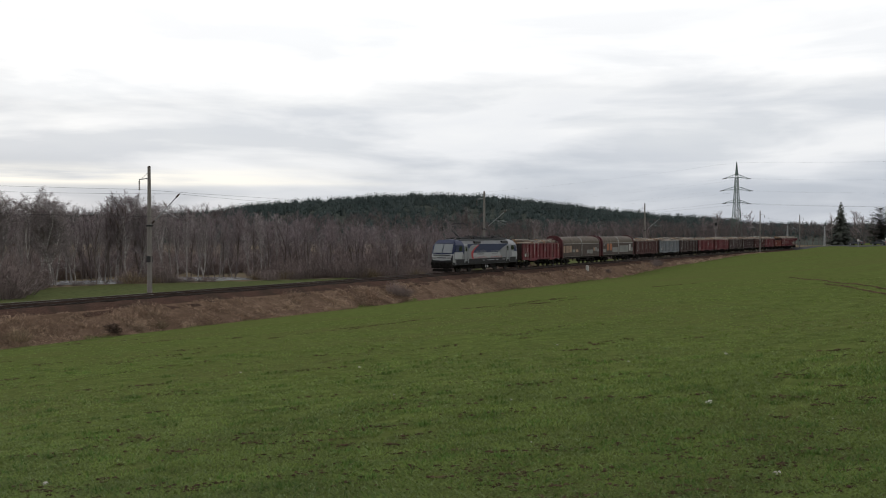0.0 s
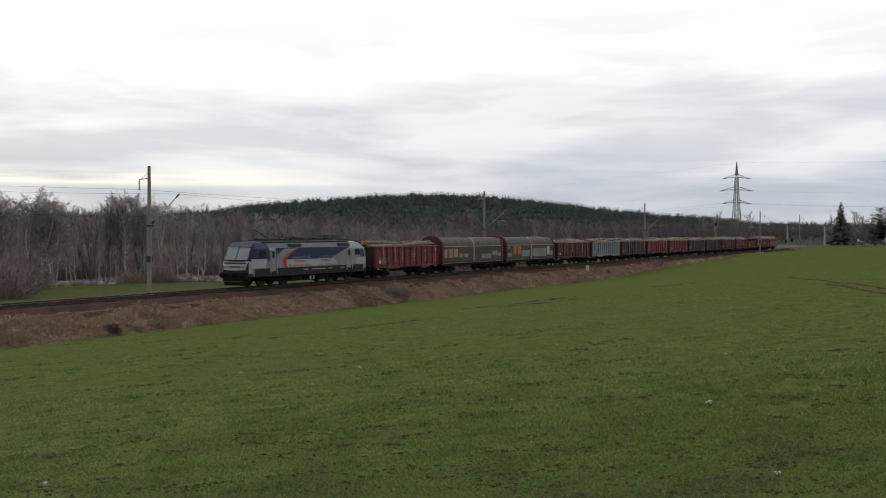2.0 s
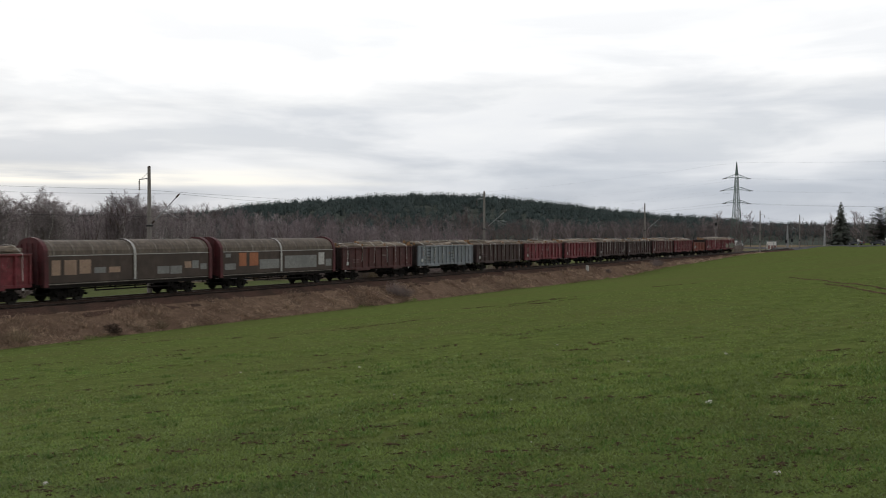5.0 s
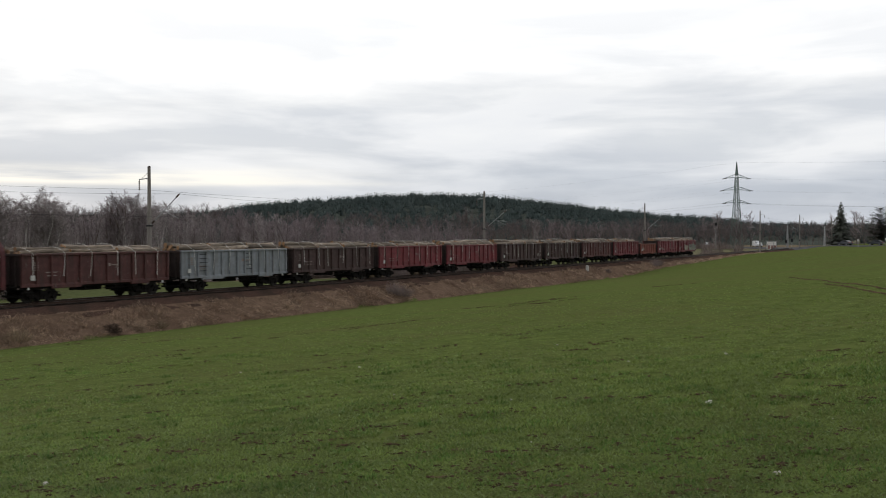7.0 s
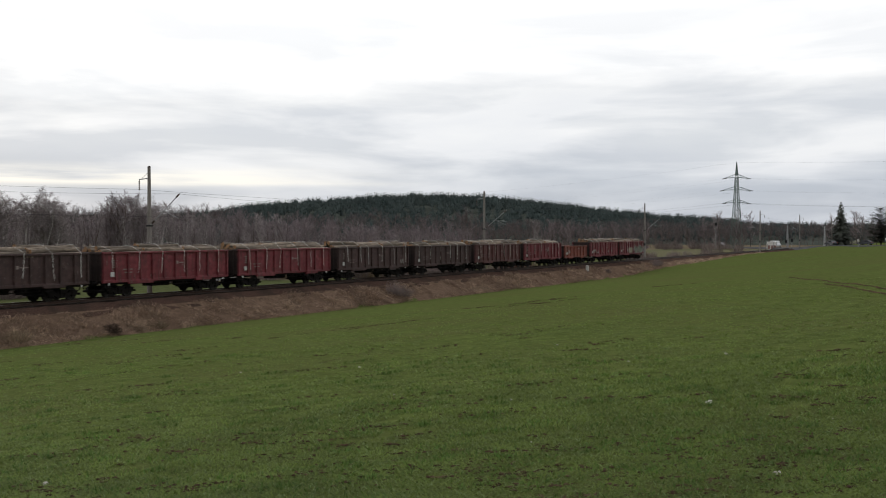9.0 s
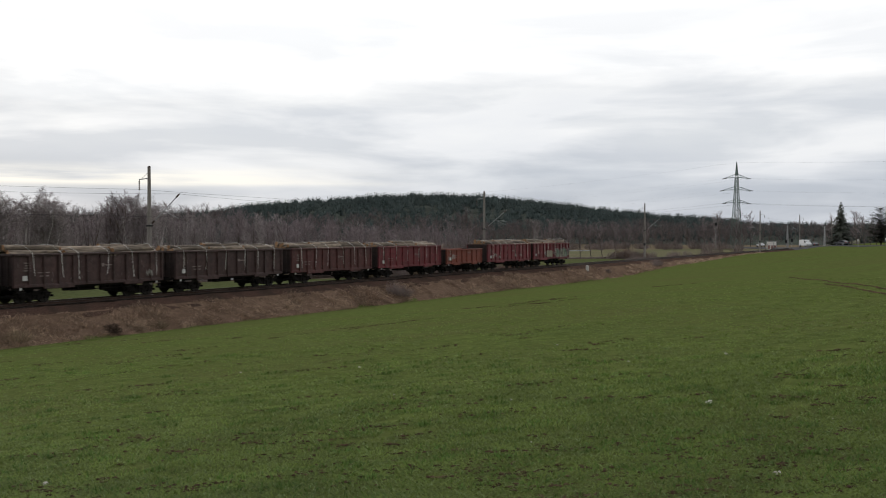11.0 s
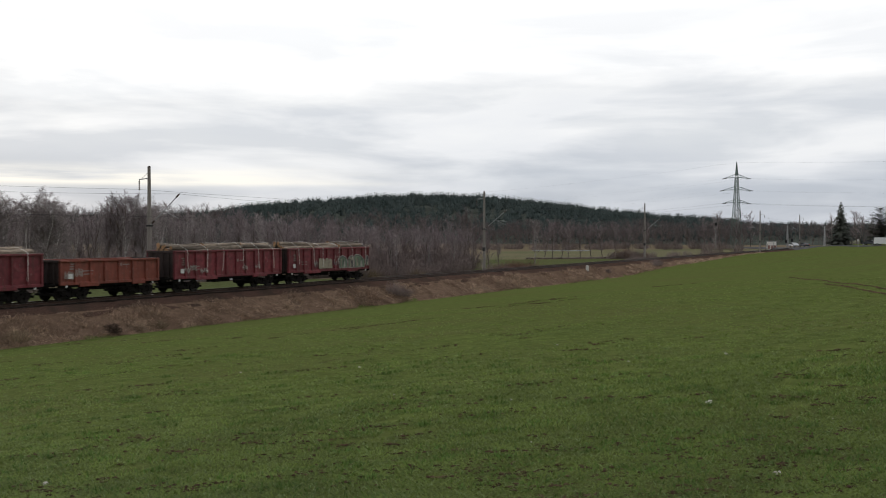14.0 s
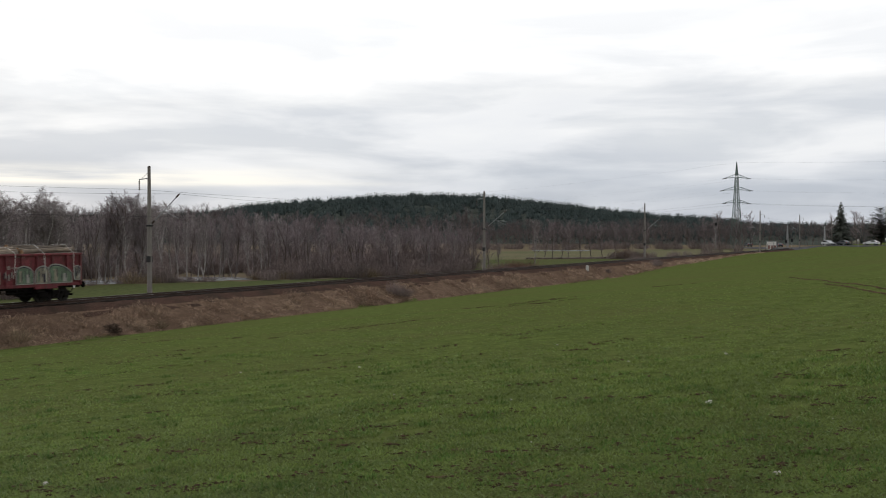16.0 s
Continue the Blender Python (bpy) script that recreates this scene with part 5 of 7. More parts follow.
def vehicle(kind, paint, label):
    w = empty(kind, Matrix.Identity(4), label, "car" if kind == "car" else "van", "vehicles on the road")
    if kind == "car":
        low = [(2.1, 0.35), (2.15, 0.62), (1.95, 0.78), (1.0, 0.95), (0.25, 1.44), (-0.9, 1.48), (-1.75, 1.05), (-2.12, 0.95), (-2.15, 0.4)]
        wd, glass = 0.86, [(0.88, 0.98), (0.22, 1.38), (-0.88, 1.41), (-1.55, 1.04)]
        ax, r = (1.3, -1.3), 0.31
    else:
        low = [(2.6, 0.38), (2.65, 0.78), (2.4, 1.08), (1.85, 1.3), (1.35, 2.0), (1.0, 2.16), (-2.55, 2.16), (-2.65, 2.05), (-2.65, 0.38)]
        wd, glass = 0.93, [(1.78, 1.32), (1.38, 1.88), (0.7, 1.88), (0.7, 1.32)]
        ax, r = (1.6, -1.65), 0.33
    b = Build()
    a = [(x, -wd, z) for x, z in low]
    mid = [(x, 0, z + 0.03) for x, z in low]
    c = [(x, wd, z) for x, z in low]
    a2 = [(x * 0.985, -wd * (1.02 if z < 1.0 else 0.88), z) for x, z in low]
    c2 = [(x * 0.985, wd * (1.02 if z < 1.0 else 0.88), z) for x, z in low]
    b.loft([a2, [(x, -wd * 0.75, z + 0.01) for x, z in low], mid, [(x, wd * 0.75, z + 0.01) for x, z in low], c2])
    part("body", b, paint, w)
    for sg in (1, -1):
        b = Build()
        q = [(x, sg * (wd * (0.95 if kind == "car" else 0.93)), z) for x, z in glass]
        k = [(x, sg * wd * 0.8, z) for x, z in glass]
        b.loft([q, k] if sg < 0 else [k, q])
        part("side_window", b, M_GLASS, w, "dark side window")
        for x in ax:
            t = Build()
            disc(t, (x, sg * (wd - 0.08), r), r, 0.11, 16)
            tyre = part("wheel", t, M_TYRE, w, "black tyre")
            t = Build()
            disc(t, (x, sg * (wd + 0.035), r), r * 0.6, 0.012, 12)
            part("rim", t, M_GALV, tyre)
    t = Build()
    g0, g1 = glass[0], glass[1]
    t.face([(g0[0] + 0.06, -wd * 0.78, g0[1]), (g0[0] + 0.06, wd * 0.78, g0[1]), (g1[0] + 0.07, wd * 0.72, g1[1]), (g1[0] + 0.07, -wd * 0.72, g1[1])])
    t.face([(g0[0] - 0.1, -wd * 0.78, g0[1] - 0.1), (g1[0] - 0.1, -wd * 0.72, g1[1]), (g1[0] - 0.1, wd * 0.72, g1[1]), (g0[0] - 0.1, wd * 0.78, g0[1] - 0.1)])
    part("windscreen", t, M_GLASS, w, "dark windscreen")
    for sg in (1, -1):
        t = Build()
        xf = low[1][0]
        t.box(xf - 0.16, xf + 0.02, sg * wd * 0.72 - 0.16, sg * wd * 0.72 + 0.16, low[1][1] - 0.02, low[1][1] + 0.14, 0.03)
        part("headlight", t, M_LAMP, w, "clear headlight")
        t = Build()
        xr = low[-1][0]
        t.box(xr - 0.03, xr + 0.1, sg * wd * 0.8 - 0.12, sg * wd * 0.8 + 0.12, 0.75, 1.0, 0.03)
        part("tail_lamp", t, M_TAIL, w, "red tail lamp")
    return w


def along_road(bearing):
    """Point of the road's middle line at that bearing (x over y), and its direction."""
    best = None
    for p, q in zip(ROADP[:-1], ROADP[1:]):
        f0, f1 = p.x / p.y - bearing, q.x / q.y - bearing
        if f0 * f1 <= 0 and f0 != f1:
            t = f0 / (f0 - f1)
            best = (p.lerp(q, t), (q - p).normalized())
    if best is None:
        p, q = (ROADP[0], ROADP[1]) if bearing < 0.3 else (ROADP[-2], ROADP[-1])
        best = (q, (q - p).normalized())
    return best


ROADERS = []


def driver(ob, stops, coming):
    ROADERS.append((ob, stops, coming))


VAN = vehicle("van", M_CARW, "white panel van driving on the country road")
driver(VAN, [(0, 0.262), (2.5, 0.278), (5.0, 0.302), (6.4, 0.3144), (7.0, 0.3214), (7.6, 0.3254), (8.2, 0.3324), (8.8, 0.3387), (9.2, 0.3416), (10.3, 0.3575), (11.4, 0.3792), (11.8, 0.3884), (12.2, 0.3983), (12.6, 0.4081), (13.0, 0.4208), (13.3, 0.4301), (13.6, 0.441), (13.9, 0.4486), (14.6, 0.478), (16, 0.54)], True)
SILVER = vehicle("car", M_CARS, "silver car driving on the country road")
driver(SILVER, [(0, 0.262), (8, 0.275), (11, 0.325), (12.6, 0.3444), (13.0, 0.347), (13.6, 0.3532), (14.2, 0.363), (14.8, 0.3734), (15.2, 0.3786), (15.6, 0.385), (16.0, 0.3942)], True)
DARK1 = vehicle("car", M_CARD, "dark car on the country road by the level crossing")
driver(DARK1, [(0, 0.4225), (5.5, 0.4220), (6.4, 0.4173), (7.0, 0.411), (7.6, 0.4092), (8.2, 0.4029), (8.8, 0.3983), (9.2, 0.3954), (10.3, 0.385), (11.4, 0.373), (11.8, 0.367), (12.2, 0.3636), (12.6, 0.356), (13.0, 0.3474), (14, 0.335), (16, 0.312)], False)
DARK2 = vehicle("car", M_CARD, "dark car on the country road by the level crossing")
driver(DARK2, [(0, 0.4457), (5.5, 0.4450), (6.4, 0.444), (7.0, 0.4428), (7.6, 0.441), (8.2, 0.4376), (8.8, 0.4329), (9.2, 0.4312), (10.3, 0.418), (11.4, 0.403), (12.6, 0.3925), (13.4, 0.3832), (13.9, 0.3717), (14.8, 0.3561), (15.0, 0.3543), (15.2, 0.352), (16.0, 0.343)], False)
DARK3 = vehicle("car", M_CARD, "dark car following on the country road")
driver(DARK3, [(0, 0.575), (6, 0.570), (10, 0.50), (13.0, 0.4451), (14.2, 0.4335), (14.5, 0.4289), (14.8, 0.4254), (15.2, 0.4196), (15.6, 0.4139), (16.0, 0.4087)], False)
WHITE2 = vehicle("car", M_CARW, "white car following on the country road")
driver(WHITE2, [(0, 0.60), (8, 0.592), (12, 0.52), (14.3, 0.463), (15.0, 0.4468), (15.4, 0.4445), (15.8, 0.441), (16.0, 0.4382)], False)
# ---- trees and shrubs
M_BARKT = mat("brown_bark", (0.15, 0.125, 0.11), 0.95, vary=0.3, fine=6, bump=0.4, rnd=0.2, spec=0.1)
M_BIRCH = mat("birch_bark", (0.40, 0.375, 0.355), 0.9, vary=0.35, fine=3, coarse=2.0, bump=0.3, tint=(0.16, 0.14, 0.13), rnd=0.2, spec=0.1, stretch=(1, 1, 2.5))
# distance haze is mixed into the next two twig colours, paler and bluer
M_TWIG = mat("hazy_brown_twigs", (0.278, 0.234, 0.242), 0.95, vary=0.25, fine=2, bump=0.0, rnd=0.22, island=0.25, spec=0.0)
M_TWIGP = mat("hazy_greyish_twigs", (0.33, 0.290, 0.288), 0.95, vary=0.25, fine=2, bump=0.0, rnd=0.22, island=0.25, spec=0.0)
M_SHRUB = mat("brown_shrub_twigs", (0.262, 0.213, 0.200), 0.95, vary=0.25, fine=2, bump=0.0, rnd=0.2, island=0.25, spec=0.0)
# far wood: the dense stand's own shade is put into this darker colour
M_FARTWIG = mat("shade_darkened_twigs", (0.180, 0.150, 0.152), 0.95, vary=0.25, fine=2, bump=0.0, island=0.25, spec=0.0)
M_RUSSET = mat("russet_shrub_twigs", (0.20, 0.125, 0.095), 0.95, vary=0.25, fine=2, bump=0.0, rnd=0.2, island=0.25, spec=0.0)
M_REED = mat("dry_reed", (0.28, 0.22, 0.15), 0.95, vary=0.3, fine=2, bump=0.0, rnd=0.2, island=0.3, spec=0.0)
# blue-grey of the distance haze is part of this needle colour
M_NEEDLE = mat("hazy_pine_needles", (0.076, 0.098, 0.094), 0.9, vary=0.2, fine=1.0, coarse=0.03, bump=0.0, island=0.2, spec=0.0, tint=(0.088, 0.108, 0.100))
M_SPRUCE = mat("spruce_needles", (0.11, 0.118, 0.10), 0.9, vary=0.3, fine=1.0, bump=0.0, island=0.3, spec=0.05)


class Ribbons:
    """Many thin two-triangle strips in one mesh."""

    def __init__(self):
        self.a, self.b, self.w = [], [], []

    def add(self, a, b, w):
        self.a.append(tuple(a))
        self.b.append(tuple(b))
        self.w.append(w)

    def mesh(self, name, material, seed=0):
        rng = np.random.RandomState(seed)
        a, b, w = np.array(self.a), np.array(self.b), np.array(self.w)[:, None]
        d = b - a
        s = np.cross(d, rng.normal(size=a.shape))
        s /= np.linalg.norm(s, axis=1, keepdims=True) + 1e-9
        v = np.stack([a - s * w, a + s * w, b + s * w * 0.4, b - s * w * 0.4], 1).reshape(-1, 3)
        f = np.arange(len(v)).reshape(-1, 4)
        return fast_mesh(name, v, f, [material])


def bare_tree(h, spread, seed, birch=False, limbs=17, low=0.2, fine=5, thick=1.0, forks=2, twig=1.0, splay=0.22, rise=1.05):
    """Leafless tree: crooked forking stems, limbs, and a crown of fine twigs."""
    r = random.Random(seed)
    t, tw = Build(), Ribbons()
    r0 = (0.0085 * h + 0.03) * thick

    def stem(p, d, length, rad, n):
        """A crooked tapering stem; gives back its points."""
        pts = [Vector(p)]
        for i in range(n):
            d = (d + Vector((r.uniform(-0.13, 0.13), r.uniform(-0.13, 0.13), 0.10))).normalized()
            pts.append(pts[-1] + d * length / n)
            t.tube(pts[-2], pts[-1], rad * (1 - i / n) ** 0.8 + 0.012, rad * (1 - (i + 1) / n) ** 0.8 + 0.010, 5, False)
        return pts

    def along(pts, u):
        k = min(int(u * (len(pts) - 1)), len(pts) - 2)
        return pts[k].lerp(pts[k + 1], u * (len(pts) - 1) - k)

    main = stem((0, 0, -0.3), Vector((r.uniform(-0.1, 0.1), r.uniform(-0.1, 0.1), 1)).normalized(), h + 0.3, r0, 8)
    stems = [(main, low, h)]
    for k in range(forks):
        u = r.uniform(0.22, 0.5)
        az = k * 6.28 / max(forks, 1) + r.uniform(-0.7, 0.7)
        d = Vector((math.cos(az) * splay, math.sin(az) * splay, 1)).normalized()
        ln = h * (0.98 - u) * r.uniform(0.75, 1.0)
        stems.append((stem(along(main, u), d, ln, r0 * 0.62, 6), 0.12, ln))
    total = sum(q[2] for q in stems)
    for pts, lo, length in stems:
        count = max(4, int(limbs * length / total + 0.5))
        for k in range(count):
            u = lo + (0.98 - lo) * (k + r.random() * 0.8) / count
            base = along(pts, min(u, 0.99))
            high = base.z / h
            az = k * 2.4 + r.uniform(-0.6, 0.6)
            ln = spread * (0.45 + 0.6 * math.sin(min(1.0, max(0.08, high)) * math.pi) ** 0.5) * r.uniform(0.65, 1.2)
            d = Vector((math.cos(az), math.sin(az), rise + (0.2 if birch else 0.0) + 0.6 * high)).normalized()
            p = base
            rad = r0 * 0.28 * (1.15 - min(high, 1.0)) + 0.010
            for j in range(3):
                d2 = (d + Vector((r.uniform(-0.3, 0.3), r.uniform(-0.3, 0.3), r.uniform(-0.15, 0.22)))).normalized()
                q = p + d2 * ln / 3
                t.tube(p, q, rad * (1 - j * 0.28), rad * (0.72 - j * 0.26), 3, False)
                for m in range(4):
                    b0 = p.lerp(q, r.random())
                    d3 = (d2 + Vector((r.uniform(-0.9, 0.9), r.uniform(-0.9, 0.9), r.uniform(-0.3, 0.7)))).normalized()
                    b1 = b0 + d3 * ln * r.uniform(0.22, 0.45)
                    tw.add(b0, b1, 0.019 * twig)
                    for g in range(fine):
                        c0 = b0.lerp(b1, r.uniform(0.25, 1))
                        droop = -0.45 if birch else 0.15
                        d4 = (d3 + Vector((r.uniform(-0.9, 0.9), r.uniform(-0.9, 0.9), droop + r.uniform(-0.5, 0.5)))).normalized()
                        tw.add(c0, c0 + d4 * r.uniform(0.3, 0.85) * (0.4 + ln * 0.2), 0.0145 * twig)
                p, d = q, d2
    return t.mesh("trunk", M_BIRCH if birch else M_BARKT), tw.mesh("crown", M_TWIGP if birch else M_TWIG, seed)


def tree_thing(kind, meshes, label, category, group=""):
    e = empty(kind, Matrix.Identity(4), label, category, group)
    part("trunk", meshes[0], None, e)
    part("crown", meshes[1], None, e)
    return e


def shrub_mesh(h, w, n, seed, material):
    r = random.Random(seed)
    tw = Ribbons()
    for i in range(n):
        az, q = r.uniform(0, 6.28), r.random() ** 0.6
        a = Vector((math.cos(az) * q * w * 0.45, math.sin(az) * q * w * 0.45, -0.05))
        b = Vector((math.cos(az) * q * w * r.uniform(0.5, 1.0), math.sin(az) * q * w * r.uniform(0.5, 1.0), h * r.uniform(0.4, 1.0) * (1 - 0.45 * q * q)))
        tw.add(a, b, 0.020)
        for k in range(3):
            c = a.lerp(b, r.uniform(0.35, 1))
            tw.add(c, c + Vector((r.uniform(-1, 1), r.uniform(-1, 1), r.uniform(-0.2, 1))).normalized() * h * 0.22, 0.015)
    return tw.mesh("crown", material, seed)


BIRCH_L = "leafless birch with a pale trunk and fine drooping twigs"
BROWN_L = "leafless brown deciduous tree with a fine twiggy crown"
PROTO = [tree_thing("birch_tree", bare_tree(11.5, 1.9, 3, True, 20, 0.16), BIRCH_L, "tree", "trees of the far wood"),
         tree_thing("birch_tree", bare_tree(10.5, 1.6, 5, True, 19, 0.2), BIRCH_L, "tree", "trees of the far wood"),
         tree_thing("birch_tree", bare_tree(12.5, 2.1, 8, True, 21, 0.16), BIRCH_L, "tree", "trees of the far wood"),
         tree_thing("deciduous_tree", bare_tree(11.0, 2.4, 11, False, 20, 0.1), BROWN_L, "tree", "trees of the far wood"),
         tree_thing("deciduous_tree", bare_tree(10.0, 2.0, 14, False, 20, 0.12), BROWN_L, "tree", "trees of the far wood"),
         tree_thing("deciduous_tree", bare_tree(12.0, 2.2, 17, False, 22, 0.08), BROWN_L, "tree", "trees of the far wood"),
         tree_thing("deciduous_tree", bare_tree(9.5, 2.6, 21, False, 20, 0.06), BROWN_L, "tree", "trees of the far wood")]
HEIGHTS = [11.5, 10.5, 12.5, 11.0, 10.0, 12.0, 9.5]
BIG = tree_thing("birch_tree", bare_tree(11.4, 2.5, 31, True, 90, 0.30, 17, 1.25, 7, 0.72, 0.58, 0.25), "large leafless birch with a wide rounded crown of fine twigs", "tree")
_first = set()


def put_tree(k, x, y, height, turn):
    sc = 0.89 * height / HEIGHTS[k]
    m = pose(x, y, gz(x, y), 5 * math.sin(turn * 3.7), 5 * math.cos(turn * 2.3), turn) @ Matrix.Diagonal((sc, sc, sc, 1))
    if k not in _first:
        _first.add(k)
        PROTO[k].matrix_basis = m
        return PROTO[k]
    ob = copy_thing(PROTO[k], m)
    ob.matrix_basis = m
    return ob


def wood():
    r = random.Random(77)
    # front rows and depth behind the meadow
    for i in range(230):
        b = -0.475 + 0.50 * (i + r.random()) / 230
        line = float(np.interp(b, [-0.46, -0.40, -0.30, -0.20, -0.10, 0.0, 0.025], [112, 122, 132, 140, 148, 155, 165]))
        y = line + 2 + (14 * r.random() if r.random() < 0.5 else 45 + 45 * r.random()) if -0.42 < b < -0.16 else line + 2 + 75 * r.random() ** 1.4
        top = float(np.interp(b, [-0.47, -0.445, -0.41, -0.36, -0.335, -0.285, -0.262, -0.2, -0.1, 0.025], [13.4, 11.8, 11.4, 11.0, 12.4, 12.4, 11.2, 10.4, 9.0, 8.2]))
        hgt = (top + (y - line) * 0.022) * r.uniform(0.74, 1.04)
        k = r.choice([0, 1, 2, 0, 1, 3, 4, 5, 6, 3]) if b < -0.16 else r.choice([3, 4, 5, 6, 3, 4, 0, 1])
        put_tree(k, b * y, y, hgt, r.uniform(0, 360))
    for b, y, h in ((0.268, 330, 12.0), (0.2775, 322, 13.5), (0.283, 318, 13.0), (0.306, 345, 14.5), (0.315, 350, 14.0), (0.4235, 330, 12), (0.431, 318, 10), (0.437, 322, 10.5), (0.443, 316, 9), (0.395, 390, 14), (0.405, 385, 13)):
        put_tree(r.choice([0, 2, 3, 5]) if b < 0.29 else r.choice([3, 5, 6]), b * y, y, h, r.uniform(0, 360))
    # avenue along the ditch across the meadow
    for b in (0.1035, 0.1115, 0.121, 0.1283, 0.1405, 0.152, 0.1636, 0.175, 0.189, 0.204):
        y = 232 + r.uniform(-1, 1)
        put_tree(r.choice([3, 4, 6]), b * y, y, r.uniform(8.2, 10), r.uniform(0, 360))
    # young trees in the scrub before it
    for b, y, h in ((0.030, 170, 7.0), (0.040, 172, 6.0), (0.047, 168, 7.5), (0.056, 174, 5.5), (0.094, 205, 10.0)):
        put_tree(r.choice([0, 4, 6]), b * y, y, h, r.uniform(0, 360))


wood()


def far_wood():
    """Leafless trees past counting behind the front rows, in one sheet of trunks and twigs."""
    r = random.Random(99)
    protos = []
    for k in range(6):
        tr, cr = bare_tree(10.0, 2.5, 200 + k, False, 13, 0.08, 3, 0.5, 2, 1.35)
        out = []
        for me in (tr, cr):
            v = np.empty(len(me.vertices) * 3, np.float32)
            me.vertices.foreach_get("co", v)
            f = np.array([p.vertices[:] for p in me.polygons], np.int32)
            out.append((v.reshape(-1, 3), f))
            bpy.data.meshes.remove(me)
        v = np.concatenate([out[0][0], out[1][0]])
        f = np.concatenate([out[0][1], out[1][1] + len(out[0][0])])
        protos.append((v, f, np.arange(len(f)) < len(out[0][1])))
    spots = []
    for i in range(105):
        b = -0.47 + 0.5 * (i + r.random()) / 105
        spots.append((b, 205 + 160 * r.random(), r.uniform(12, 16) - 2.4 * (b > -0.22)))
    for i in range(150):
        spots.append((0.02 + 0.29 * (i + r.random()) / 150, 318 + 90 * r.random(), r.uniform(7, 11.5)))
    for i in range(105):
        spots.append((0.27 + 0.21 * (i + r.random()) / 105, 400 + 180 * r.random(), r.uniform(8.5, 11)))
    V, F, M, n = [], [], [], 0
    for b, y, h in spots:
        h *= 0.9
        v, f, bark = r.choice(protos)
        a = r.uniform(0, 6.28)
        wide = 1.25 if b > 0.02 else 1.0
        c, s = math.cos(a) * h / 10 * wide, math.sin(a) * h / 10 * wide
        x = b * y
        w = np.stack([v[:, 0] * c - v[:, 1] * s + x, v[:, 0] * s + v[:, 1] * c + y, v[:, 2] * h / 10 + gz(x, y)], 1)
        V.append(w)
        F.append(f + n)
        M.append(bark.astype(int))
        n += len(w)
    tagged(new("bare_wood", fast_mesh("bare_wood", np.concatenate(V), np.concatenate(F), [M_FARTWIG, M_BARKT], np.concatenate(M))), "leafless brown deciduous wood behind the birches", "woodland", "", "stuff")


far_wood()
BIG.matrix_basis = pose(-0.400 * 124, 124, gz(-0.400 * 124, 124), 0, 0, 40)
for b, y in ((-0.458, 117), (-0.308, 142)):
    copy_thing(BIG, pose(b * y, y, gz(b * y, y), 0, 0, b * 900))

SHRUBS = []
for i, (h, w, n, m, label) in enumerate(((2.6, 2.4, 150, M_SHRUB, "dense brown leafless shrub"), (2.0, 2.8, 150, M_SHRUB, "low brown leafless shrub"), (1.5, 2.6, 150, M_REED, "clump of dry tan reeds"), (2.4, 2.8, 170, M_RUSSET, "dense russet leafless shrub in the meadow"))):
    e = empty("shrub" if i != 2 else "reed_clump", Matrix.Identity(4), label, "shrub" if i != 2 else "reeds", "undergrowth")
    part("crown", shrub_mesh(h, w, n, 50 + i, m), None, e)
    SHRUBS.append(e)
_sh = set()


def put_shrub(k, x, y, scale, turn, z=None):
    m = pose(x, y, gz(x, y) if z is None else z, 0, 0, turn) @ Matrix.Diagonal((scale, scale, scale, 1))
    if k not in _sh:
        _sh.add(k)
        SHRUBS[k].matrix_basis = m
        return SHRUBS[k]
    ob = copy_thing(SHRUBS[k], m)
    ob.matrix_basis = m
    return ob


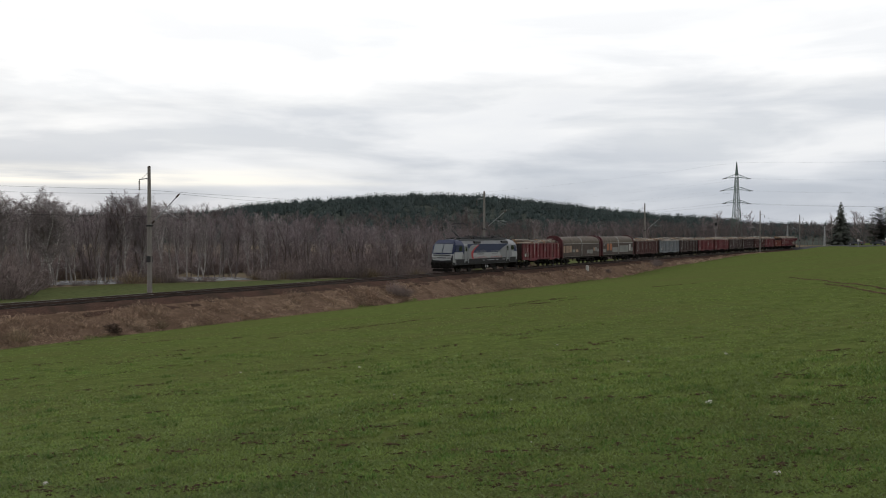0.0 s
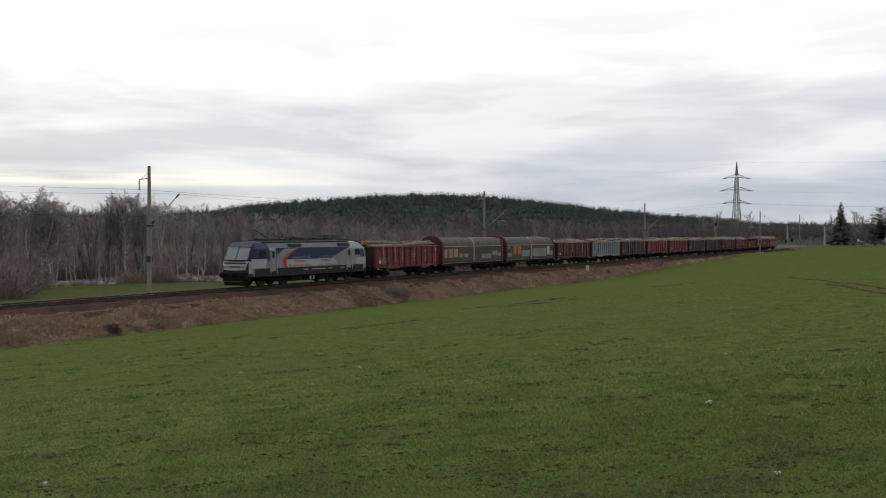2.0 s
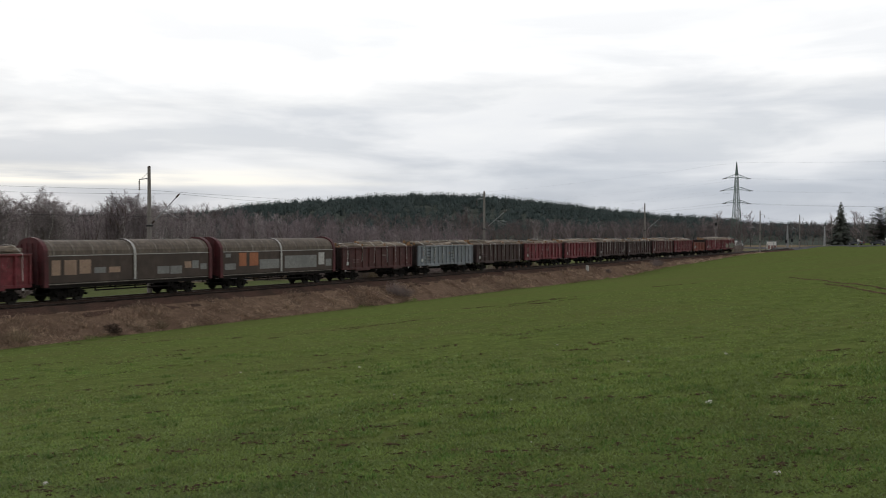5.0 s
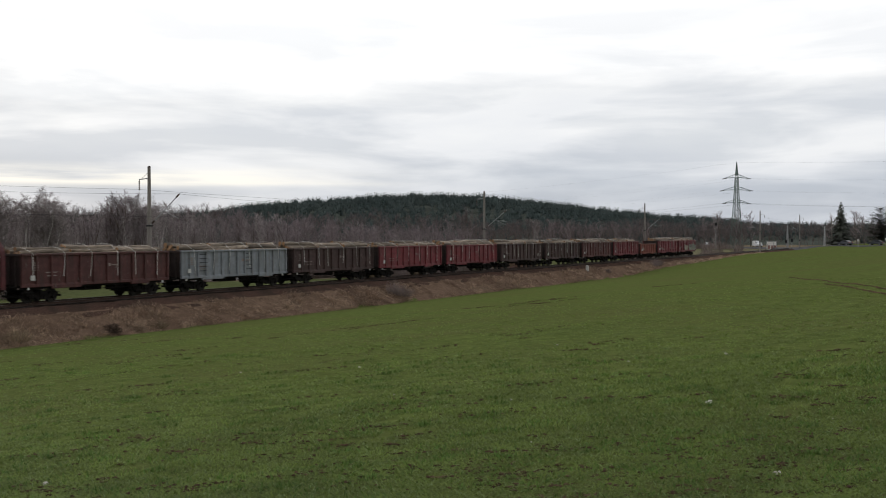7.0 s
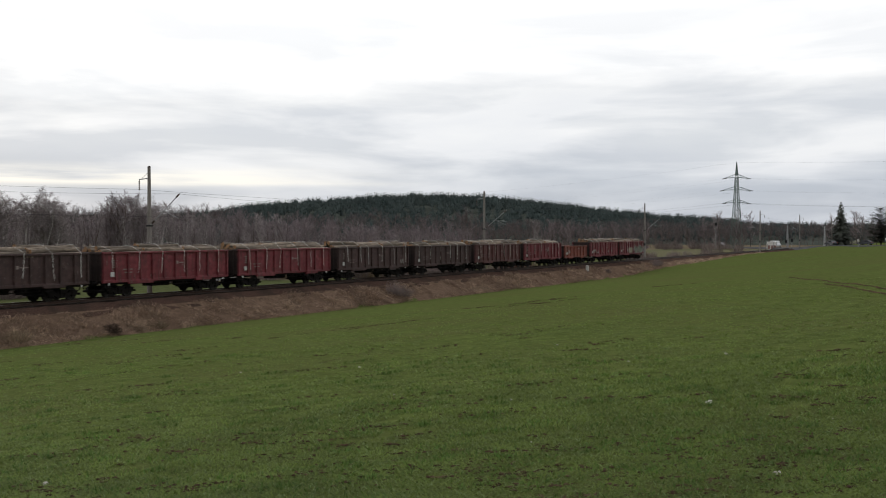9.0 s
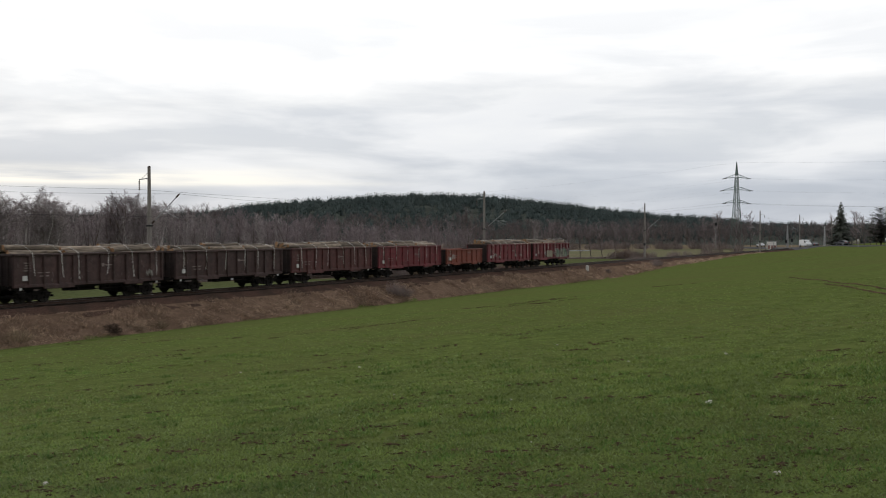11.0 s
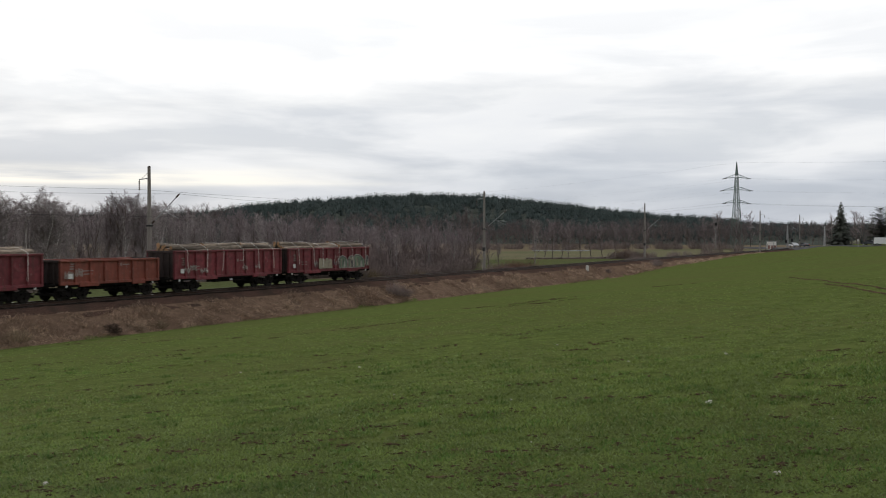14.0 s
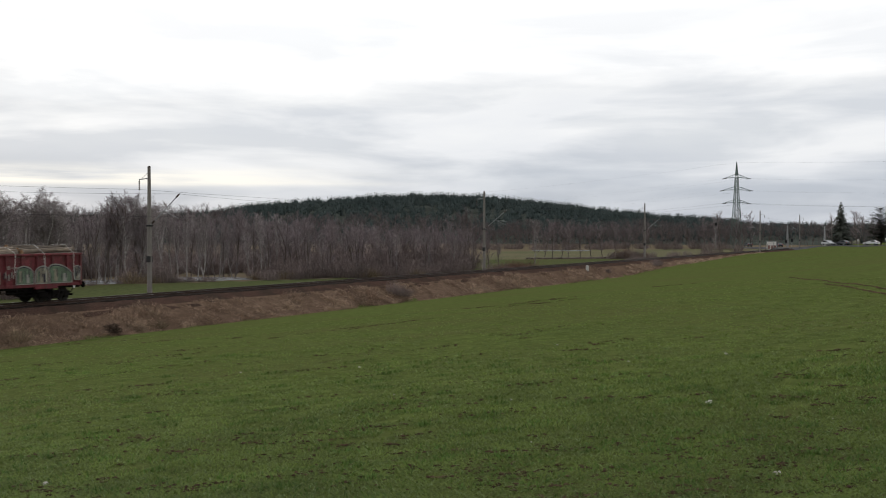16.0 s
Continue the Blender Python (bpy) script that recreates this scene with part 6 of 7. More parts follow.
def undergrowth():
    r = random.Random(5)
    for i in range(150):
        b = -0.475 + 0.50 * (i + r.random()) / 150
        line = float(np.interp(b, [-0.46, -0.40, -0.30, -0.20, -0.10, 0.0, 0.025], [112, 122, 132, 140, 148, 155, 165]))
        y = line + r.choice((r.uniform(0, 4), r.uniform(4, 60), r.uniform(10, 60)))
        k = r.choice((0, 1, 2)) if b < -0.15 else r.choice((0, 1, 0, 1, 2))
        if (-0.28 < b < -0.205 or -0.40 < b < -0.325) and y < line + 18:
            continue
        put_shrub(k, b * y, y, r.uniform(0.7, 1.35), r.uniform(0, 360))
    for i in range(62):
        b = -0.17 + 0.192 * (i + r.random()) / 62
        line = float(np.interp(b, [-0.20, -0.10, 0.0, 0.025], [140, 148, 155, 165]))
        y = line + r.uniform(0, 26)
        put_shrub(r.choice((0, 0, 1)), b * y, y, r.uniform(1.1, 1.6) if y < line + 8 else r.uniform(1.5, 2.5), r.uniform(0, 360))
    # brush standing behind the flood water
    for i in range(120):
        b = -0.46 + 0.31 * (i + r.random()) / 120
        line = float(np.interp(b, [-0.46, -0.40, -0.30, -0.20, -0.10], [112, 122, 132, 140, 148]))
        y = line + r.uniform(21, 60)
        put_shrub(r.choice((0, 1, 0)), b * y, y, r.uniform(0.9, 2.3), r.uniform(0, 360))
    # low sprigs along the water's near edge
    for i in range(16):
        b = -0.285 + 0.085 * (i + r.random()) / 16 if i < 10 else -0.40 + 0.07 * (i - 10 + r.random()) / 6
        line = float(np.interp(b, [-0.46, -0.40, -0.30, -0.20, -0.10], [112, 122, 132, 140, 148]))
        y = line + r.uniform(0.0, 1.5)
        put_shrub(r.choice((0, 1)), b * y, y, r.uniform(0.22, 0.5), r.uniform(0, 360))
    # thin scrub across the far meadow
    for i in range(30):
        b = 0.024 + 0.27 * (i + r.random()) / 30
        y = r.uniform(312, 335)
        put_shrub(r.choice((0, 1, 0)), b * y, y, r.uniform(0.8, 1.5), r.uniform(0, 360))
    # russet thicket in the meadow and scrub by the far mast
    for i in range(13):
        b, y = 0.052 + 0.041 * (i + r.random()) / 13, 160 + r.uniform(-5, 6)
        put_shrub(3 if i % 3 else 1, b * y, y, r.uniform(0.7, 1.25), r.uniform(0, 360))
    for i in range(9):
        b, y = 0.170 + 0.045 * (i + r.random()) / 9, 226 + r.uniform(-6, 6)
        put_shrub(3 if i % 2 else 0, b * y, y, r.uniform(0.7, 1.3), r.uniform(0, 360))
    # brown thicket near the meadow's edge at the far end of the view
    for b, y, s in ((-0.452, 104, 2.0), (-0.44, 106, 1.8), (-0.43, 110, 1.5), (-0.462, 100, 2.0), (-0.447, 101, 1.6), (-0.42, 116, 1.2)):
        put_shrub(r.choice((0, 1)), b * y, y, s, r.uniform(0, 360))
    # shrubs beside the line
    for s, o, k, sc in ((40.6, 4.3, 0, 0.62), (41.4, 4.6, 1, 0.6), (126.8, 3.9, 1, 0.62), (128.3, 4.2, 0, 0.5), (125.4, 4.3, 1, 0.55), (-2.5, 4.9, 2, 0.55), (-5.0, 5.1, 2, 0.6), (8.5, 5.2, 2, 0.45), (102, 4.2, 1, 0.4), (175, -7, 1, 1.0), (180, -8, 0, 0.9), (186, -7, 1, 1.1), (150, -8, 0, 0.9), (155, -9, 1, 1.0), (210, -8, 1, 1.1), (216, -9, 0, 1.2), (223, -8, 1, 1.0), (88, -7.5, 1, 0.8), (240, -7, 0, 1.2), (205, -7, 1, 0.8)):
        p = at(s, o, 0)
        put_shrub(k, p.x, p.y, sc, s * 37 % 360)


undergrowth()


# ---- conifers
def frond_cloud(centres, heights, widths, seed, per=70, pine=None):
    """Conifer crowns of many small clumps round a core, in arrays, with normals that look out of each crown."""
    rng = np.random.RandomState(seed)
    V, N = [], []
    for (x, y, z), h, w, p in zip(centres, heights, widths, pine):
        az = rng.uniform(0, 2 * np.pi, per)
        u = rng.random_sample(per)
        if p:
            # rounded lumpy crown on a bare stem
            lump = 1 + 0.22 * np.sin(2 * az + rng.uniform(0, 6)) * np.sin(7 * u + rng.uniform(0, 6))
            zz = h * (0.34 + 0.64 * u)
            rad = w * lump * np.sqrt(np.clip(1 - ((u - 0.42) / 0.62) ** 2, 0.02, 1)) * rng.uniform(0.6, 1.0, per)
        else:
            zz = h * (0.08 + 0.92 * u)
            rad = w * (1.04 - u) ** 0.85 * rng.uniform(0.6, 1.05, per)
        c = np.stack([x + rad * np.cos(az), y + rad * np.sin(az), z + zz], 1)
        size = (0.052 * h * rng.uniform(0.6, 1.2, per) * (1.2 - 0.75 * u))[:, None]
        nn = np.stack([np.cos(az) * rad / w, np.sin(az) * rad / w, 0.7 + 0.4 * (u - 0.35)], 1)
        flat = nn + rng.normal(0, 0.3, (per, 3))
        e1 = np.cross(flat, rng.normal(size=(per, 3)))
        e1 /= np.linalg.norm(e1, axis=1, keepdims=True)
        e2 = np.cross(flat, e1)
        e2 /= np.linalg.norm(e2, axis=1, keepdims=True)
        tri = np.stack([e1, -0.5 * e1 + 0.87 * e2, -0.5 * e1 - 0.87 * e2], 1)
        V.append((c[:, None, :] + tri * size[:, None, :] * 1.25).reshape(-1, 3))
        N.append(np.repeat(nn, 3, axis=0))
        # core
        zl, zm, zh = (0.32, 0.58, 0.82) if p else (0.04, 0.10, 0.90)
        ring = np.array([[x + 0.62 * w * np.cos(a), y + 0.62 * w * np.sin(a), z + h * zm] for a in np.arange(5) * 2 * np.pi / 5])
        core, cn = [], []
        for k in range(5):
            q0, q1 = ring[k], ring[(k + 1) % 5]
            a = (k + 0.5) * 2 * np.pi / 5
            core += [[x, y, z + h * zh], q0, q1, [x, y, z + h * zl], q1, q0]
            cn += [[np.cos(a), np.sin(a), 0.55]] * 3 + [[np.cos(a), np.sin(a), 0.1]] * 3
        V.append(np.array(core))
        N.append(np.array(cn))
    V, N = np.concatenate(V), np.concatenate(N)
    N /= np.linalg.norm(N, axis=1, keepdims=True) + 1e-9
    return V, np.arange(len(V)).reshape(-1, 3), N


def hill_forest():
    rng = np.random.RandomState(8)
    C, H, W, P = [], [], [], []
    for i in range(5200):
        b = rng.uniform(-0.48, 0.30)
        y = rng.uniform(440, 880) if i % 2 else rng.uniform(660, 880)
        x = b * y
        C.append((x, y, gz(x, y) - 0.3))
        h = rng.uniform(6.5, 10.5)
        H.append(h)
        p = rng.random_sample() < 0.7
        P.append(p)
        W.append(h * (rng.uniform(0.18, 0.25) if not p else rng.uniform(0.25, 0.38)))
    # thinner, lower woods towards the crossing
    for i in range(750):
        b = rng.uniform(0.26, 0.5)
        y = rng.uniform(520, 800)
        x = b * y
        C.append((x, y, gz(x, y) - 0.3))
        h = rng.uniform(6, 8.5)
        H.append(h)
        P.append(rng.random_sample() < 0.6)
        W.append(h * rng.uniform(0.22, 0.34))
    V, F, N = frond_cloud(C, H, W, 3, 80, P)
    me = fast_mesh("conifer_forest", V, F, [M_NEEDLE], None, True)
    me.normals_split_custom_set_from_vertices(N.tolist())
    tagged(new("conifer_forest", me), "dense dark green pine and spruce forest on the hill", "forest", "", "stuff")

hill_forest()


def conifer_thing(x, y, h, w, seed, pine, label, per):
    z = gz(x, y)
    e = empty("spruce_tree" if not pine else "pine_tree", pose(x, y, z), label, "tree")
    b = Build()
    b.tube((0, 0, -0.3), (0, 0, h * 0.9), 0.02 * h, 0.03, 8)
    part("trunk", b, M_BARKT, e)
    rng = np.random.RandomState(seed)
    V = []
    tiers = int(h * 2.2)
    for t in range(tiers):
        u = (t + 0.5) / tiers
        zz = h * (0.06 + 0.92 * u)
        n = int(per * (1.05 - 0.75 * u))
        for k in range(n):
            az = rng.uniform(0, 6.283)
            prof = (1 - u) ** 0.8 if not pine else math.sqrt(max(0.05, 1 - ((u - 0.4) / 0.62) ** 2))
            ln = w * prof * rng.uniform(0.55, 1.12) + 0.15
            d = np.array([math.cos(az), math.sin(az), 0])
            sd = np.array([-math.sin(az), math.cos(az), 0])
            droop = -0.28 if not pine else 0.2
            p0 = np.array([0, 0, zz])
            segs = 4
            for q in range(segs):
                a = p0 + d * ln * (q / segs) + np.array([0, 0, droop * ln * (q / segs) ** 1.2])
                c = p0 + d * ln * ((q + 1.1) / segs) + np.array([0, 0, droop * ln * ((q + 1) / segs) ** 1.2])
                wd = 0.10 * ln + 0.08
                j = rng.uniform(-0.12, 0.12, 3)
                V += [a + sd * wd + j, a - sd * wd + j, c - np.array([0, 0, 0.12])]
                V += [a + sd * wd * 0.3, c + sd * wd * 1.3 - np.array([0, 0, rng.uniform(0.05, 0.3)]), c - sd * wd * 1.2 - np.array([0, 0, rng.uniform(0.05, 0.3)])]
    V = np.array(V)
    part("crown", fast_mesh("crown", V, np.arange(len(V)).reshape(-1, 3), [M_SPRUCE]), None, e)


conifer_thing(0.4068 * 305, 305, 14.0, 4.3, 1, False, "tall dark green spruce with drooping branches beside the road", 22)
conifer_thing(0.448 * 296, 296, 11.8, 4.6, 2, True, "broad dark green pine beside the road", 22)
conifer_thing(0.468 * 300, 300, 12.5, 5.0, 3, True, "broad dark green pine beside the road", 22)


# ---- flood water behind the birches and across the meadow
def pond(cx, cy, rx, ry, seed, turn=0.0):
    r = random.Random(seed)
    z = gz(cx, cy) + 0.16
    b = Build()
    n = 40
    ca, sa = math.cos(turn), math.sin(turn)
    pts = []
    for i in range(n):
        a = 2 * math.pi * i / n
        k = 1 + 0.16 * math.sin(3 * a + seed) + 0.10 * math.sin(7 * a + seed * 2)
        u, v = rx * k * math.cos(a), ry * k * math.sin(a)
        pts.append((cx + u * ca - v * sa, cy + u * sa + v * ca, z))
    b.face(pts)
    b.face([(x, y, zz - 0.6) for x, y, zz in reversed(pts)])
    for i in range(n):
        j = (i + 1) % n
        p, q = pts[i], pts[j]
        b.face([(p[0], p[1], z - 0.6), (q[0], q[1], z - 0.6), q, p])
    tagged(part("water", b, M_WATER), "still flood water with the bright sky's reflection put into its pale colour", "water", "", "structure")


pond(-0.242 * 144, 144, 5.5, 4.5, 1)
pond(-0.372 * 132, 132, 4.5, 4.0, 2)
pond(-0.345 * 136, 136, 3.5, 3.5, 3)
pond(0.132 * 304, 304, 5.5, 4.0, 4)
pond(0.107 * 306, 306, 4.0, 3.5, 5)
# ---- winter wheat, nearest to the tripod as single blades
M_BLADE = mat("wheat_blade", (0.168, 0.229, 0.051), 0.7, vary=0.2, fine=1.5, coarse=0.7, bump=0.0, island=0.32, spec=0.2, tint=(0.124, 0.164, 0.040))
M_STRAW = mat("dry_grass_blade", (0.43, 0.32, 0.23), 0.9, vary=0.35, fine=0.9, coarse=0.42, bump=0.0, island=0.45, spec=0.05, tint=(0.23, 0.152, 0.110))


def see_through(m, amount, glint=None):
    """Leaves let light through; a few island-wise blades are coloured pale as glints of light."""
    nt = m.node_tree
    b, out = nt.nodes["Principled BSDF"], nt.nodes["Material Output"]
    col = b.inputs["Base Color"].links[0].from_socket
    if glint:
        gi = nt.nodes.new("ShaderNodeNewGeometry")
        gt = nt.nodes.new("ShaderNodeMath")
        gt.operation = "GREATER_THAN"
        gt.inputs[1].default_value = 0.95
        nt.links.new(gi.outputs["Random Per Island"], gt.inputs[0])
        mx = nt.nodes.new("ShaderNodeMixRGB")
        nt.links.new(gt.outputs[0], mx.inputs[0])
        nt.links.new(col, mx.inputs[1])
        mx.inputs[2].default_value = (*glint, 1)
        col = mx.outputs[0]
        nt.links.new(col, b.inputs["Base Color"])
    tr = nt.nodes.new("ShaderNodeBsdfTranslucent")
    nt.links.new(col, tr.inputs["Color"])
    mix = nt.nodes.new("ShaderNodeMixShader")
    mix.inputs[0].default_value = amount
    nt.links.new(b.outputs[0], mix.inputs[1])
    nt.links.new(tr.outputs[0], mix.inputs[2])
    nt.links.new(mix.outputs[0], out.inputs["Surface"])


see_through(M_BLADE, 0.42, (0.25, 0.33, 0.13))
see_through(M_STRAW, 0.25)
see_through(M_NEEDLE, 0.1)


def blades(base, length, width, lean, rng, bend=0.5, wind=None, rise=0.6):
    """Bent two-piece blades in one array: base points, lengths, widths, how far they lean."""
    n = len(base)
    az = rng.uniform(0, 2 * np.pi, n)
    if wind is not None:
        az = wind + rng.normal(0, 0.7, n)
    face = az + rng.uniform(-0.9, 0.9, n) + np.pi / 2
    d = np.stack([np.cos(az), np.sin(az), np.zeros(n)], 1)
    s = np.stack([np.cos(face), np.sin(face), np.zeros(n)], 1) * width[:, None]
    up = np.array([0, 0, 1.0])
    lean = lean[:, None]
    mid = base + (up * rise + d * lean * 0.45) * length[:, None]
    tip = base + (up * (1.0 - bend * lean) + d * lean * 1.0) * length[:, None]
    V = np.stack([base - s, base + s, mid + s * 0.8, mid - s * 0.8, tip], 1).reshape(-1, 3)
    k = np.arange(n)[:, None] * 5
    F = np.concatenate([k + [0, 1, 2], k + [0, 2, 3], k + [3, 2, 4]], 1).reshape(-1, 3)
    return V, F


def wheat():
    rng = np.random.RandomState(12)
    n = 50000
    dep = rng.uniform(0.045, 0.285, n) ** 1.0
    b = rng.uniform(-0.475, 0.475, n)
    y = np.clip(1.62 / dep, 5.0, 60)
    for _ in range(6):
        z = ground_z(b * y, y)
        y = np.clip((EYE_Z - z) / dep, 5.0, 70)
    x = b * y
    s, o = so(x, y)
    thin = wave(x * 0.9, y * 0.9, 31) * 0.5 + wave(x * 3.0, y * 3.0, 32) * 0.5
    keep = (o > 6.2) & (thin > -0.55 + rng.uniform(-0.25, 0.25, n)) & (y < 62)
    x, y = x[keep], y[keep]
    m = len(x)
    per = 5
    bx = np.repeat(x, per) + rng.normal(0, 0.035, m * per)
    by = np.repeat(y, per) + rng.normal(0, 0.035, m * per)
    base = np.stack([bx, by, ground_z(bx, by) - 0.01], 1)
    d = np.repeat(np.hypot(x, y), per)
    L = rng.uniform(0.04, 0.09, m * per)
    W = rng.uniform(0.0022, 0.0042, m * per) * (1 + d / 16)
    V, F = blades(base, L, W, rng.uniform(0.7, 1.5, m * per), rng, 0.55, None, 0.42)
    tagged(new("wheat_blades", fast_mesh("wheat_blades", V, F, [M_BLADE])), "short fresh green winter wheat blades with thin spots", "crop", "", "stuff")


def bank_grass():
    rng = np.random.RandomState(21)
    n = 10500
    s = rng.uniform(-16, 215, n)
    s = np.where(rng.random_sample(n) < 0.35, rng.uniform(-16, 90, n), s)
    o = 2.85 + 3.0 * rng.random_sample(n) ** 0.8
    edge = 5.45 + 0.30 * wave(s * 0.5, s * 0.13, 11) + 0.16 * wave(s * 2.1, s * 0.7, 12)
    o = np.minimum(o, edge + rng.uniform(-0.2, 0.12, n))
    clump = wave(s * 0.7, o * 1.1, 41)
    keep = clump > -0.65 + rng.uniform(-0.3, 0.3, n) - 0.4 * (o > 4.6)
    s, o, clump = s[keep], o[keep], clump[keep]
    m = len(s)
    per = 10
    ds, do = rng.normal(0, 0.11, m * per), rng.normal(0, 0.09, m * per)
    S, O = np.repeat(s, per) + ds, np.repeat(o, per) + do
    # half of the clumps fall open like tussocks, the rest lie with the wind
    fall = np.arctan2(ds * CS - do * SN, ds * SN + do * CS)
    combed = 2.4 + 1.5 * np.repeat(wave(s * 0.35, o * 0.8, 51), per)
    fall = np.where(np.repeat(rng.random_sample(m) < 0.5, per), fall, combed)
    X, Y = X0 + S * SN + O * CS, Y0 + S * CS - O * SN
    base = np.stack([X, Y, ground_z(X, Y) - 0.03], 1)
    tall = np.repeat(np.clip(0.5 + 1.0 * clump, 0.18, 1.6), per)
    L = rng.uniform(0.25, 0.80, m * per) * tall
    W = rng.uniform(0.007, 0.014, m * per)
    V, F = blades(base, L, W, rng.uniform(0.8, 1.7, m * per), rng, 0.6, fall, 0.42)
    tagged(new("dry_bank_grass", fast_mesh("dry_bank_grass", V, F, [M_STRAW])), "tangled dry tan grass on the railway bank", "grass", "", "stuff")
    # far side of the line: low straw fringe before the meadow
    n = 1800
    S = np.repeat(rng.uniform(-20, 230, n), 8) + rng.normal(0, 0.2, n * 8)
    O = np.repeat(-3.2 - 3.5 * rng.random_sample(n), 8) + rng.normal(0, 0.15, n * 8)
    X, Y = X0 + S * SN + O * CS, Y0 + S * CS - O * SN
    base = np.stack([X, Y, ground_z(X, Y) - 0.03], 1)
    V, F = blades(base, rng.uniform(0.15, 0.4, n * 8), rng.uniform(0.01, 0.018, n * 8), rng.uniform(0.3, 1.2, n * 8), rng, 0.6)
    tagged(new("dry_verge_grass", fast_mesh("dry_verge_grass", V, F, [M_STRAW])), "low dry grass along the far side of the track", "grass", "", "stuff")


def ditch_weeds():
    """Dark dead weeds along the ditch across the meadow."""
    rng = np.random.RandomState(27)
    n = 9000
    y = 230.5 + rng.normal(0, 0.5, n)
    x = rng.uniform(0.085, 0.235, n) * y
    base = np.stack([x, y, ground_z(x, y) - 0.03], 1)
    V, F = blades(base, rng.uniform(0.25, 0.7, n) * (1 + 0.4 * wave(x * 0.6, y, 3)), rng.uniform(0.02, 0.045, n), rng.uniform(0.3, 1.2, n), rng, 0.6)
    tagged(new("ditch_weeds", fast_mesh("ditch_weeds", V, F, [M_SHRUB])), "dark dead weeds along a ditch in the meadow", "weeds", "", "stuff")


wheat()
bank_grass()
ditch_weeds()


# ---- stones in the field
def rock(x, y, r, seed, label="pale stone lying in the wheat field"):
    bm = bmesh.new()
    bmesh.ops.create_icosphere(bm, subdivisions=2, radius=1.0)
    rr = random.Random(seed)
    for v in bm.verts:
        k = 1 + 0.55 * noise.noise(v.co * 1.7 + Vector((seed, 0, 0)))
        v.co = Vector((v.co.x * r * 1.3 * k, v.co.y * r * k, v.co.z * r * 0.62 * k + 0.25 * r * noise.noise(v.co * 3.1)))
    me = bpy.data.meshes.new("stone")
    bm.to_mesh(me)
    bm.free()
    me.materials.append(M_STONE)
    ob = new("stone", me)
    ob.matrix_basis = pose(x, y, gz(x, y) + r * 0.3, 0, 0, rr.uniform(0, 360))
    tagged(ob, label, "stone", "stones in the field")


def field_point(b, dep):
    y = 1.6 / dep
    for _ in range(12):
        y = (EYE_Z - gz(b * y, y)) / dep
    return b * y, y


for i, (b, dep, r) in enumerate(((0.273, 0.1735, 0.055), (0.290, 0.1235, 0.05), (0.0908, 0.2145, 0.022), (-0.0855, 0.1372, 0.05), (0.343, 0.247, 0.045), (-0.408, 0.2575, 0.05), (0.0, 0.2385, 0.012), (-0.238, 0.2525, 0.025), (0.117, 0.1137, 0.03), (-0.207, 0.142, 0.035), (0.19, 0.131, 0.03), (-0.05, 0.165, 0.02), (0.40, 0.19, 0.02), (0.07, 0.17, 0.018))):
    x, y = field_point(b, dep)
    rock(x, y, r * 0.62, i + 1)


# ---- soil showing through: clods and wheel ruts
M_SOIL = mat("dark_field_soil", (0.105, 0.070, 0.047), 0.95, vary=0.4, fine=10, coarse=1.5, bump=0.8, island=0.3, spec=0.0)


OCT_V = np.array([[1, 0, 0], [0, 1, 0], [-1, 0, 0], [0, -1, 0], [0, 0, 1], [0, 0, -0.6]], float)
OCT_F = np.array([[0, 1, 4], [1, 2, 4], [2, 3, 4], [3, 0, 4], [1, 0, 5], [2, 1, 5], [3, 2, 5], [0, 3, 5]])


def lumps(name, spots, label, seed):
    """Flat uneven clods of soil: spots of (x, y, radius)."""
    rng = np.random.RandomState(seed)
    V, F = [], []
    for i, (x, y, r) in enumerate(spots):
        v = OCT_V * r * rng.uniform(0.6, 1.35, (6, 1)) * np.array([1.6, 1.1, 0.5])
        a = rng.uniform(-0.6, 0.6)
        V.append(np.stack([v[:, 0] * np.cos(a) - v[:, 1] * np.sin(a) + x, v[:, 0] * np.sin(a) + v[:, 1] * np.cos(a) + y, v[:, 2] + gz(x, y) + 0.016], 1))
        F.append(OCT_F + 6 * i)
    tagged(new(name, fast_mesh(name, np.concatenate(V), np.concatenate(F), [M_SOIL])), label, "soil", "", "stuff")


def clods():
    rng = np.random.RandomState(44)
    spots = []
    for i in range(190):
        dep = rng.uniform(0.10, 0.285) if i % 3 else rng.uniform(0.2, 0.285)
        cx, cy = field_point(rng.uniform(-0.47, 0.47), dep)
        size = rng.uniform(0.05, 0.26) * (0.5 + cy / 22)
        turn = rng.uniform(-0.5, 0.5)
        for k in range(int(rng.uniform(4, 22))):
            u, v = rng.normal(0, size * 1.3), rng.normal(0, size * 0.5)
            spots.append((cx + u * math.cos(turn) - v * math.sin(turn), cy + u * math.sin(turn) + v * math.cos(turn), rng.uniform(0.008, 0.027) * (0.8 + cy / 40)))
    lumps("soil_clods", spots, "dark brown clods of soil among the wheat", 45)


clods()


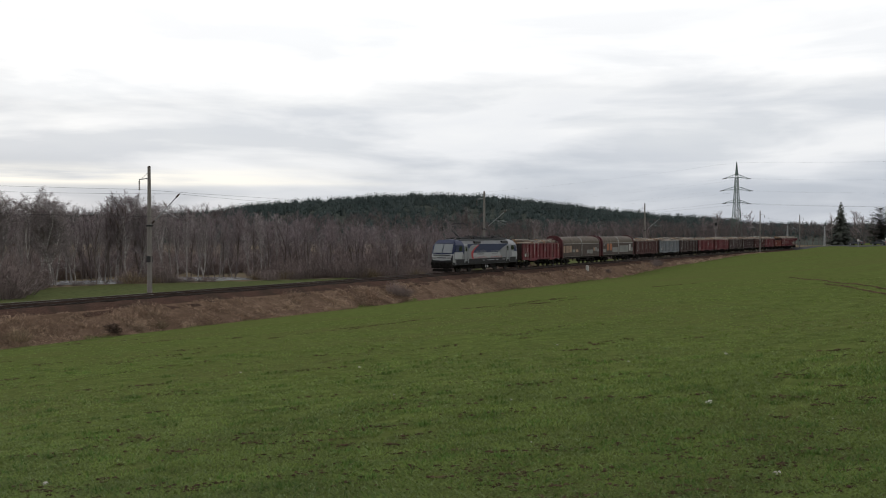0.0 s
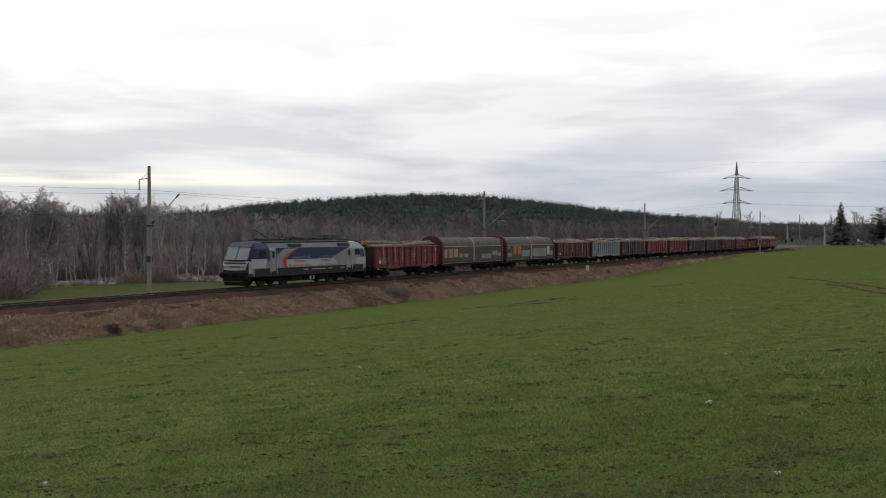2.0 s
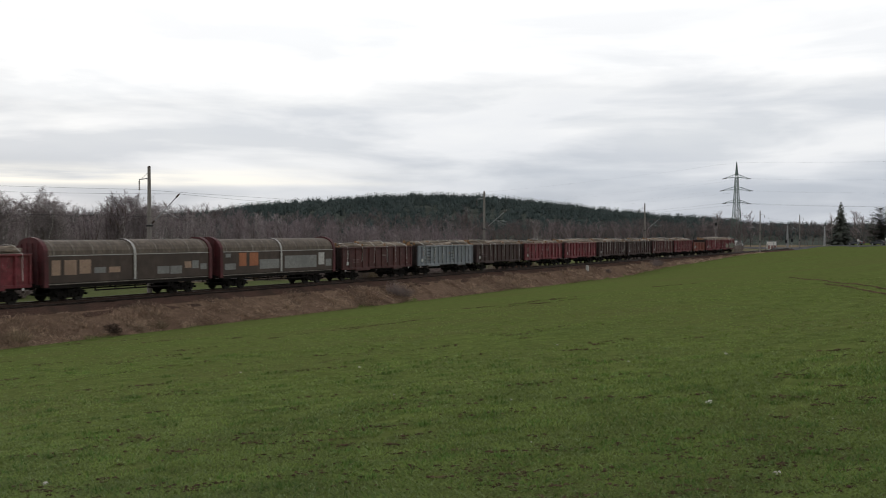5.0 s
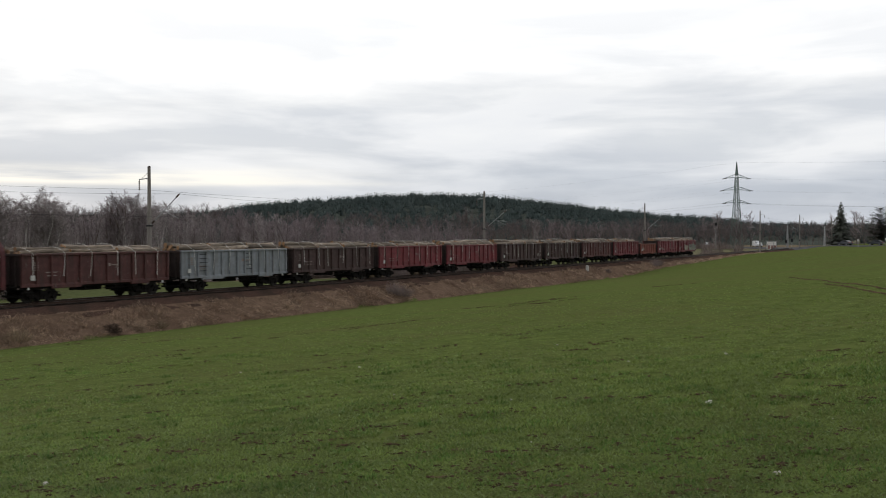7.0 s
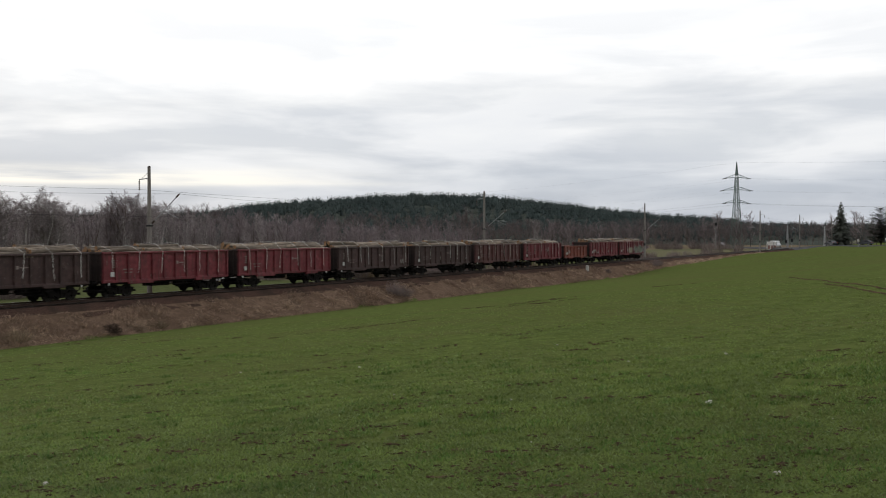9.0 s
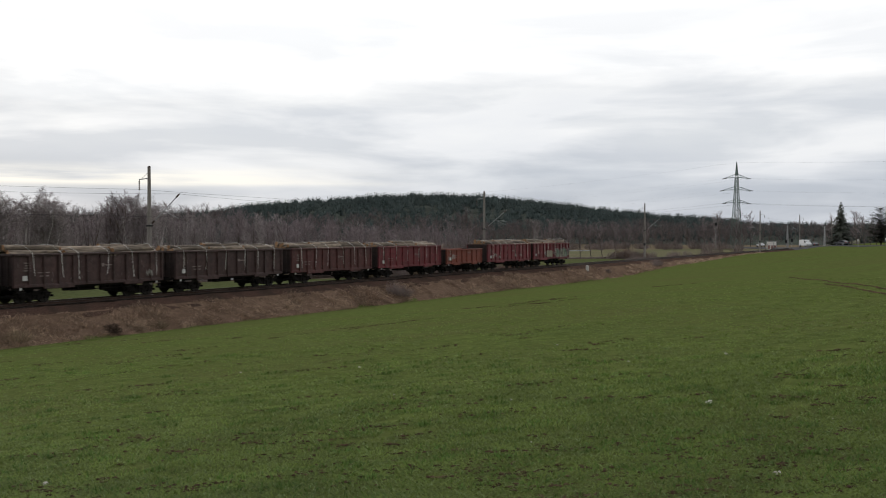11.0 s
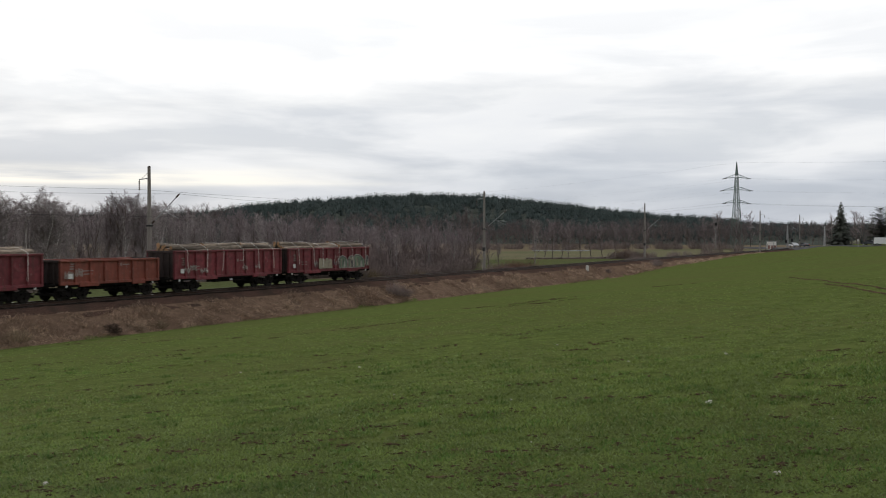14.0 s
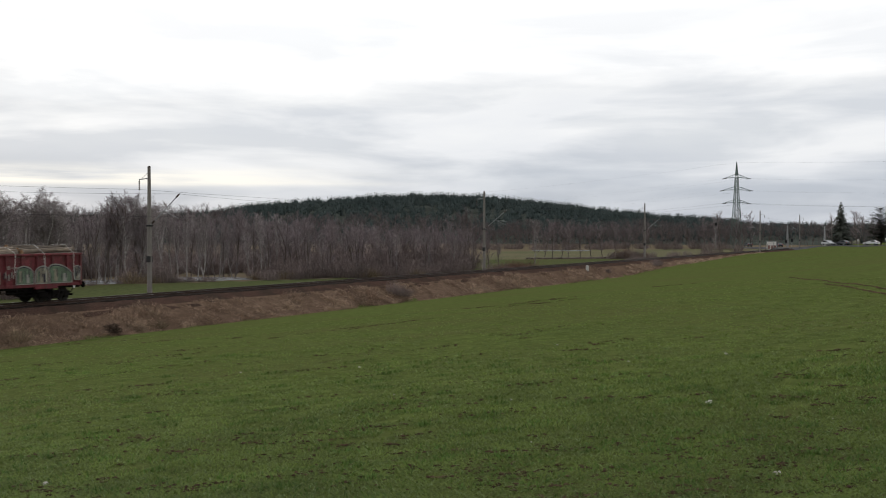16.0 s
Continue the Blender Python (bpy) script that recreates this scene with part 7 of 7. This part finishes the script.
def scrapes():
    """Broken lines of bare soil where wheels scuffed the crop."""
    rng = np.random.RandomState(61)
    spots = []
    for b0, d0, b1, d1, n, wide in ((0.02, 0.0770, 0.14, 0.0635, 26, 0.5), (0.06, 0.0755, 0.145, 0.0655, 16, 0.4), (-0.115, 0.099, -0.02, 0.0875, 20, 0.4), (-0.19, 0.109, -0.11, 0.099, 8, 0.3), (0.19, 0.0565, 0.27, 0.0495, 8, 0.3), (-0.45, 0.160, -0.20, 0.125, 22, 0.25), (-0.44, 0.148, -0.25, 0.122, 12, 0.2), (-0.40, 0.170, -0.05, 0.120, 16, 0.3), (0.05, 0.105, 0.22, 0.085, 12, 0.4)):
        p, q = Vector((*field_point(b0, d0), 0)), Vector((*field_point(b1, d1), 0))
        d = (q - p).normalized()
        for i in range(int(n * 0.62)):
            c = p.lerp(q, rng.random_sample())
            c = c + Vector((-d.y, d.x, 0)) * rng.normal(0, wide)
            ln = rng.uniform(0.10, 0.55)
            for k in range(int(5 + ln * 16)):
                e = c + d * rng.normal(0, ln * 0.6) + Vector((-d.y, d.x, 0)) * rng.normal(0, 0.07)
                spots.append((e.x, e.y, rng.uniform(0.014, 0.046) * c.y / 45))
    # turned soil at the foot of the bank
    for k in range(30):
        p = at(-8.5 + rng.normal(0, 0.35), 7.0 + rng.normal(0, 0.12), 0)
        spots.append((p.x, p.y, rng.uniform(0.04, 0.1)))
    lumps("soil_scrapes", spots, "broken scrapes of bare soil across the wheat", 62)


scrapes()


def weed_tufts():
    """Darker, longer tufts standing out of the crop near the tripod."""
    rng = np.random.RandomState(71)
    B, S = [], []
    for i in range(520):
        cx, cy = field_point(rng.uniform(-0.47, 0.47), rng.uniform(0.125, 0.285))
        n = int(rng.uniform(10, 34))
        w = rng.uniform(0.03, 0.12) * (0.6 + cy / 30)
        B.append(np.stack([cx + rng.normal(0, w * 1.6, n), cy + rng.normal(0, w * 0.7, n)], 1))
        S.append(np.full(n, 0.7 + cy / 45))
    P, S = np.concatenate(B), np.concatenate(S)
    base = np.stack([P[:, 0], P[:, 1], ground_z(P[:, 0], P[:, 1]) - 0.01], 1)
    n = len(base)
    V, F = blades(base, rng.uniform(0.05, 0.12, n) * S, rng.uniform(0.003, 0.006, n) * S * 1.4, rng.uniform(0.4, 1.3, n), rng, 0.5, None, 0.5)
    tagged(new("weed_tufts", fast_mesh("weed_tufts", V, F, [M_TUFT])), "dark green tufts of stronger growth in the wheat", "grass", "", "stuff")


M_TUFT = mat("dark_tuft_blade", (0.112, 0.195, 0.045), 0.75, vary=0.25, fine=1.5, coarse=0.7, bump=0.0, island=0.35, spec=0.1)
see_through(M_TUFT, 0.42)
weed_tufts()


def rut(p, q, width, seed, gap=0.0):
    """A wheel rut of bare soil between two places of the field, ragged and broken."""
    rng = np.random.RandomState(seed)
    p, q = Vector((*p, 0)), Vector((*q, 0))
    n = max(8, int((q - p).length / 0.5))
    d = (q - p).normalized()
    nr = Vector((-d.y, d.x, 0))
    b = Build()
    prev = None
    for i in range(n + 1):
        c = p.lerp(q, i / n)
        w = width * rng.uniform(0.3, 1.2)
        if rng.random_sample() < gap:
            prev = None
            continue
        c = c + nr * rng.uniform(-0.08, 0.08)
        row = [c + nr * w, c + nr * w * 0.3, c - nr * w * 0.3, c - nr * w]
        row = [(v.x, v.y, gz(v.x, v.y) + h) for v, h in zip(row, (0.012, 0.03, 0.03, 0.012))]
        if prev:
            for k in range(3):
                b.face([prev[k], prev[k + 1], row[k + 1], row[k]])
        prev = row
    if b.f:
        tagged(part("wheel_rut", b, M_SOIL), "bare dark soil wheel rut across the wheat", "wheel rut", "", "structure")


def rut_between(b0, d0, b1, d1, width, seed, gap):
    rut(field_point(b0, d0), field_point(b1, d1), width, seed, gap)


rut_between(0.356, 0.0442, 0.50, 0.0615, 0.085, 1, 0.0)
rut_between(0.391, 0.0512, 0.50, 0.0700, 0.085, 2, 0.0)


# ---- heap of dead brush at the foot of the bank
M_DEAD = mat("dead_wet_branches", (0.105, 0.074, 0.058), 0.9, vary=0.4, fine=6, bump=0.3, island=0.3, spec=0.1)


def brush_heap():
    p = at(4.5, 5.1, 0)
    e = empty("brush_heap", pose(p.x, p.y, gz(p.x, p.y)), "dark heap of dead branches at the foot of the bank", "brush heap")
    r = random.Random(9)
    b = Build()
    for i in range(130):
        az, q = r.uniform(0, 6.28), r.random() ** 0.5
        c = Vector((math.cos(az) * q * 0.62, math.sin(az) * q * 0.5, r.uniform(0.0, 0.62) * (1 - 0.55 * q * q)))
        d = Vector((r.uniform(-1, 1), r.uniform(-1, 1), r.uniform(-0.5, 0.7))).normalized() * r.uniform(0.06, 0.17)
        b.tube(c - d, c + d, 0.035, 0.022, 4)
    part("branches", b, M_DEAD, e)


brush_heap()
# ---- what moves
def motions():
    times = [i * 0.8 for i in range(21)]
    for thing, s in MOVERS:
        walk(thing, [(t, on_track(s - SPEED * t + SLOW * t * t)) for t in times])
    # road traffic: each keeps to its lane
    for ob, stops, coming in ROADERS:
        rows = []
        for t, b in stops:
            aim = b
            for _ in range(4):
                p, d = along_road(aim)
                if not coming:
                    d = -d
                p = p + Vector((d.y, -d.x, 0)).normalized() * 1.5
                aim += b - p.x / p.y
            rows.append((t, pose(p.x, p.y, p.z + 0.06, 0, 0, math.degrees(math.atan2(d.y, d.x)))))
        walk(ob, rows)
    # wheels roll at the train's speed: one full set of keys for each place on a bogie, shared by all alike
    for (d, r), sets in WHEELSETS.items():
        rows = []
        for i in range(481):
            t = i / FPS
            rows.append((t, pose(d, 0, r, 0, math.degrees((SPEED * t - SLOW * t * t) / r) % 360, 0)))
        walk(sets[0], rows)
        keys = sets[0].animation_data
        for w in sets[1:]:
            w.rotation_mode = "QUATERNION"
            a = w.animation_data_create()
            a.action = keys.action
            a.action_slot = keys.action_slot


motions()
